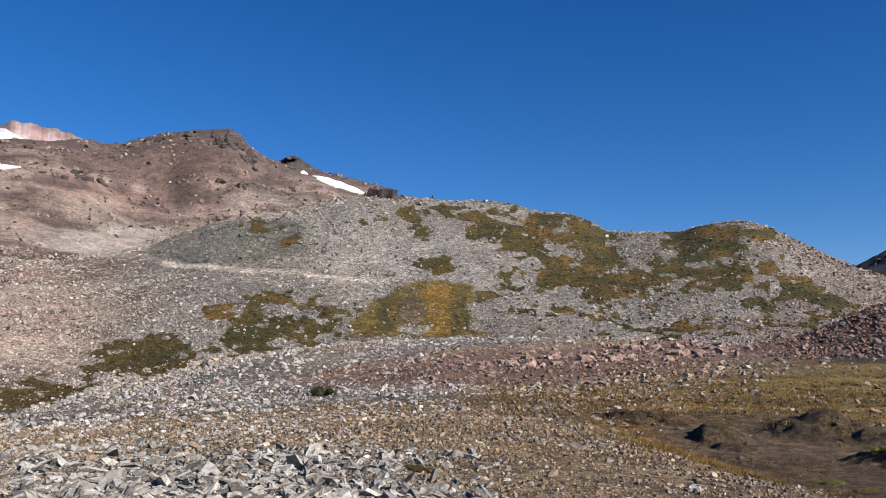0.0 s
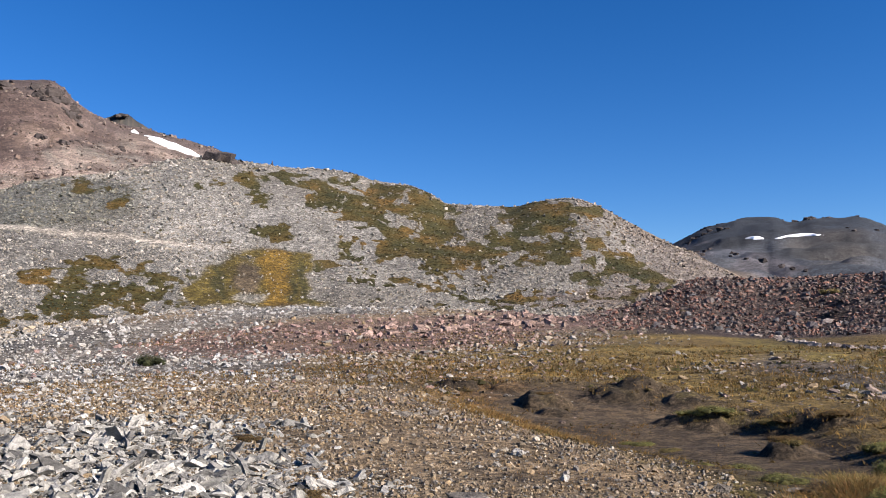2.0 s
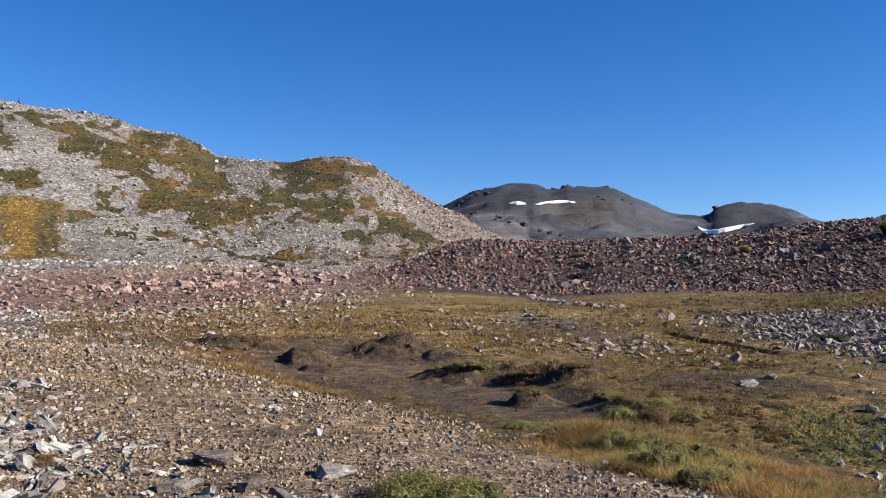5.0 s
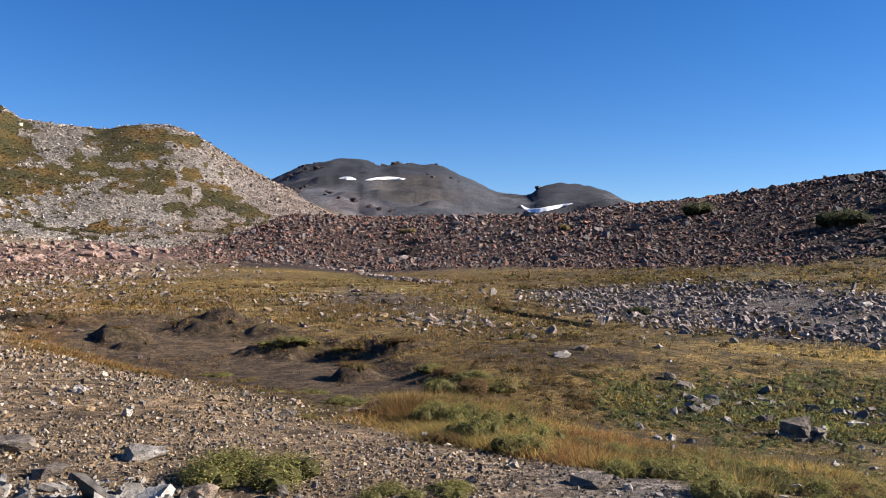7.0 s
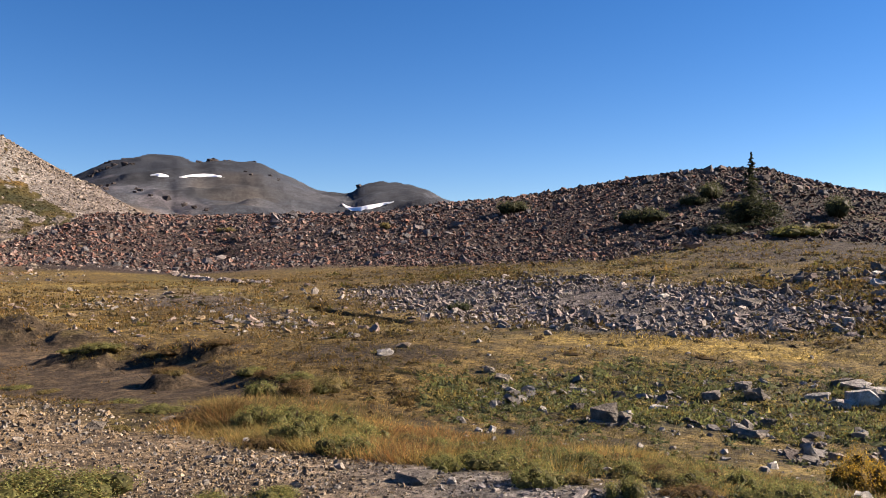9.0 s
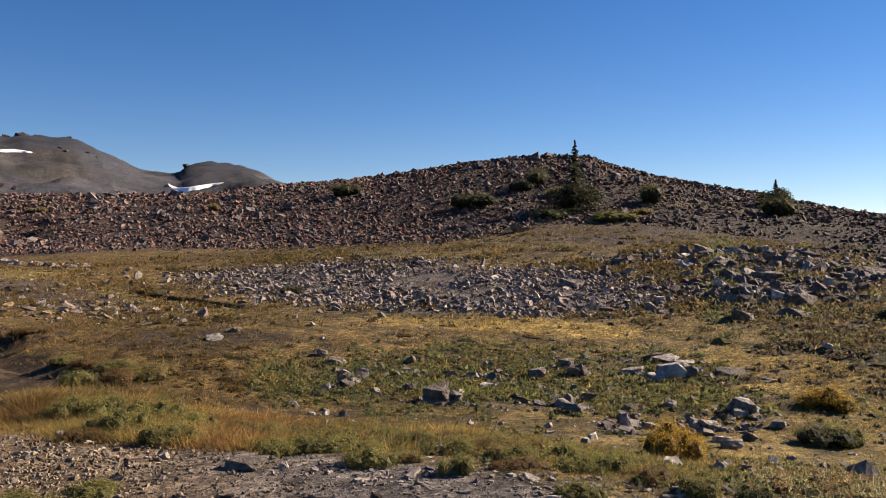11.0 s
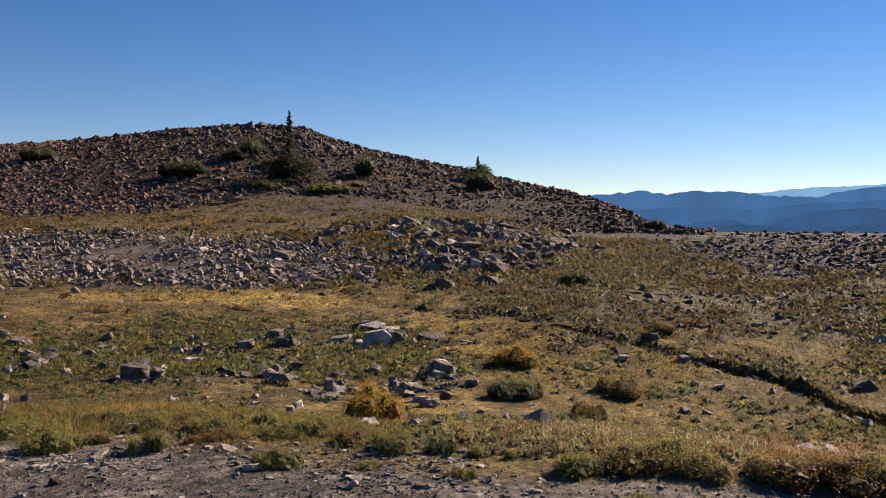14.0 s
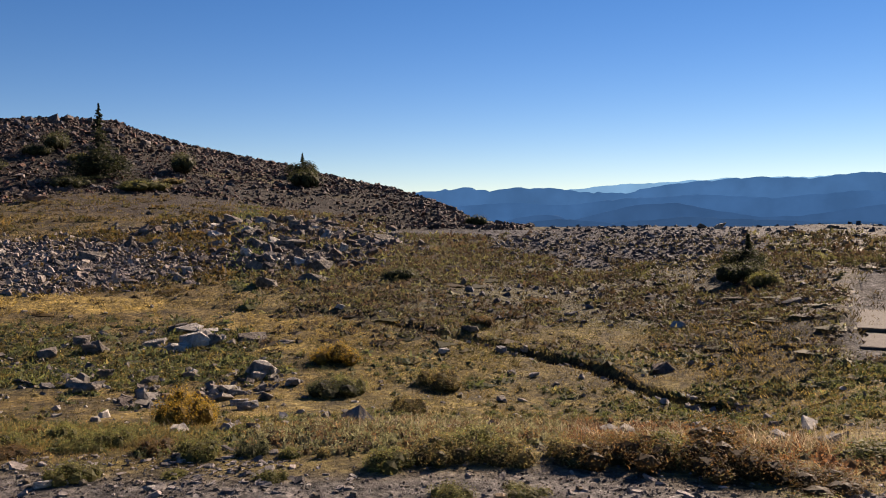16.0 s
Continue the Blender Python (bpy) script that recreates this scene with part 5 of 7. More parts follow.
MEADOW_STONES += [(54.56, -8.39, 0.36, 0.13, "pale"), (53.3, -9.14, 0.31, 0.1, "tan"), (53.83, -7.64, 0.39, 0.19, "grey"), (52.93, -7.07, 0.3, 0.18, "grey"), (69.89, -8.43, 0.39, 0.33, "grey"), (69.21, -7.88, 0.31, 0.24, "grey"), (67.31, -8.54, 0.35, 0.23, "grey"), (66.16, -10.03, 0.42, 0.08, "grey"), (68.05, -12.1, 0.16, 0.05, "pale"), (79.65, -8.07, 0.61, 0.12, "grey")]
MEADOW_STONES += [(81.79, -8.37, 0.4, 0.1, "grey"), (47.17, -5.36, 0.39, 0.16, "tan"), (45.9, -5.84, 0.44, 0.15, "pale"), (77.14, -1.27, 0.97, 0.66, "brown"), (73.48, -1.77, 0.62, 0.47, "tan"), (81.85, -2.0, 1.41, 0.53, "grey"), (83.99, -0.6, 1.2, 0.7, "grey"), (75.27, -3.71, 0.53, 0.5, "pale"), (69.61, -2.61, 0.97, 0.49, "grey"), (64.28, -2.13, 0.68, 0.37, "pale")]
MEADOW_STONES += [(59.36, -0.78, 0.46, 0.29, "tan"), (83.59, -4.34, 1.1, 0.41, "grey"), (80.4, -4.59, 0.94, 0.48, "grey"), (78.6, -2.2, 0.76, 0.48, "grey"), (85.34, -2.33, 0.45, 0.62, "pale"), (88.04, -1.76, 1.16, 0.5, "grey"), (106.72, -10.21, 0.46, 0.19, "brown"), (98.41, -10.74, 0.25, 0.09, "pale"), (94.08, -7.81, 0.38, 0.19, "grey")]
GRAVEL_STONES = [(68.32, -16.11, 0.15, 0.07, "pale"), (74.55, -16.96, 0.08, 0.05, "pale"), (48.07, -13.84, 0.35, 0.11, "grey"), (50.4, -13.95, 0.11, 0.06, "pale"), (56.47, -16.0, 0.1, 0.07, "brown"), (52.53, -15.77, 0.14, 0.05, "pale"), (46.87, -15.5, 0.14, 0.05, "tan"), (11.27, -11.02, 0.51, 0.18, "grey"), (18.9, -11.99, 0.48, 0.14, "pale"), (13.52, -12.69, 0.33, 0.13, "grey")]
GRAVEL_STONES += [(22.4, -14.63, 0.33, 0.17, "tan"), (27.72, -14.79, 0.11, 0.15, "grey"), (27.86, -9.84, 0.25, 0.14, "grey"), (32.38, -9.56, 0.31, 0.06, "grey"), (36.93, -11.22, 0.14, 0.08, "pale"), (41.96, -12.15, 0.1, 0.12, "pink"), (17.83, -9.43, 0.14, 0.14, "pale"), (15.03, -7.94, 0.18, 0.12, "pale"), (9.62, -5.47, 0.29, 0.2, "grey"), (10.21, -13.52, 0.27, 0.13, "grey")]
GRAVEL_STONES += [(8.62, -12.52, 0.29, 0.13, "grey"), (7.59, -5.45, 0.41, 0.15, "grey"), (9.67, -5.37, 0.25, 0.18, "grey"), (14.94, -7.84, 0.28, 0.11, "pale")]
FAR_STONES = [(66.3, 1.1, 1.4, 0.9, "pink"), (35.7, -3.4, 0.6, 0.35, "pale"), (36.2, -3.55, 0.4, 0.2, "pale"), (110.0, -0.95, 1.0, 0.45, "tan"), (108.9, -0.92, 0.7, 0.4, "grey"), (116.6, -0.95, 0.9, 0.3, "grey"), (114.3, -0.98, 0.5, 0.25, "grey"), (15.0, 0.45, 1.5, 0.9, "pink"), (12.2, 0.1, 1.2, 0.7, "pink"), (88.5, -0.9, 0.8, 0.5, "brown")]
for row in MEADOW_STONES:
    far = row[1] > -5                                       # blocks of the outcrop lie deeper
    boulder(row[0], row[1], row[2] * (0.8 if far else 1.0), row[3] * (0.75 if far else 1.0), row[4], STONE_LABELS[row[4]], lean=18, sink=0.3 if far else 0.22, whole=True)
for row in FAR_STONES:
    boulder(*row, "large " + row[4] + " block on stony ground")
for row in GRAVEL_STONES:
    boulder(*row, GRAVEL_LABELS[row[4]], group="stones on the gravel", lean=6, whole=True)
for b, el, wide, tall in [(76.3, -8.2, 0.7, 0.3), (74.9, -8.5, 0.6, 0.22), (76.6, -7.6, 0.6, 0.2), (75.4, -7.3, 0.7, 0.2), (80.0, -10.6, 0.35, 0.2), (79.0, -12.2, 0.3, 0.14)]:
    boulder(b, el, wide, tall, "pale", "pale flat-topped slab among grey shards", lean=7, whole=True)
# blocks of the rocky outcrop, and pink ones on the near slope
P = place(60, 75, 92, 18, 44, lambda b, r, z, u, el, x, y: np.clip(spot(b, el + 0.5 * fbm(x, y, 3.0, 3, 59.0), u, 82, -1.9, 6.5, 1.7, -4), 0, 1), 78)
for b, r, z, u, el, x, y in P.T:
    s = HEAP.uniform(0.25, 0.8)
    ob = new("boulder", HEAP.choice(BLOCKS[HEAP.choice(["grey", "brown", "grey", "pale"])]))
    ob.matrix_world = pose(x, y, z + 0.08 * s, HEAP.uniform(-35, 35), HEAP.uniform(-35, 35), HEAP.uniform(0, 360)) @ Matrix.Diagonal((s * 1.3, s * 0.8, s * 0.62, 1))
    tagged(ob, "grey angular block of a rocky outcrop", "boulder", "blocks of the outcrop")
P = place(70, 1, 26, 46, 86, lambda b, r, z, u, el, x, y: np.clip(spot(b, el, u, 13, 0.55, 7, 0.6, 3) + 0.4 * spot(b, el, u, 5, 0.1, 4, 0.5), 0, 1), 79)
for b, r, z, u, el, x, y in P.T:
    s = HEAP.uniform(0.3, 0.9)
    ob = new("boulder", HEAP.choice(BLOCKS["pink"]))
    ob.matrix_world = pose(x, y, z + 0.1 * s, HEAP.uniform(-25, 25), HEAP.uniform(-25, 25), HEAP.uniform(0, 360)) @ Matrix.Diagonal((s * 1.2, s * 0.9, s * 0.7, 1))
    tagged(ob, "pink angular boulder on a stony slope", "boulder", "pink boulders on the slope")
# larger blocks standing out on the ridge
P = place(420, 24, 84, 40, 110, lambda b, r, z, u, el, x, y: (u > 6.02) * (u < 6.92) * smooth(84, 70, b) * np.clip(0.4 + 2.0 * fbm(x, y, 8.0, 3, 80.0) + 0.3 * (u < 6.3), 0.05, 1), 77)
n = P.shape[1]
strew("ridge_blocks", P, powers(G, n, 0.45, 1.3, 1.9) * np.clip(P[1] / 85, 0.5, 1.1), 0.6, 0.95 * blend(G, n, (0.15, 0.115, 0.10), (0.135, 0.128, 0.128), (0.22, 0.185, 0.17), (0.11, 0.10, 0.10)), 0.4, 87, "large brown and grey blocks on a rocky ridge", 0.3)


# ---- plants ----
def leaf_cloud(name, count, size, colours, g, shape, mounds=None):
    """Small leaves; shape(g) gives each one's place and the way it faces."""
    p, d = shape(g, count)
    d = d + 0.6 * g.standard_normal((count, 3))
    d /= np.linalg.norm(d, axis=1)[:, None]
    side = np.cross(d, g.standard_normal((count, 3)))
    side /= np.linalg.norm(side, axis=1)[:, None]
    up = np.cross(side, d)
    s = size * g.uniform(0.6, 1.3, (count, 1))
    v = np.stack([p - up * s + side * s * 0.3, p - up * s * 0.2 - side * s * 0.6, p + up * s], 1)
    c = np.array(colours)[g.integers(0, len(colours), count)] * g.uniform(0.7, 1.3, (count, 1))
    v, c, f = v.reshape(-1, 3), np.repeat(c, 3, axis=0), np.arange(3 * count).reshape(-1, 3)
    if mounds is not None:                                      # solid core, its colour halved to paint in the inner shade
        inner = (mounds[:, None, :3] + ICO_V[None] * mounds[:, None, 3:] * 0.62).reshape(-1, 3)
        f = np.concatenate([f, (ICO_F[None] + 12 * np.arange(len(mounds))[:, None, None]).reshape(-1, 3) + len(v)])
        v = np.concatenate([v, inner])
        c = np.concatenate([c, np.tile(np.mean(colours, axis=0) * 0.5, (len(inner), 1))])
    me = from_arrays(name, v, f, c, flat=True)
    me.materials.append(LEAF_MAT)
    return me


def dome(lumps):
    """Leaves over the outside of several overlapping mounds, 1 m across in all."""
    def shape(g, n):
        k = g.integers(0, len(lumps), n)
        c, s = lumps[k, :3], lumps[k, 3:]
        d = g.standard_normal((n, 3))
        d[:, 2] = np.abs(d[:, 2]) * 0.9 - 0.15
        d /= np.linalg.norm(d, axis=1)[:, None]
        return c + d * s * g.uniform(0.72, 1.06, (n, 1)), d
    return shape


def lumps(g, n, tall):
    a, q = g.random(n) * 6.28, np.sqrt(g.random(n)) * 0.36
    s = g.uniform(0.14, 0.24, n)
    return np.stack([q * np.cos(a), q * np.sin(a), tall * g.uniform(0.25, 0.55, n) * (1 - q), s, s, tall * 0.5 * g.uniform(0.7, 1.2, n)], 1)


def twigs(g, n, tall):
    bm = bmesh.new()
    for _ in range(n):
        a, lean = g.random() * 6.28, g.uniform(0.1, 0.35)
        m = Matrix.Translation((0, 0, tall * 0.3)) @ Euler((lean * 2 * math.cos(a), lean * 2 * math.sin(a), 0)).to_matrix().to_4x4()
        bmesh.ops.create_cone(bm, cap_ends=False, segments=4, radius1=0.012, radius2=0.004, depth=tall * 0.7, matrix=m)
    me = bpy.data.meshes.new("woody_base")
    bm.to_mesh(me)
    bm.free()
    at = me.color_attributes.new("cover", "FLOAT_COLOR", "POINT")
    for i in range(len(me.vertices)):
        at.data[i].color = (0.09, 0.06, 0.04, 1)
    return me


BARK_MAT = tinted("bark", 30.0, 0.6, 1.4, 0.9, 0.5, 0.01)
PG = np.random.default_rng(31)
GREENS = [(0.27, 0.27, 0.10), (0.36, 0.34, 0.14), (0.19, 0.20, 0.075), (0.42, 0.37, 0.16), (0.30, 0.21, 0.08)]
DARKS = [(0.075, 0.088, 0.036), (0.11, 0.125, 0.05), (0.16, 0.16, 0.065)]
FIR = [(0.036, 0.046, 0.022), (0.055, 0.066, 0.03), (0.075, 0.08, 0.036)]
YELLOWS = [(0.55, 0.34, 0.035), (0.46, 0.28, 0.035), (0.36, 0.25, 0.05), (0.22, 0.17, 0.04)]
BROWNS = [(0.27, 0.145, 0.05), (0.20, 0.13, 0.05), (0.32, 0.21, 0.09), (0.18, 0.15, 0.055)]
TAWNY = [(0.42, 0.32, 0.12), (0.36, 0.25, 0.09), (0.28, 0.23, 0.085), (0.23, 0.215, 0.075)]
BUSH = {}
GREENS = [tuple(np.array(c) * np.array([0.95, 1.0, 0.78])) for c in GREENS]
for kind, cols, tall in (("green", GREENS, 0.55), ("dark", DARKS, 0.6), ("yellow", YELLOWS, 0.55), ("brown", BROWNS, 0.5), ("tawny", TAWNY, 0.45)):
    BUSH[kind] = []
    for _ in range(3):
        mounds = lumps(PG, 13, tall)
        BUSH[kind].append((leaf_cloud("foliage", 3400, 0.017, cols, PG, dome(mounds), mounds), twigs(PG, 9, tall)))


def shrub(b, el, wide, tall, kind, label, r0=4.0, r1=130.0, group="shrubs"):
    x, y, z, r = foot(b, el, r0, r1)
    root = new("shrub")
    leaves, stems = HEAP.choice(BUSH[kind])
    part("foliage", leaves, LEAF_MAT, root)
    part("woody_base", stems, BARK_MAT, root)
    root.matrix_world = pose(x, y, z - 0.03, 0, 0, HEAP.uniform(0, 360)) @ Matrix.Diagonal((wide, wide, tall * 1.7, 1))
    return tagged(root, label, "shrub", group)


SHRUB_LABELS = {"yellow": "low shrub with golden yellow autumn leaves", "dark": "dark green dwarf conifer shrub", "tawny": "olive yellow shrub in dry turf", "green": "low leafy green shrub by the gravel", "brown": "low russet heath shrub"}
NEAR_SHRUBS = [(75.5, -13.3, 0.62, 0.30, "yellow"), (76.3, -13.4, 0.5, 0.24, "yellow"), (85.43, -9.69, 0.91, 0.26, "yellow"), (85.0, -11.9, 0.7, 0.2, "dark"), (85.9, -11.6, 0.6, 0.22, "green"), (92.09, -11.52, 0.79, 0.3, "tawny"), (90.16, -13.07, 0.62, 0.22, "tawny"), (40.24, -11.41, 0.51, 0.27, "green"), (43.67, -12.16, 0.54, 0.23, "green"), (49.69, -13.26, 0.28, 0.14, "green"), (56.09, -13.98, 0.34, 0.14, "green"), (58.29, -13.9, 0.26, 0.12, "tawny")]
NEAR_SHRUBS += [(61.64, -14.52, 0.29, 0.14, "green"), (53.19, -12.98, 0.29, 0.12, "tawny"), (69.89, -15.91, 0.34, 0.11, "green"), (77.66, -15.2, 0.32, 0.13, "green"), (80.71, -15.21, 0.28, 0.09, "dark"), (83.32, -15.66, 0.19, 0.08, "green"), (85.36, -15.69, 0.11, 0.09, "tawny"), (89.32, -4.2, 0.9, 0.22, "dark"), (90.35, -16.4, 0.4, 0.13, "green"), (82.11, -16.91, 0.21, 0.07, "green")]
NEAR_SHRUBS += [(75.76, -16.35, 0.22, 0.06, "green"), (93.85, -18.14, 0.32, 0.09, "green"), (98.94, -17.87, 0.29, 0.06, "green"), (110.59, -15.3, 0.7, 0.24, "brown"), (105.77, -15.9, 0.55, 0.2, "brown"), (108.2, -15.7, 0.6, 0.17, "green"), (103.6, -15.9, 0.5, 0.17, "brown"), (112.3, -16.1, 0.6, 0.17, "brown"), (111.62, -4.4, 1.3, 0.38, "dark"), (101.2, -15.9, 0.5, 0.16, "tawny"), (98.1, -15.9, 0.5, 0.16, "tawny"), (95.4, -15.8, 0.5, 0.17, "green"), (93.0, -15.9, 0.5, 0.17, "tawny"), (113.16, -4.5, 0.9, 0.28, "green")]
NEAR_SHRUBS += [(23.2, -13.8, 0.65, 0.19, "green"), (25.0, -13.6, 0.65, 0.22, "green"), (26.9, -13.8, 0.65, 0.19, "green"), (35.05, -14.8, 0.37, 0.09, "green"), (38.82, -14.72, 0.37, 0.1, "green"), (37.92, -10.2, 0.5, 0.25, "green"), (40.18, -10.5, 0.57, 0.28, "green"), (42.62, -10.9, 0.57, 0.25, "green"), (44.67, -11.41, 0.5, 0.23, "green"), (49.75, -12.16, 0.39, 0.15, "green"), (52.9, -12.93, 0.48, 0.15, "green")]
NEAR_SHRUBS += [(37.88, -8.3, 0.48, 0.22, "green"), (40.14, -8.25, 0.58, 0.23, "brown"), (42.36, -8.02, 0.61, 0.24, "tawny"), (47.59, -11.55, 0.37, 0.14, "tawny"), (51.51, -12.31, 0.33, 0.11, "brown"), (29.18, -10.04, 0.21, 0.09, "tawny")]
RIDGE_SHRUBS = [(63.15, 2.75, 2.78, 0.72, "dark"), (67.35, 4.27, 2.31, 0.8, "dark"), (74.93, 2.89, 2.14, 0.91, "dark"), (73.05, 1.8, 2.81, 0.45, "green"), (68.11, 1.98, 1.9, 0.46, "dark"), (82.77, 2.05, 1.83, 0.82, "dark"), (45.95, 2.55, 1.15, 0.5, "tawny"), (68.5, 3.6, 1.6, 0.4, "green"), (74.0, 2.25, 1.5, 0.3, "tawny"), (72.3, 1.85, 1.8, 0.45, "dark"), (66.3, 3.9, 1.5, 0.5, "dark")]
for row in NEAR_SHRUBS:
    shrub(row[0], row[1], row[2] * (1.35 if row[0] < 60 else 1.1), row[3] * (1.45 if row[0] < 60 else 1.6), row[4], SHRUB_LABELS[row[4]])
for row in RIDGE_SHRUBS:
    shrub(row[0], row[1], row[2] * 1.25, row[3] * 1.6, row[4], SHRUB_LABELS[row[4]], 42, 90, group="shrubs on the ridge")
DB = SHRUB_LABELS["dark"]
for row in [(54.5, 3.6, 3.2, 1.2, "dark", DB, 45, 90), (94.2, -0.62, 1.1, 0.55, "dark", DB), (94.8, -7.3, 0.7, 0.3, "brown", "low russet heath shrub"), (98.5, -6.0, 0.8, 0.25, "brown", "low russet heath shrub"), (119.8, -14.2, 0.8, 0.22, "green", "sage green shrub on the stream bank"), (116.5, -16.2, 0.6, 0.18, "brown", "low russet heath shrub"), (117.0, -17.6, 0.7, 0.14, "green", "low leafy green shrub by the gravel"),
            (-8.3, -2.0, 1.4, 0.6, "dark", "dark green bush on a stony slope"), (0.9, -10.4, 0.5, 0.16, "brown", "brown grassy tuft among pebbles"), (-2.8, -6.6, 0.7, 0.12, "brown", "brown grassy tuft among slabs"), (35.4, 2.3, 2.0, 0.7, "tawny", "tawny shrub among boulders", 45, 90), (50.8, -2.95, 0.8, 0.35, "dark", "dark shrub by a runnel"),
            (26.6, -5.2, 0.8, 0.16, "green", "green tussock on a soil bank"), (28.0, -5.0, 0.9, 0.18, "green", "green tussock on a soil bank"), (29.0, -5.1, 0.7, 0.16, "tawny", "tawny tussock on a soil bank"), (31.3, -5.6, 0.7, 0.18, "tawny", "tawny tussock on a soil bank"), (32.3, -5.5, 0.7, 0.17, "brown", "brown tussock on a soil bank"),
            (35.0, -5.0, 0.9, 0.2, "brown", "brown tussock on dark soil"), (32.2, -6.6, 0.7, 0.18, "brown", "russet tussock on a soil bank"), (32.5, -6.8, 0.4, 0.14, "tawny", "tawny tussock on a soil bank"), (37.2, -7.0, 0.8, 0.22, "green", "green tussock on a dark bank"), (38.3, -7.2, 0.8, 0.22, "brown", "russet tussock on a dark bank"), (39.6, -7.4, 0.9, 0.22, "green", "green tussock on a dark bank"), (40.6, -7.8, 0.8, 0.2, "tawny", "tawny tussock on a dark bank"), (41.8, -8.2, 0.8, 0.22, "green", "green tussock on a dark bank"),
            (11.9, -3.1, 0.9, 0.12, "brown", "brown tussock on dark soil"), (17.2, -4.0, 0.6, 0.12, "brown", "brown tussock on a soil bank"), (23.0, -7.15, 0.7, 0.13, "green", "green tuft at the edge of the gravel"), (25.2, -7.5, 0.6, 0.12, "tawny", "tawny tuft at the edge of the gravel"), (29.4, -8.4, 0.7, 0.12, "green", "green tuft at the edge of the gravel"), (31.6, -8.9, 0.7, 0.13, "green", "green tuft at the edge of the gravel"), (33.6, -9.5, 0.6, 0.14, "brown", "russet tuft at the edge of the gravel"), (28.9, -9.9, 0.3, 0.12, "tawny", "tawny tuft beside a dark stone")]:
    shrub(*row)

for i in range(40):
    b = HEAP.uniform(37.5, 76)
    r = np.interp(b, EDGE_B, EDGE_R) + HEAP.uniform(0.15, 1.9) * (1.0 if b < 62 else 0.7)
    z, _, _ = height(np.array([b]), np.array([r]))
    shrub(b, math.degrees(math.atan2(float(z[0]) - EYE, r)), HEAP.uniform(0.2, 0.45), HEAP.uniform(0.10, 0.22), HEAP.choice(["green", "tawny", "tawny", "brown", "green"]), "small leafy shrub in golden grass")


def conifer(b, el, tall, skirt, label, r0, r1):
    """A narrow alpine fir: trunk, tiers of drooping needle boughs, and a low skirt."""
    x, y, z, r = foot(b, el, r0, r1)
    g = np.random.default_rng(int(b * 10))
    root = new("fir_tree")
    bm = bmesh.new()
    bmesh.ops.create_cone(bm, cap_ends=True, segments=8, radius1=tall * 0.014, radius2=tall * 0.002, depth=tall, matrix=Matrix.Translation((0, 0, tall / 2)))
    me = bpy.data.meshes.new("trunk")
    bm.to_mesh(me)
    bm.free()
    at = me.color_attributes.new("cover", "FLOAT_COLOR", "POINT")
    for i in range(len(me.vertices)):
        at.data[i].color = (0.07, 0.055, 0.045, 1)
    part("trunk", me, BARK_MAT, root)
    pts, ways = [], []
    boughs = int(85 * tall / 2)
    for k in range(boughs):
        h = (k + 0.5) / boughs
        reach = tall * (0.004 + (0.25 if tall > 3 else 0.3) * (1 - h) ** 0.95) + skirt * max(0.0, 1 - h / 0.5)
        reach *= g.uniform(0.4, 1.25)
        a = g.random() * 6.28
        m = int(26 + 60 * reach)
        s = g.random(m) ** 0.7
        spread = g.standard_normal((m, 3)) * 0.08 * (0.02 + 0.2 * (1 - h) + reach)
        p = np.stack([np.cos(a) * reach * s, np.sin(a) * reach * s, tall * h - 0.12 * reach * s * s], 1) + spread * np.array([1, 1, 0.5])
        pts.append(p)
        w = np.stack([np.cos(a) * np.ones(m), np.sin(a) * np.ones(m), 0.6 * np.ones(m)], 1)
        ways.append(w)
    pts, ways = np.concatenate(pts), np.concatenate(ways)
    pts[:, 2] = np.maximum(pts[:, 2], 0.02)
    crown = leaf_cloud("crown", len(pts), 0.055, FIR, g, lambda gg, n: (pts, ways))
    part("crown", crown, LEAF_MAT, root)
    low = leaf_cloud("skirt", 2600, 0.035, FIR, g, dome(lumps(g, 16, 0.8)))
    ob = part("skirt", low, LEAF_MAT, root)
    ob.matrix_local = Matrix.Diagonal((skirt * 2.6, skirt * 2.6, skirt * 1.75, 1))
    root.matrix_world = pose(x, y, z - 0.05, 0, 0, 0)
    return tagged(root, label, "tree")


conifer(69.9, 2.2, 4.1, 1.25, "slender dark alpine fir with a bushy skirt", 50, 62)
conifer(82.5, 2.6, 1.75, 1.0, "small dark fir on a rocky crest", 55, 75)
conifer(111.8, -3.6, 0.95, 0.5, "small young fir on the terrace", 20, 36)


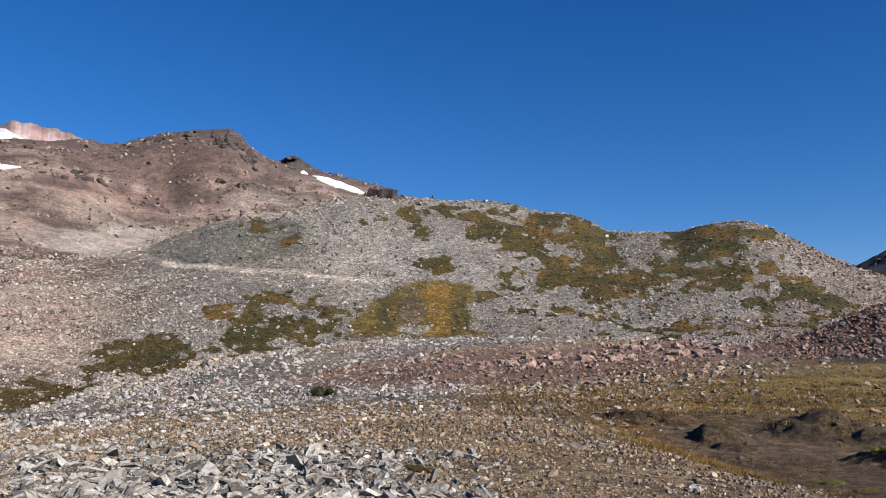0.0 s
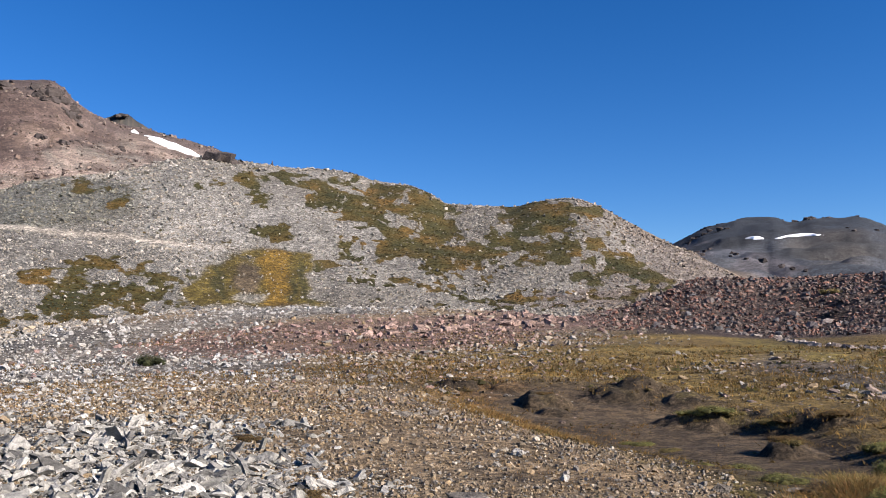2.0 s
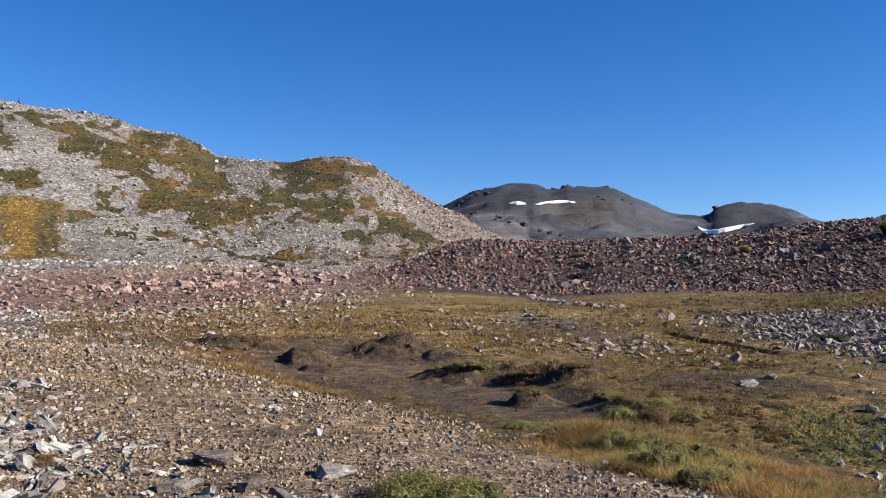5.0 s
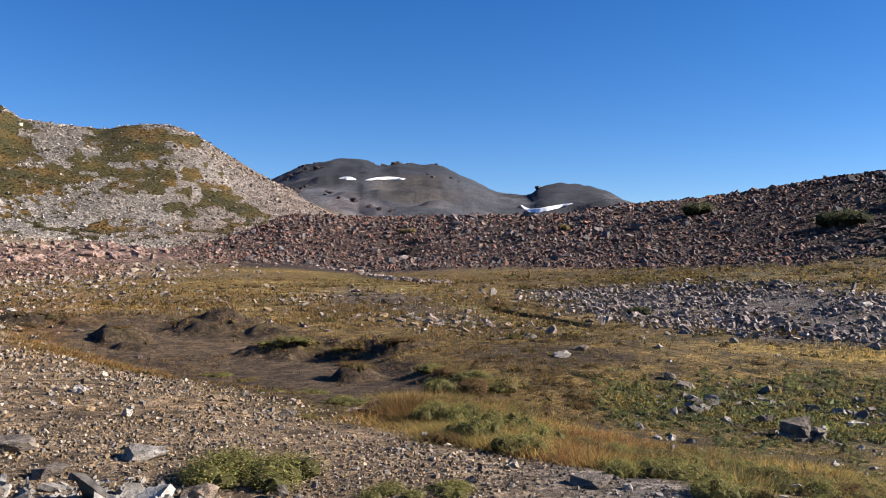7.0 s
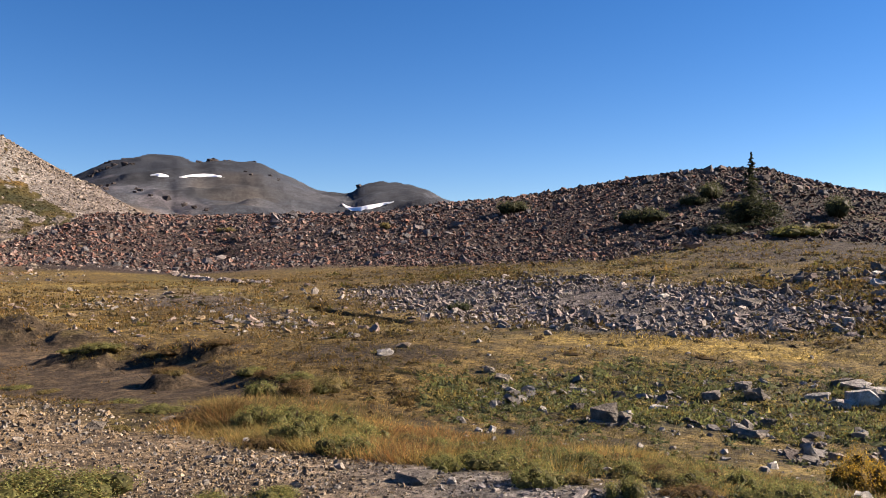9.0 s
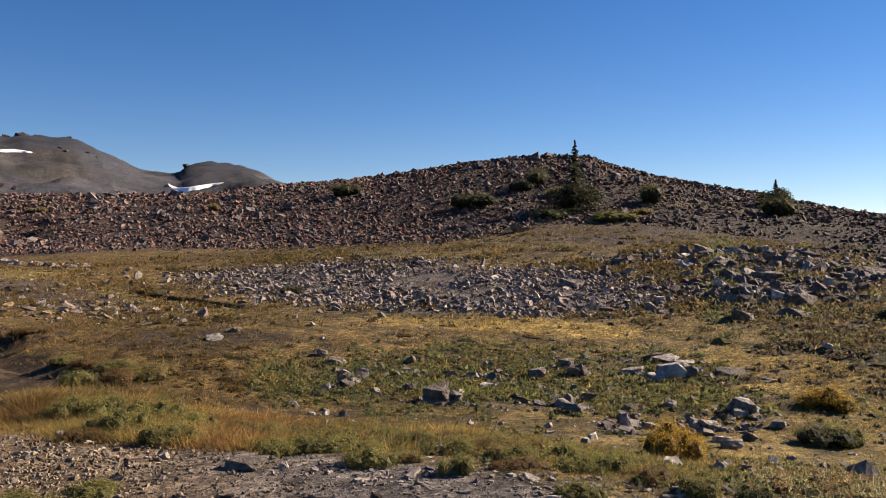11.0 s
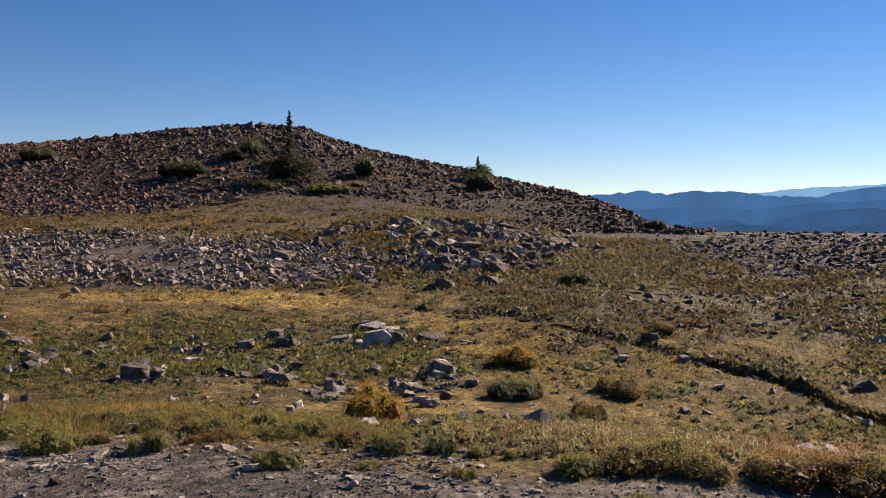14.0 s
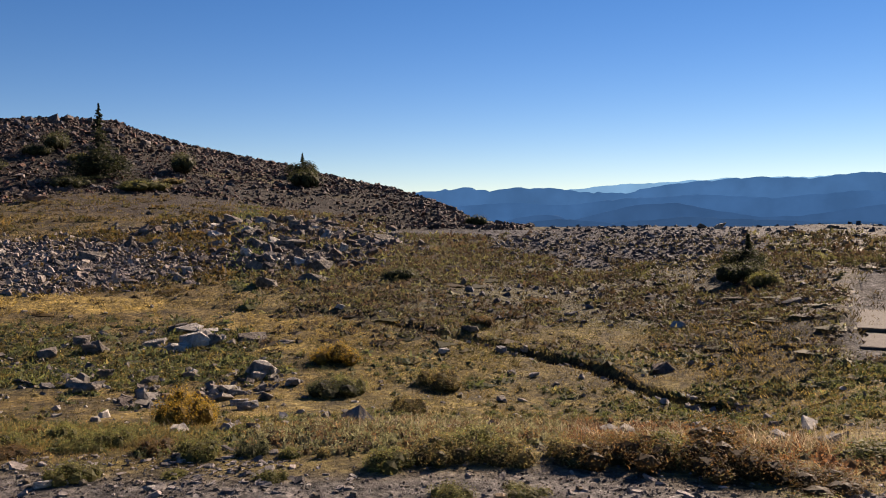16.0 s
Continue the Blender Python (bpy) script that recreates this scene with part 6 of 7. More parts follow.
# ---- grass and heath ----
def blades(name, P, tall, colours, seed, label, count=9, spread=0.10, width=0.010):
    """Tufts of grass blades joined into one piece of stuff."""
    g = np.random.default_rng(seed)
    n = P.shape[1] * count
    x, y, z = (np.repeat(P[i], count) for i in (5, 6, 2))
    tall = np.repeat(tall, count) * g.uniform(0.5, 1.15, n)
    spread = np.repeat(np.broadcast_to(spread, P.shape[1]), count)
    width = np.repeat(np.broadcast_to(width, P.shape[1]), count)
    a, q = g.random(n) * 6.28, np.sqrt(g.random(n)) * spread
    base = np.stack([x + q * np.cos(a), y + q * np.sin(a), z - 0.02], 1)
    lean = np.stack([np.cos(a), np.sin(a), np.zeros(n)], 1) * (tall * g.uniform(0.05, 1.5, n))[:, None]
    tip = base + lean + np.array([0, 0, 1.0]) * tall[:, None]
    f = g.random(n) * 6.28
    w = np.stack([np.cos(f), np.sin(f), np.zeros(n)], 1) * width[:, None]
    v = np.stack([base - w, base + w, tip], 1)
    c = np.repeat(colours, count, axis=0) * g.uniform(0.75, 1.25, (n, 1))
    me = from_arrays(name, v.reshape(-1, 3), np.arange(3 * n).reshape(-1, 3), np.repeat(c, 3, axis=0), flat=True)
    me.materials.append(LEAF_MAT)
    return tagged(new(name, me), label, "grass", kind="stuff")


def past_edge(b, r):
    return r - np.interp(b, EDGE_B, EDGE_R)


# tall dry grass along the edge of the gravel
P = place(8500, 33, 123, 5.3, 14, lambda b, r, z, u, el, x, y: (0.3 + 0.7 * smooth(84, 72, b)) * smooth(-0.1, 0.3, past_edge(b, r)) * smooth(3.4, 0.8, past_edge(b, r) - 1.6 * smooth(60, 45, b)) * np.clip(0.35 + 2.2 * fbm(x, y, 1.6, 3, 61.0), 0.03, 1), 31)
n = P.shape[1]
strong = smooth(0.06, 0.3, fbm(P[5], P[6], 1.3, 3, 62.0))[:, None]
c = blend(G, n, (0.36, 0.24, 0.09), (0.42, 0.31, 0.12), (0.27, 0.16, 0.06), (0.21, 0.18, 0.06), (0.17, 0.155, 0.055)) * (1 - strong) + blend(G, n, (0.33, 0.145, 0.055), (0.40, 0.23, 0.085), (0.20, 0.11, 0.05)) * strong
blades("dry_grass", P, G.uniform(0.03, 0.115, n) * (1 - 0.55 * smooth(52, 74, P[0])) * np.clip(0.9 + 1.6 * fbm(P[5], P[6], 0.9, 2, 67.0), 0.35, 1.5), c * np.array([1.25, 1.25, 1.15]), 32, "dry golden and russet grass at the edge of the gravel", 19, 0.17, 0.004)
# a broad golden fringe where the gravel gives way to the meadow
P = place(5600, 35, 76, 5.8, 14, lambda b, r, z, u, el, x, y: smooth(0.05, 0.4, past_edge(b, r)) * smooth(3.3, 1.6, past_edge(b, r) - 0.6 * smooth(60, 45, b)) * (0.35 + 0.65 * smooth(74, 60, b)) * np.clip(0.2 + 4.0 * fbm(x, y, 1.0, 3, 71.0), 0.02, 1), 83)
n = P.shape[1]
rust = smooth(-0.05, 0.12, fbm(P[5], P[6], 1.0, 3, 72.0))[:, None]
c = blend(G, n, (0.46, 0.33, 0.10), (0.40, 0.27, 0.08), (0.30, 0.25, 0.08), (0.24, 0.21, 0.075)) * (1 - rust) + blend(G, n, (0.34, 0.16, 0.055), (0.40, 0.25, 0.08), (0.18, 0.15, 0.06)) * rust
blades("golden_grass", P, G.uniform(0.045, 0.15, n) * (1 - 0.45 * smooth(55, 72, P[0])) * np.clip(0.9 + 2.5 * fbm(P[5], P[6], 0.8, 2, 73.0), 0.4, 1.4), c * (G.uniform(0.55, 1.15, n) * np.clip(1 + 2.2 * fbm(P[5], P[6], 0.7, 3, 74.0), 0.55, 1.3))[:, None] * np.array([1.5, 1.5, 1.45]), 84, "golden and rust coloured autumn grass", 18, 0.18, 0.004)
# grass on the hummocks of the soil hollow
def on_hummocks(b, r, z, u, el, x, y):
    w = np.zeros(b.shape)
    for hb, hr, hw, hh in HUMMOCKS:
        hx, hy = xy(np.float64(hb), np.float64(hr))
        w = np.maximum(w, (0.3 if hb < 25 else 1.0) * smooth(hw * 0.65, hw * 0.4, np.hypot(x - hx, y - hy)))
    return w


P = place(260, 9, 42, 10, 20, on_hummocks, 81)
n = P.shape[1]
blades("hummock_grass", P, G.uniform(0.05, 0.13, n), blend(G, n, (0.30, 0.19, 0.06), (0.22, 0.14, 0.05), (0.18, 0.15, 0.05), (0.36, 0.25, 0.09)), 82, "tawny grass on hummocks of dark soil", 22, 0.2, 0.005)
# pale seed stalks
P = place(1000, 84, 121, 6.4, 9.5, lambda b, r, z, u, el, x, y: smooth(0.6, 1.0, past_edge(b, r)) * smooth(2.6, 1.8, past_edge(b, r)) * np.clip(0.4 + 2 * fbm(x, y, 1.5, 2, 63.0), 0, 1), 33)
blades("seed_stalks", P, G.uniform(0.12, 0.21, P.shape[1]), blend(G, P.shape[1], (0.55, 0.45, 0.30), (0.44, 0.34, 0.19)), 34, "pale upright seed stalks of dry grass", 2, 0.10, 0.0035)
# short turf of the meadow
P = place(15000, 2, 123, 7, 46, lambda b, r, z, u, el, x, y: (past_edge(b, r) > 0.1) * (u < 6.1) * (1 - 0.97 * spot(b, el + 0.5 * fbm(x, y, 2.0, 3, 69.0), u, 25, -6.0, 14, 1.75, -8)) * (1 - smooth(-1.7, -1.2, el) * (b > 88)) * (1 - 0.85 * spot(b, el, u, 61, -2.6, 15, 1.3, -2)) * (channel(b, r) < 0.05) * np.clip(0.5 + 1.6 * fbm(x, y, 2.4, 3, 64.0), 0.05, 1), 35)
n = P.shape[1]
gold = (spot(P[0], P[4] + 0.6 * fbm(P[5], P[6], 3.0, 3, 65.0), P[3], 66, -5.3, 9, 0.7, -3) + 0.7 * spot(P[0], P[4], P[3], 86, -8.6, 9, 1.2, -12))[:, None].clip(0, 1)
heath = (smooth(82, 96, P[0]) * smooth(-8.8, -7.2, P[4]))[:, None]
c = blend(G, n, MEADOW, (0.19, 0.14, 0.05), OLIVE, (0.12, 0.10, 0.035), (0.24, 0.17, 0.06))
low = smooth(50, 36, P[0])[:, None]
c = c * (1 - low) + blend(G, n, (0.19, 0.12, 0.04), (0.14, 0.092, 0.035), (0.26, 0.16, 0.045), (0.12, 0.09, 0.035)) * low
c = c * (1 - gold) + blend(G, n, GOLD, (0.38, 0.26, 0.07)) * gold
c = c * (1 - heath) + blend(G, n, HEATH, (0.09, 0.07, 0.035), OLIVE, (0.16, 0.12, 0.06)) * heath
blades("turf", P, G.uniform(0.03, 0.085, n) * np.clip(P[1] / 14, 0.7, 1.8), c * (1.35 - 0.25 * smooth(40, 52, P[0])[:, None] + smooth(46, 62, P[0])[:, None] * np.array([0.15, 0.22, 0.35])), 36, "short brown and golden alpine turf", 7, np.clip(P[1] / 120, 0.06, 0.3), np.clip(P[1] / 1300, 0.006, 0.03))

# close golden turf either side of the stream
P = place(9500, 72, 121, 8.5, 22, lambda b, r, z, u, el, x, y: (past_edge(b, r) > 1.2) * smooth(-6.2, -7.4, el + 1.2 * fbm(x, y, 2.0, 3, 82.0)) * smooth(72, 78, b) * (channel(b, r) < 0.04) * np.clip(0.6 + 1.8 * fbm(x, y, 1.2, 3, 83.0), 0.1, 1) * (1 - (b > 117) * (r > 13)), 95)
n = P.shape[1]
olive = smooth(-0.05, 0.12, fbm(P[5], P[6], 1.5, 3, 84.0))[:, None]
c = blend(G, n, (0.33, 0.235, 0.07), (0.26, 0.185, 0.06), (0.40, 0.285, 0.085)) * (1 - olive) + blend(G, n, (0.19, 0.165, 0.055), (0.24, 0.20, 0.065), (0.15, 0.13, 0.045)) * olive
blades("golden_turf", P, G.uniform(0.018, 0.05, n) * np.clip(P[1] / 12, 0.8, 1.5), c, 96, "close golden and olive turf beside a stream", 9, np.clip(P[1] / 75, 0.10, 0.25), np.clip(P[1] / 1600, 0.005, 0.012))


def cushions(name, P, wide, tall, colours, seed, label, count=34, fine=0.15):
    """Low cushions of short leafy spikes joined into one piece of stuff."""
    g = np.random.default_rng(seed)
    m = P.shape[1]
    n = m * count
    d = g.standard_normal((n, 3))
    d[:, 2] = np.abs(d[:, 2]) + 0.15
    d /= np.linalg.norm(d, axis=1)[:, None]
    s = np.stack([np.repeat(wide, count), np.repeat(wide * g.uniform(0.6, 1.0, m), count), np.repeat(tall, count)], 1)
    p = np.stack([np.repeat(P[i], count) for i in (5, 6, 2)], 1) + d * s * g.uniform(0.25, 0.95, (n, 1))
    k = np.repeat(np.maximum(wide, tall), count)[:, None] * g.uniform(0.5, 1.3, (n, 1)) * fine
    side = np.cross(d, g.standard_normal((n, 3)))
    side /= np.linalg.norm(side, axis=1)[:, None]
    tip = p + (d + np.array([0, 0, 0.1]) + 0.7 * g.standard_normal((n, 3))) * k
    v = np.stack([p - side * k * 0.7, p + side * k * 0.7, tip], 1)
    c = np.repeat(colours, count, axis=0) * g.uniform(0.8, 1.25, (n, 1))
    v, c, f = v.reshape(-1, 3), np.repeat(c, 3, axis=0), np.arange(3 * n).reshape(-1, 3)
    # a solid core under each, darkened in colour for the shade inside
    heart = GRIT[g.integers(0, 24, m)] * np.stack([wide, wide, tall * 0.55], 1)[:, None, :] * 0.9 + np.stack([P[5], P[6], P[2]], 1)[:, None, :]
    f = np.concatenate([f, (GRIT_F[None] + 5 * np.arange(m)[:, None, None]).reshape(-1, 3) + len(v)])
    v = np.concatenate([v, heart.reshape(-1, 3)])
    c = np.concatenate([c, np.repeat(colours * 0.85, 5, axis=0)])
    me = from_arrays(name, v, f, c, flat=True)
    me.materials.append(LEAF_MAT)
    return tagged(new(name, me), label, "heath", kind="stuff")


def heathy(b, r, z, u, el, x, y):
    """How thickly low heath grows."""
    thick = 0.04 + 0.12 * smooth(36, 52, b) + 0.25 * smooth(78, 88, b) + 0.9 * spot(b, el, u, 66, -8.9, 17, 2.3, 0) + 0.9 * smooth(78, 88, b) * smooth(-8.8, -7.4, el) * smooth(-0.8, -2.2, el) + 0.3 * smooth(84, 92, b) + 0.7 * spot(b, el, u, 92, -14.5, 28, 1.3, -4) + 0.6 * spot(b, el, u, 82, -2.0, 11, 2.4)
    thick = thick + 0.55 * smooth(38, 44, b) * smooth(80, 72, b) * smooth(0.1, 0.5, past_edge(b, r)) * smooth(3.2, 1.8, past_edge(b, r))
    thick = thick + 0.9 * smooth(84, 92, b) * smooth(0.0, 0.25, past_edge(b, r)) * smooth(1.6, 0.8, past_edge(b, r))
    thick = np.clip(thick, 0, 1) * (1 - 0.9 * spot(b, el, u, 61, -2.6, 15, 1.4, -2)) * (1 - 0.95 * spot(b, el, u, 25, -6.0, 14, 1.85, -8)) * (1 - smooth(-1.7, -1.1, el) * (b > 88)) * (1 - 0.95 * spot(b, el + 0.5 * fbm(x, y, 3.0, 3, 70.0), u, 104, -2.0, 10, 1.1))
    thick = thick * (1 - 0.9 * spot(b, el, u, 64, -5.3, 13, 0.9, -2)) * (1 - 0.75 * spot(b, el + 0.8 * fbm(x, y, 3.0, 3, 68.0), u, 91, -10.4, 12, 2.4, -6))
    off_path = 1 - smooth(117.1, 117.7, b) * smooth(13.5, 14, r) * smooth(23, 22, r)
    return (past_edge(b, r) > 0.12) * (u < 6.05 + 0.6 * smooth(66, 76, b)) * (channel(b, r) < 0.05) * thick * off_path * np.clip(0.55 + 2.2 * fbm(x, y, 1.8, 3, 66.0), 0, 1)


def heath_colours(P):
    n = P.shape[1]
    c = blend(G, n, (0.11, 0.115, 0.034), (0.14, 0.145, 0.045), (0.085, 0.095, 0.03), (0.16, 0.12, 0.035), (0.20, 0.155, 0.05), (0.11, 0.12, 0.05))
    c = np.where(((P[0] > 80) & (P[4] > -9))[:, None], blend(G, n, (0.12, 0.086, 0.04), (0.09, 0.066, 0.032), (0.11, 0.105, 0.036), (0.16, 0.145, 0.055), (0.085, 0.055, 0.03)), c)
    c = np.where(((P[0] > 80) & (P[4] < -13.5))[:, None], blend(G, n, (0.22, 0.205, 0.09), (0.28, 0.26, 0.125), (0.20, 0.12, 0.05), (0.14, 0.135, 0.055), (0.12, 0.085, 0.04)), c)
    c = np.where(((P[0] > 101) & (P[4] < -13.5))[:, None], blend(G, n, (0.25, 0.12, 0.045), (0.20, 0.10, 0.045), (0.20, 0.17, 0.075), (0.12, 0.075, 0.035)), c)
    c = c * np.array([1.45, 1.5, 1.62]) * (1 - 0.25 * smooth(90, 97, P[0]) * smooth(-8, -6.5, P[4]))[:, None]
    return np.where(((P[0] < 48) | ((P[4] > -6) & (P[0] < 78)))[:, None], blend(G, n, (0.15, 0.10, 0.035), (0.12, 0.085, 0.03), (0.12, 0.105, 0.03), (0.19, 0.125, 0.04)), c)


P = place(6000, 8, 123, 5.6, 13.5, heathy, 37)
n = P.shape[1]
cushions("heath_cushions", P, G.uniform(0.05, 0.15, n) * np.clip(P[1] / 12, 0.7, 1.2), G.uniform(0.04, 0.13, n) * np.clip(P[1] / 14, 0.7, 1.2), heath_colours(P), 38, "low olive and brown heath cushions in the meadow", 40, 0.12)
P = place(15000, 8, 123, 12.5, 44, heathy, 73)
n = P.shape[1]
cushions("heath_mounds", P, powers(G, n, 0.10, 0.55, 1.6) * np.clip(P[1] / 22, 0.7, 1.4), G.uniform(0.045, 0.13, n) * np.clip(P[1] / 20, 0.8, 1.4), heath_colours(P), 74, "low brown and olive heath mounds on the slope", 20, 0.12)
# tufts of brown and golden grass among the stones of the near slope
P = place(5200, -29, 24, 9, 62, lambda b, r, z, u, el, x, y: (u < 6.3) * smooth(0.01, 0.12, fbm(x * 0.5, y * 1.6, 6.0, 4, 15.0)) * (1 - spot(b, el, u, -16, -8.5, 12, 3.2)), 75)
n = P.shape[1]
blades("slope_tufts", P, G.uniform(0.03, 0.075, n) * np.clip(P[1] / 20, 0.7, 1.8), 1.15 * blend(G, n, (0.20, 0.115, 0.045), (0.14, 0.09, 0.035), (0.27, 0.16, 0.05), (0.34, 0.19, 0.055), (0.15, 0.115, 0.04)), 76, "brown and golden grass tufts among stones", 9, np.clip(P[1] / 90, 0.08, 0.5), np.clip(P[1] / 1200, 0.007, 0.035))
# ochre grass along the edge of the soil and in patches on the slope
P = place(700, 5, 36, 10, 42, lambda b, r, z, u, el, x, y: np.clip(spot(b, el + 0.6 * fbm(x, y, 2.0, 3, 81.0), u, 14.0, -5.3, 5.5, 0.42, -11) + spot(b, el, u, 10.4, -1.9, 1.5, 0.28) + 0.8 * spot(b, el, u, 33.2, -9.9, 1.2, 0.4) + 0.6 * spot(b, el, u, 11.5, -4.0, 2.5, 0.3, -8) + 0.5 * spot(b, el, u, 17.0, -2.6, 2.0, 0.2), 0, 1), 88)
n = P.shape[1]
blades("ochre_grass", P, G.uniform(0.04, 0.12, n), blend(G, n, (0.42, 0.24, 0.07), (0.36, 0.20, 0.06), (0.46, 0.31, 0.10), (0.25, 0.17, 0.06)), 89, "ochre dry grass beside bare dark soil", 16, 0.2, 0.006)
# dark cushions over the green parts of the grey hill
P = place(9000, -28, 33, 105, 250, lambda b, r, z, u, el, x, y: (u > 7.05) * (u < 10.02) * (hill_turf(b, r, u, el, x, y) > 0.5) * (spot(b, el, u, -1.6, 3.5, 5.2, 1.9) < 0.2), 39)
n = P.shape[1]
cushions("hill_heath", P, G.uniform(0.18, 0.45, n), G.uniform(0.05, 0.13, n) * (1 - 0.5 * smooth(-6, -12, P[0])), (1 + np.array([1.3, 1.0, 0.5]) * smooth(-5, -11, P[0])[:, None]) * blend(G, n, (0.055, 0.046, 0.015), (0.075, 0.055, 0.017), (0.05, 0.044, 0.016), (0.10, 0.066, 0.02)), 40, "olive and rust heath patches on the grey hill", 5, 0.3)


# ---- crags along far crests ----
def crag(b, el, wide, tall, r, label):
    if r:
        x, y = xy(float(b), float(r))
        z = EYE + r * math.tan(radians(el))
    else:
        x, y, z, _ = foot(b, el, 330, 640) if b < 15 else foot(b, el, 400, 960)
    ob = new("crag", HEAP.choice(BLOCKS["brown"]))
    ob.data = CRAG_MESHES[HEAP.randrange(4)]
    ob.matrix_world = pose(x, y, z + tall * (0.24 if r > 800 else 0.1), HEAP.uniform(-12, 12), HEAP.uniform(-12, 12), -b + HEAP.uniform(-40, 40)) @ Matrix.Diagonal((wide * 1.7, wide * 1.3, tall * 1.7, 1))
    return tagged(ob, label, "crag", "crags on the crests")


CRAG_MESHES = [block_mesh(200 + i, (0.075, 0.06, 0.054), 12) for i in range(4)]
def crag_run(rows, count, r, slope, label):
    """Small crags strewn along a line of bearing, height angle and size."""
    k = np.array(rows, float)
    for i in range(count):
        b = HEAP.uniform(k[0, 0], k[-1, 0])
        size = np.interp(b, k[:, 0], k[:, 2]) * HEAP.uniform(0.5, 1.1)
        el = np.interp(b, k[:, 0], k[:, 1]) - (HEAP.uniform(0, slope) if slope else 0)
        crag(b, el, size, size * HEAP.uniform(0.5, 0.95), r, label)


FAR_CRAG, HILL_CRAG = "dark crag on the crest of a far hill", "dark volcanic crag on a brown hillside"
crag_run([(28.0, 6.5, 3), (30.2, 6.97, 4), (31.2, 7.02, 5), (32.1, 7.08, 5.5), (33.0, 6.9, 3)], 26, 897, 0, FAR_CRAG)
crag_run([(33.3, 6.72, 4), (34.2, 6.82, 5), (34.8, 6.92, 5.5), (35.6, 6.84, 4), (37.4, 6.78, 3.5)], 22, 897, 0, FAR_CRAG)
crag_run([(43.9, 5.12, 4), (44.15, 5.3, 7), (44.5, 5.22, 5), (45.6, 5.52, 4), (47, 5.42, 3)], 12, 938, 0, FAR_CRAG)
crag_run([(27.2, 5.4, 2), (29, 5.2, 2.4), (32, 4.6, 2.6), (34.6, 3.9, 2.2)], 14, 0, 0.45, FAR_CRAG)
crag_run([(36.2, 6.5, 2), (38, 6.2, 2.2), (40, 5.4, 2)], 6, 0, 0.3, FAR_CRAG)
crag_run([(27.0, 5.75, 3), (28.4, 6.4, 3.5), (30.0, 6.75, 4)], 12, 0, 0.2, FAR_CRAG)
crag(44.12, 5.32, 4.5, 4.5, 938, FAR_CRAG)
crag_run([(-15.8, 15.1, 2.5), (-14.6, 15.15, 4.2), (-13.9, 14.7, 4.8), (-13.2, 14.0, 3.6), (-12.6, 13.6, 2.2)], 60, 0, 0.95, HILL_CRAG)
crag_run([(-20.6, 14.0, 4), (-18.4, 14.6, 4), (-16, 15.05, 4)], 12, 0, 0.15, HILL_CRAG)
crag_run([(-24.6, 11.9, 2.6), (-23.2, 12.1, 3.2), (-22.2, 11.7, 2.2)], 16, 0, 0.6, HILL_CRAG)
crag_run([(-17.5, 12.0, 2), (-13, 11.9, 2.8), (-9.5, 11.6, 2)], 14, 0, 0.25, HILL_CRAG)
for row in [(-10.6, 13.62, 5, 2.5), (-10.1, 13.66, 4.5, 2), (-11.2, 13.3, 4, 2)]:
    crag(*row, 845, "dark crag on a small peak")
for row in [(-4.6, 10.9, 5, 4), (-3.9, 10.95, 4, 4), (-5.0, 10.6, 4, 4), (-3.3, 10.7, 3.5, 3)]:
    crag(*row, 239, "grey rock outcrop near the crest of the scree hill")

# cairn on the skyline
x, y, z, r = foot(-0.7, 11.1, 200, 242)
root = new("cairn")
for i in range(6):
    st = part("stone", BLOCKS["brown"][i % 5], BOULDER_MAT, root)
    st.matrix_local = pose(0.05 * math.sin(i * 2.1), 0.05 * math.cos(i * 1.7), 0.15 + 0.26 * i, 0, 0, i * 50) @ Matrix.Diagonal((0.9 - 0.1 * i, 0.8 - 0.09 * i, 0.34, 1))
root.matrix_world = pose(x, y, z - 0.05)
tagged(root, "dark stacked stone cairn on the crest", "cairn")

# ---- footpath with log edges at the side of the terrace ----
LOG_MAT = tinted("weathered_log", 14.0, 0.6, 1.4, 0.85, 0.6, 0.02)
PATH_MAT = tinted("path_gravel", 16.0, 0.7, 1.3, 0.95, 0.6, 0.02)


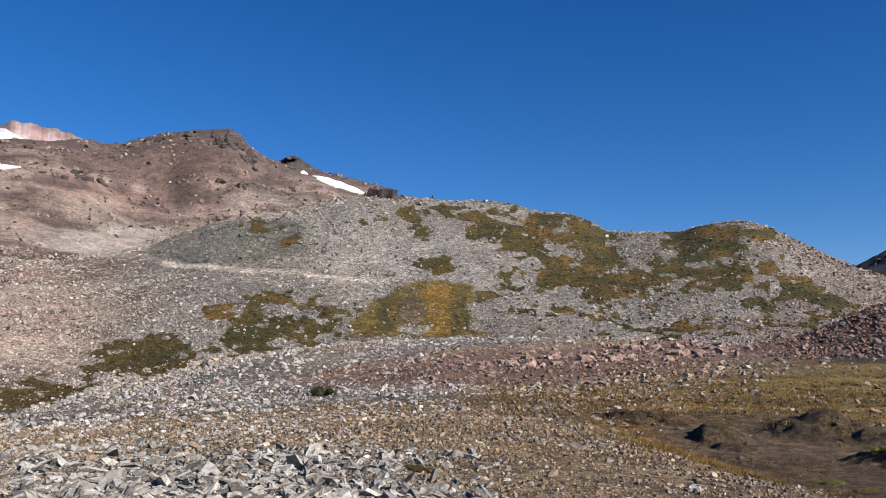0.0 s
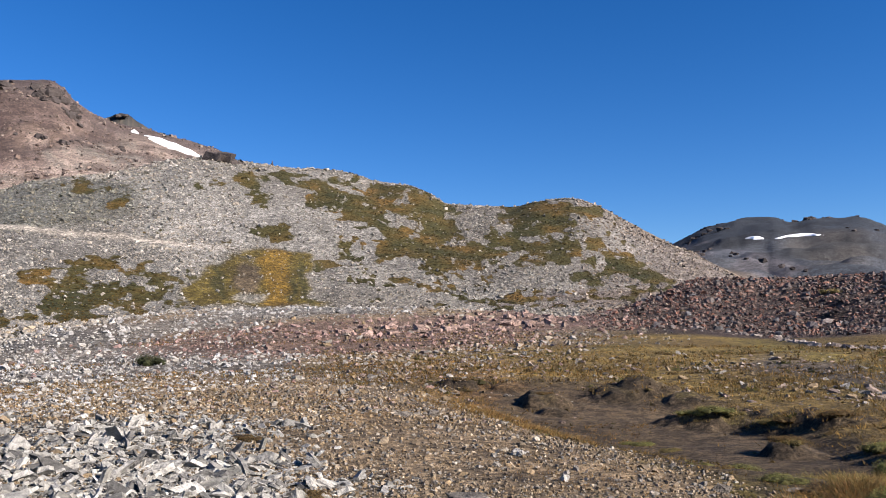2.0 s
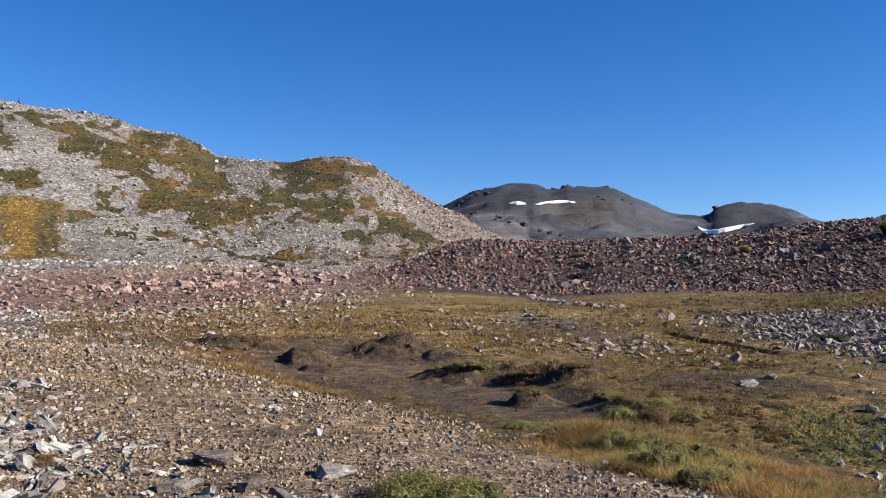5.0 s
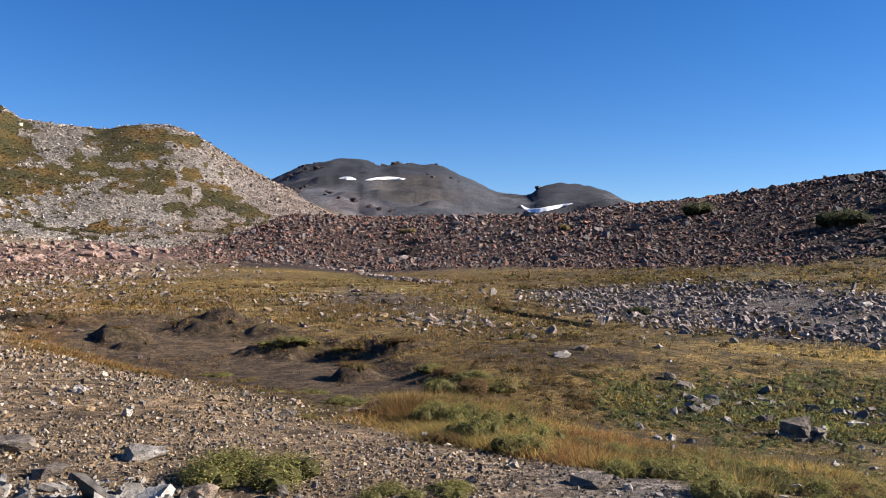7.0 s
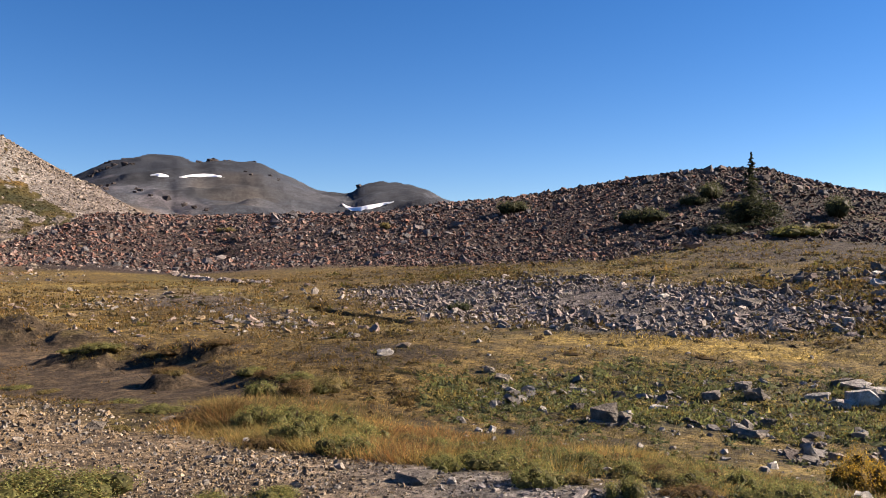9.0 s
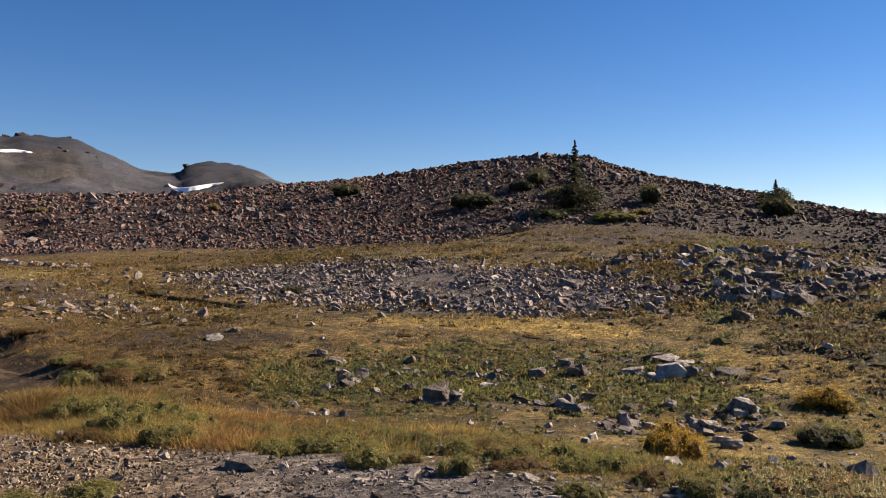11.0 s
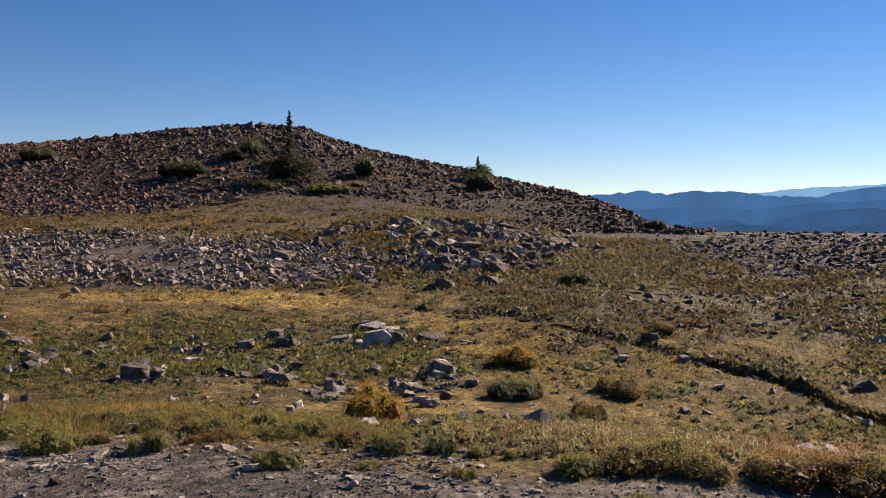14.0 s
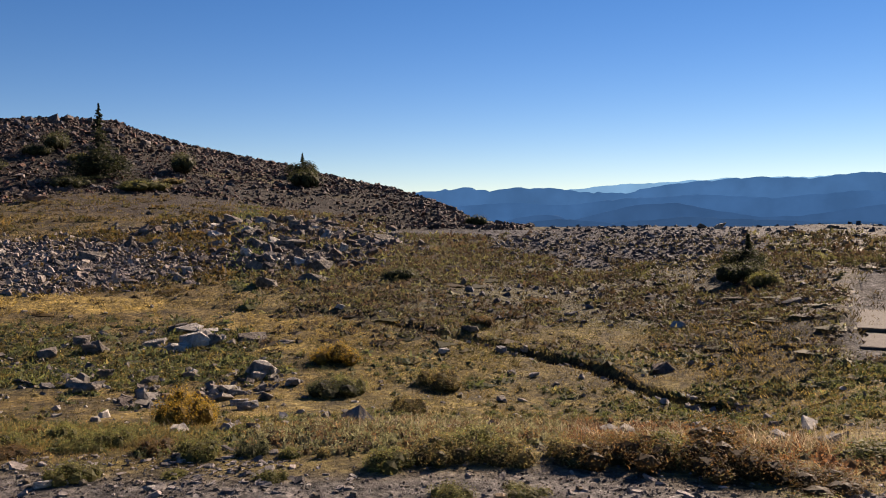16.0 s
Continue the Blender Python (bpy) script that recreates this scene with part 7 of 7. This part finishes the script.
def path_flight():
    """Two broad level treads of gravel held by logs, at the edge of the heath."""
    for b0, ra, top, deep in [(118.35, 14.33, -0.43, 1.84), (117.85, 16.16, -0.37, 3.0)]:
        xa, ya = xy(b0, ra)
        away = Vector((math.sin(radians(b0 + 3)), math.cos(radians(b0 + 3)), 0))
        across = Vector((away.y, -away.x, 0))
        d = across * 4.2
        root = new("path_step")
        bm = bmesh.new()
        bmesh.ops.create_cone(bm, cap_ends=True, segments=10, radius1=0.045, radius2=0.04, depth=d.length, matrix=Matrix.Translation(d / 2 - Vector((0, 0, 0.03))) @ d.to_track_quat("Z", "Y").to_matrix().to_4x4())
        me = bpy.data.meshes.new("log")
        bm.to_mesh(me)
        bm.free()
        at = me.color_attributes.new("cover", "FLOAT_COLOR", "POINT")
        for k in range(len(me.vertices)):
            at.data[k].color = (0.05, 0.04, 0.033, 1)
        part("log", me, LOG_MAT, root, "weathered round log")
        rows, cols = 9, 13
        v = []
        for i in range(rows):
            for j in range(cols):
                s, t = i / (rows - 1), j / (cols - 1)
                q = away * (0.05 + deep * s) + d * t
                ragged = 0.12 * noise.noise(Vector((q.x * 2, q.y * 2, 5))) if j == 0 else 0.0
                q = q + across * ragged
                v.append((q.x, q.y, 0.012 * noise.noise(q * 3) + 0.004))
        f = np.array([(i * cols + j, i * cols + j + 1, (i + 1) * cols + j + 1, (i + 1) * cols + j) for i in range(rows - 1) for j in range(cols - 1)])
        low = np.array(v) - np.array([0, 0, 0.07])
        both = np.concatenate([f, f[:, ::-1] + len(v)])
        ring = [j for j in range(cols)] + [i * cols + cols - 1 for i in range(1, rows)] + [(rows - 1) * cols + j for j in range(cols - 2, -1, -1)] + [i * cols for i in range(rows - 2, 0, -1)]
        sides = np.array([(ring[k], ring[k] + len(v), ring[(k + 1) % len(ring)] + len(v), ring[(k + 1) % len(ring)]) for k in range(len(ring))])
        part("tread", from_arrays("tread", np.concatenate([np.array(v), low]), np.concatenate([both, sides]), np.full((2 * len(v), 3), (0.125, 0.115, 0.102)), flat=True), PATH_MAT, root, "bare grey-brown gravel tread")
        root.matrix_world = pose(float(xa), float(ya), top)
        tagged(root, "gravel path step held by a weathered log", "step", "steps of the footpath")


path_flight()
for i in range(13):
    b = 113.6 + i * 0.75
    boulder(b, -1.15 - 0.13 * i + HEAP.uniform(-0.05, 0.05), HEAP.uniform(0.4, 0.75), HEAP.uniform(0.2, 0.35), "tan" if i % 3 else "grey", "edging stone beside the footpath", 20, 41, group="edging stones of the footpath")


# ---- stream ----
def water_material():
    m, nt, p = material("stream_water")
    p.inputs["Base Color"].default_value = (0.02, 0.02, 0.016, 1)
    p.inputs["Roughness"].default_value = 0.06
    n = node(nt, "ShaderNodeTexNoise", Scale=14.0, Detail=4.0)
    b = node(nt, "ShaderNodeBump", Strength=0.5, Distance=0.03)
    nt.links.new(n.outputs[0], b.inputs["Height"])
    nt.links.new(b.outputs[0], p.inputs["Normal"])
    return m


def stream():
    b = np.linspace(94, 112, 150)
    r0 = np.interp(b, STREAM_B, STREAM_R)
    rows = []
    for k, bb in enumerate(b):
        r = np.linspace(r0[k] - 1.5, r0[k] + 1.5, 151)
        z, _, _ = height(np.full(151, bb), r)
        i = int(np.argmin(z + 0.02 * np.abs(r - r0[k])))
        rows.append((bb, r[i], z[i]))
    rows = np.array(rows)
    w = 0.16
    near = np.stack([*xy(rows[:, 0], rows[:, 1] - w), rows[:, 2] + 0.05], -1)
    far = np.stack([*xy(rows[:, 0], rows[:, 1] + w), rows[:, 2] + 0.05], -1)
    v = np.stack([near, far], 1).reshape(-1, 3)
    f = np.array([(2 * i, 2 * i + 2, 2 * i + 3, 2 * i + 1) for i in range(len(b) - 1)])
    tagged(part("water", from_arrays("water", v, f), water_material()), "dark shallow stream water between turf banks", "water", kind="structure")
    g = np.random.default_rng(71)
    n = 320
    i = g.integers(0, len(b), n)
    bb, rr = rows[i, 0] + g.normal(0, 0.15, n), rows[i, 1] + g.normal(0, 0.14, n)
    z, u, el = height(bb, rr)
    x, y = xy(bb, rr)
    strew("stream_stones", np.stack([bb, rr, z, u, el, x, y]), powers(g, n, 0.05, 0.24, 1.3), 0.6, blend(g, n, GREY, (0.16, 0.15, 0.15), PALE), 0.4, 72, "wet grey stones in a stream bed")


stream()
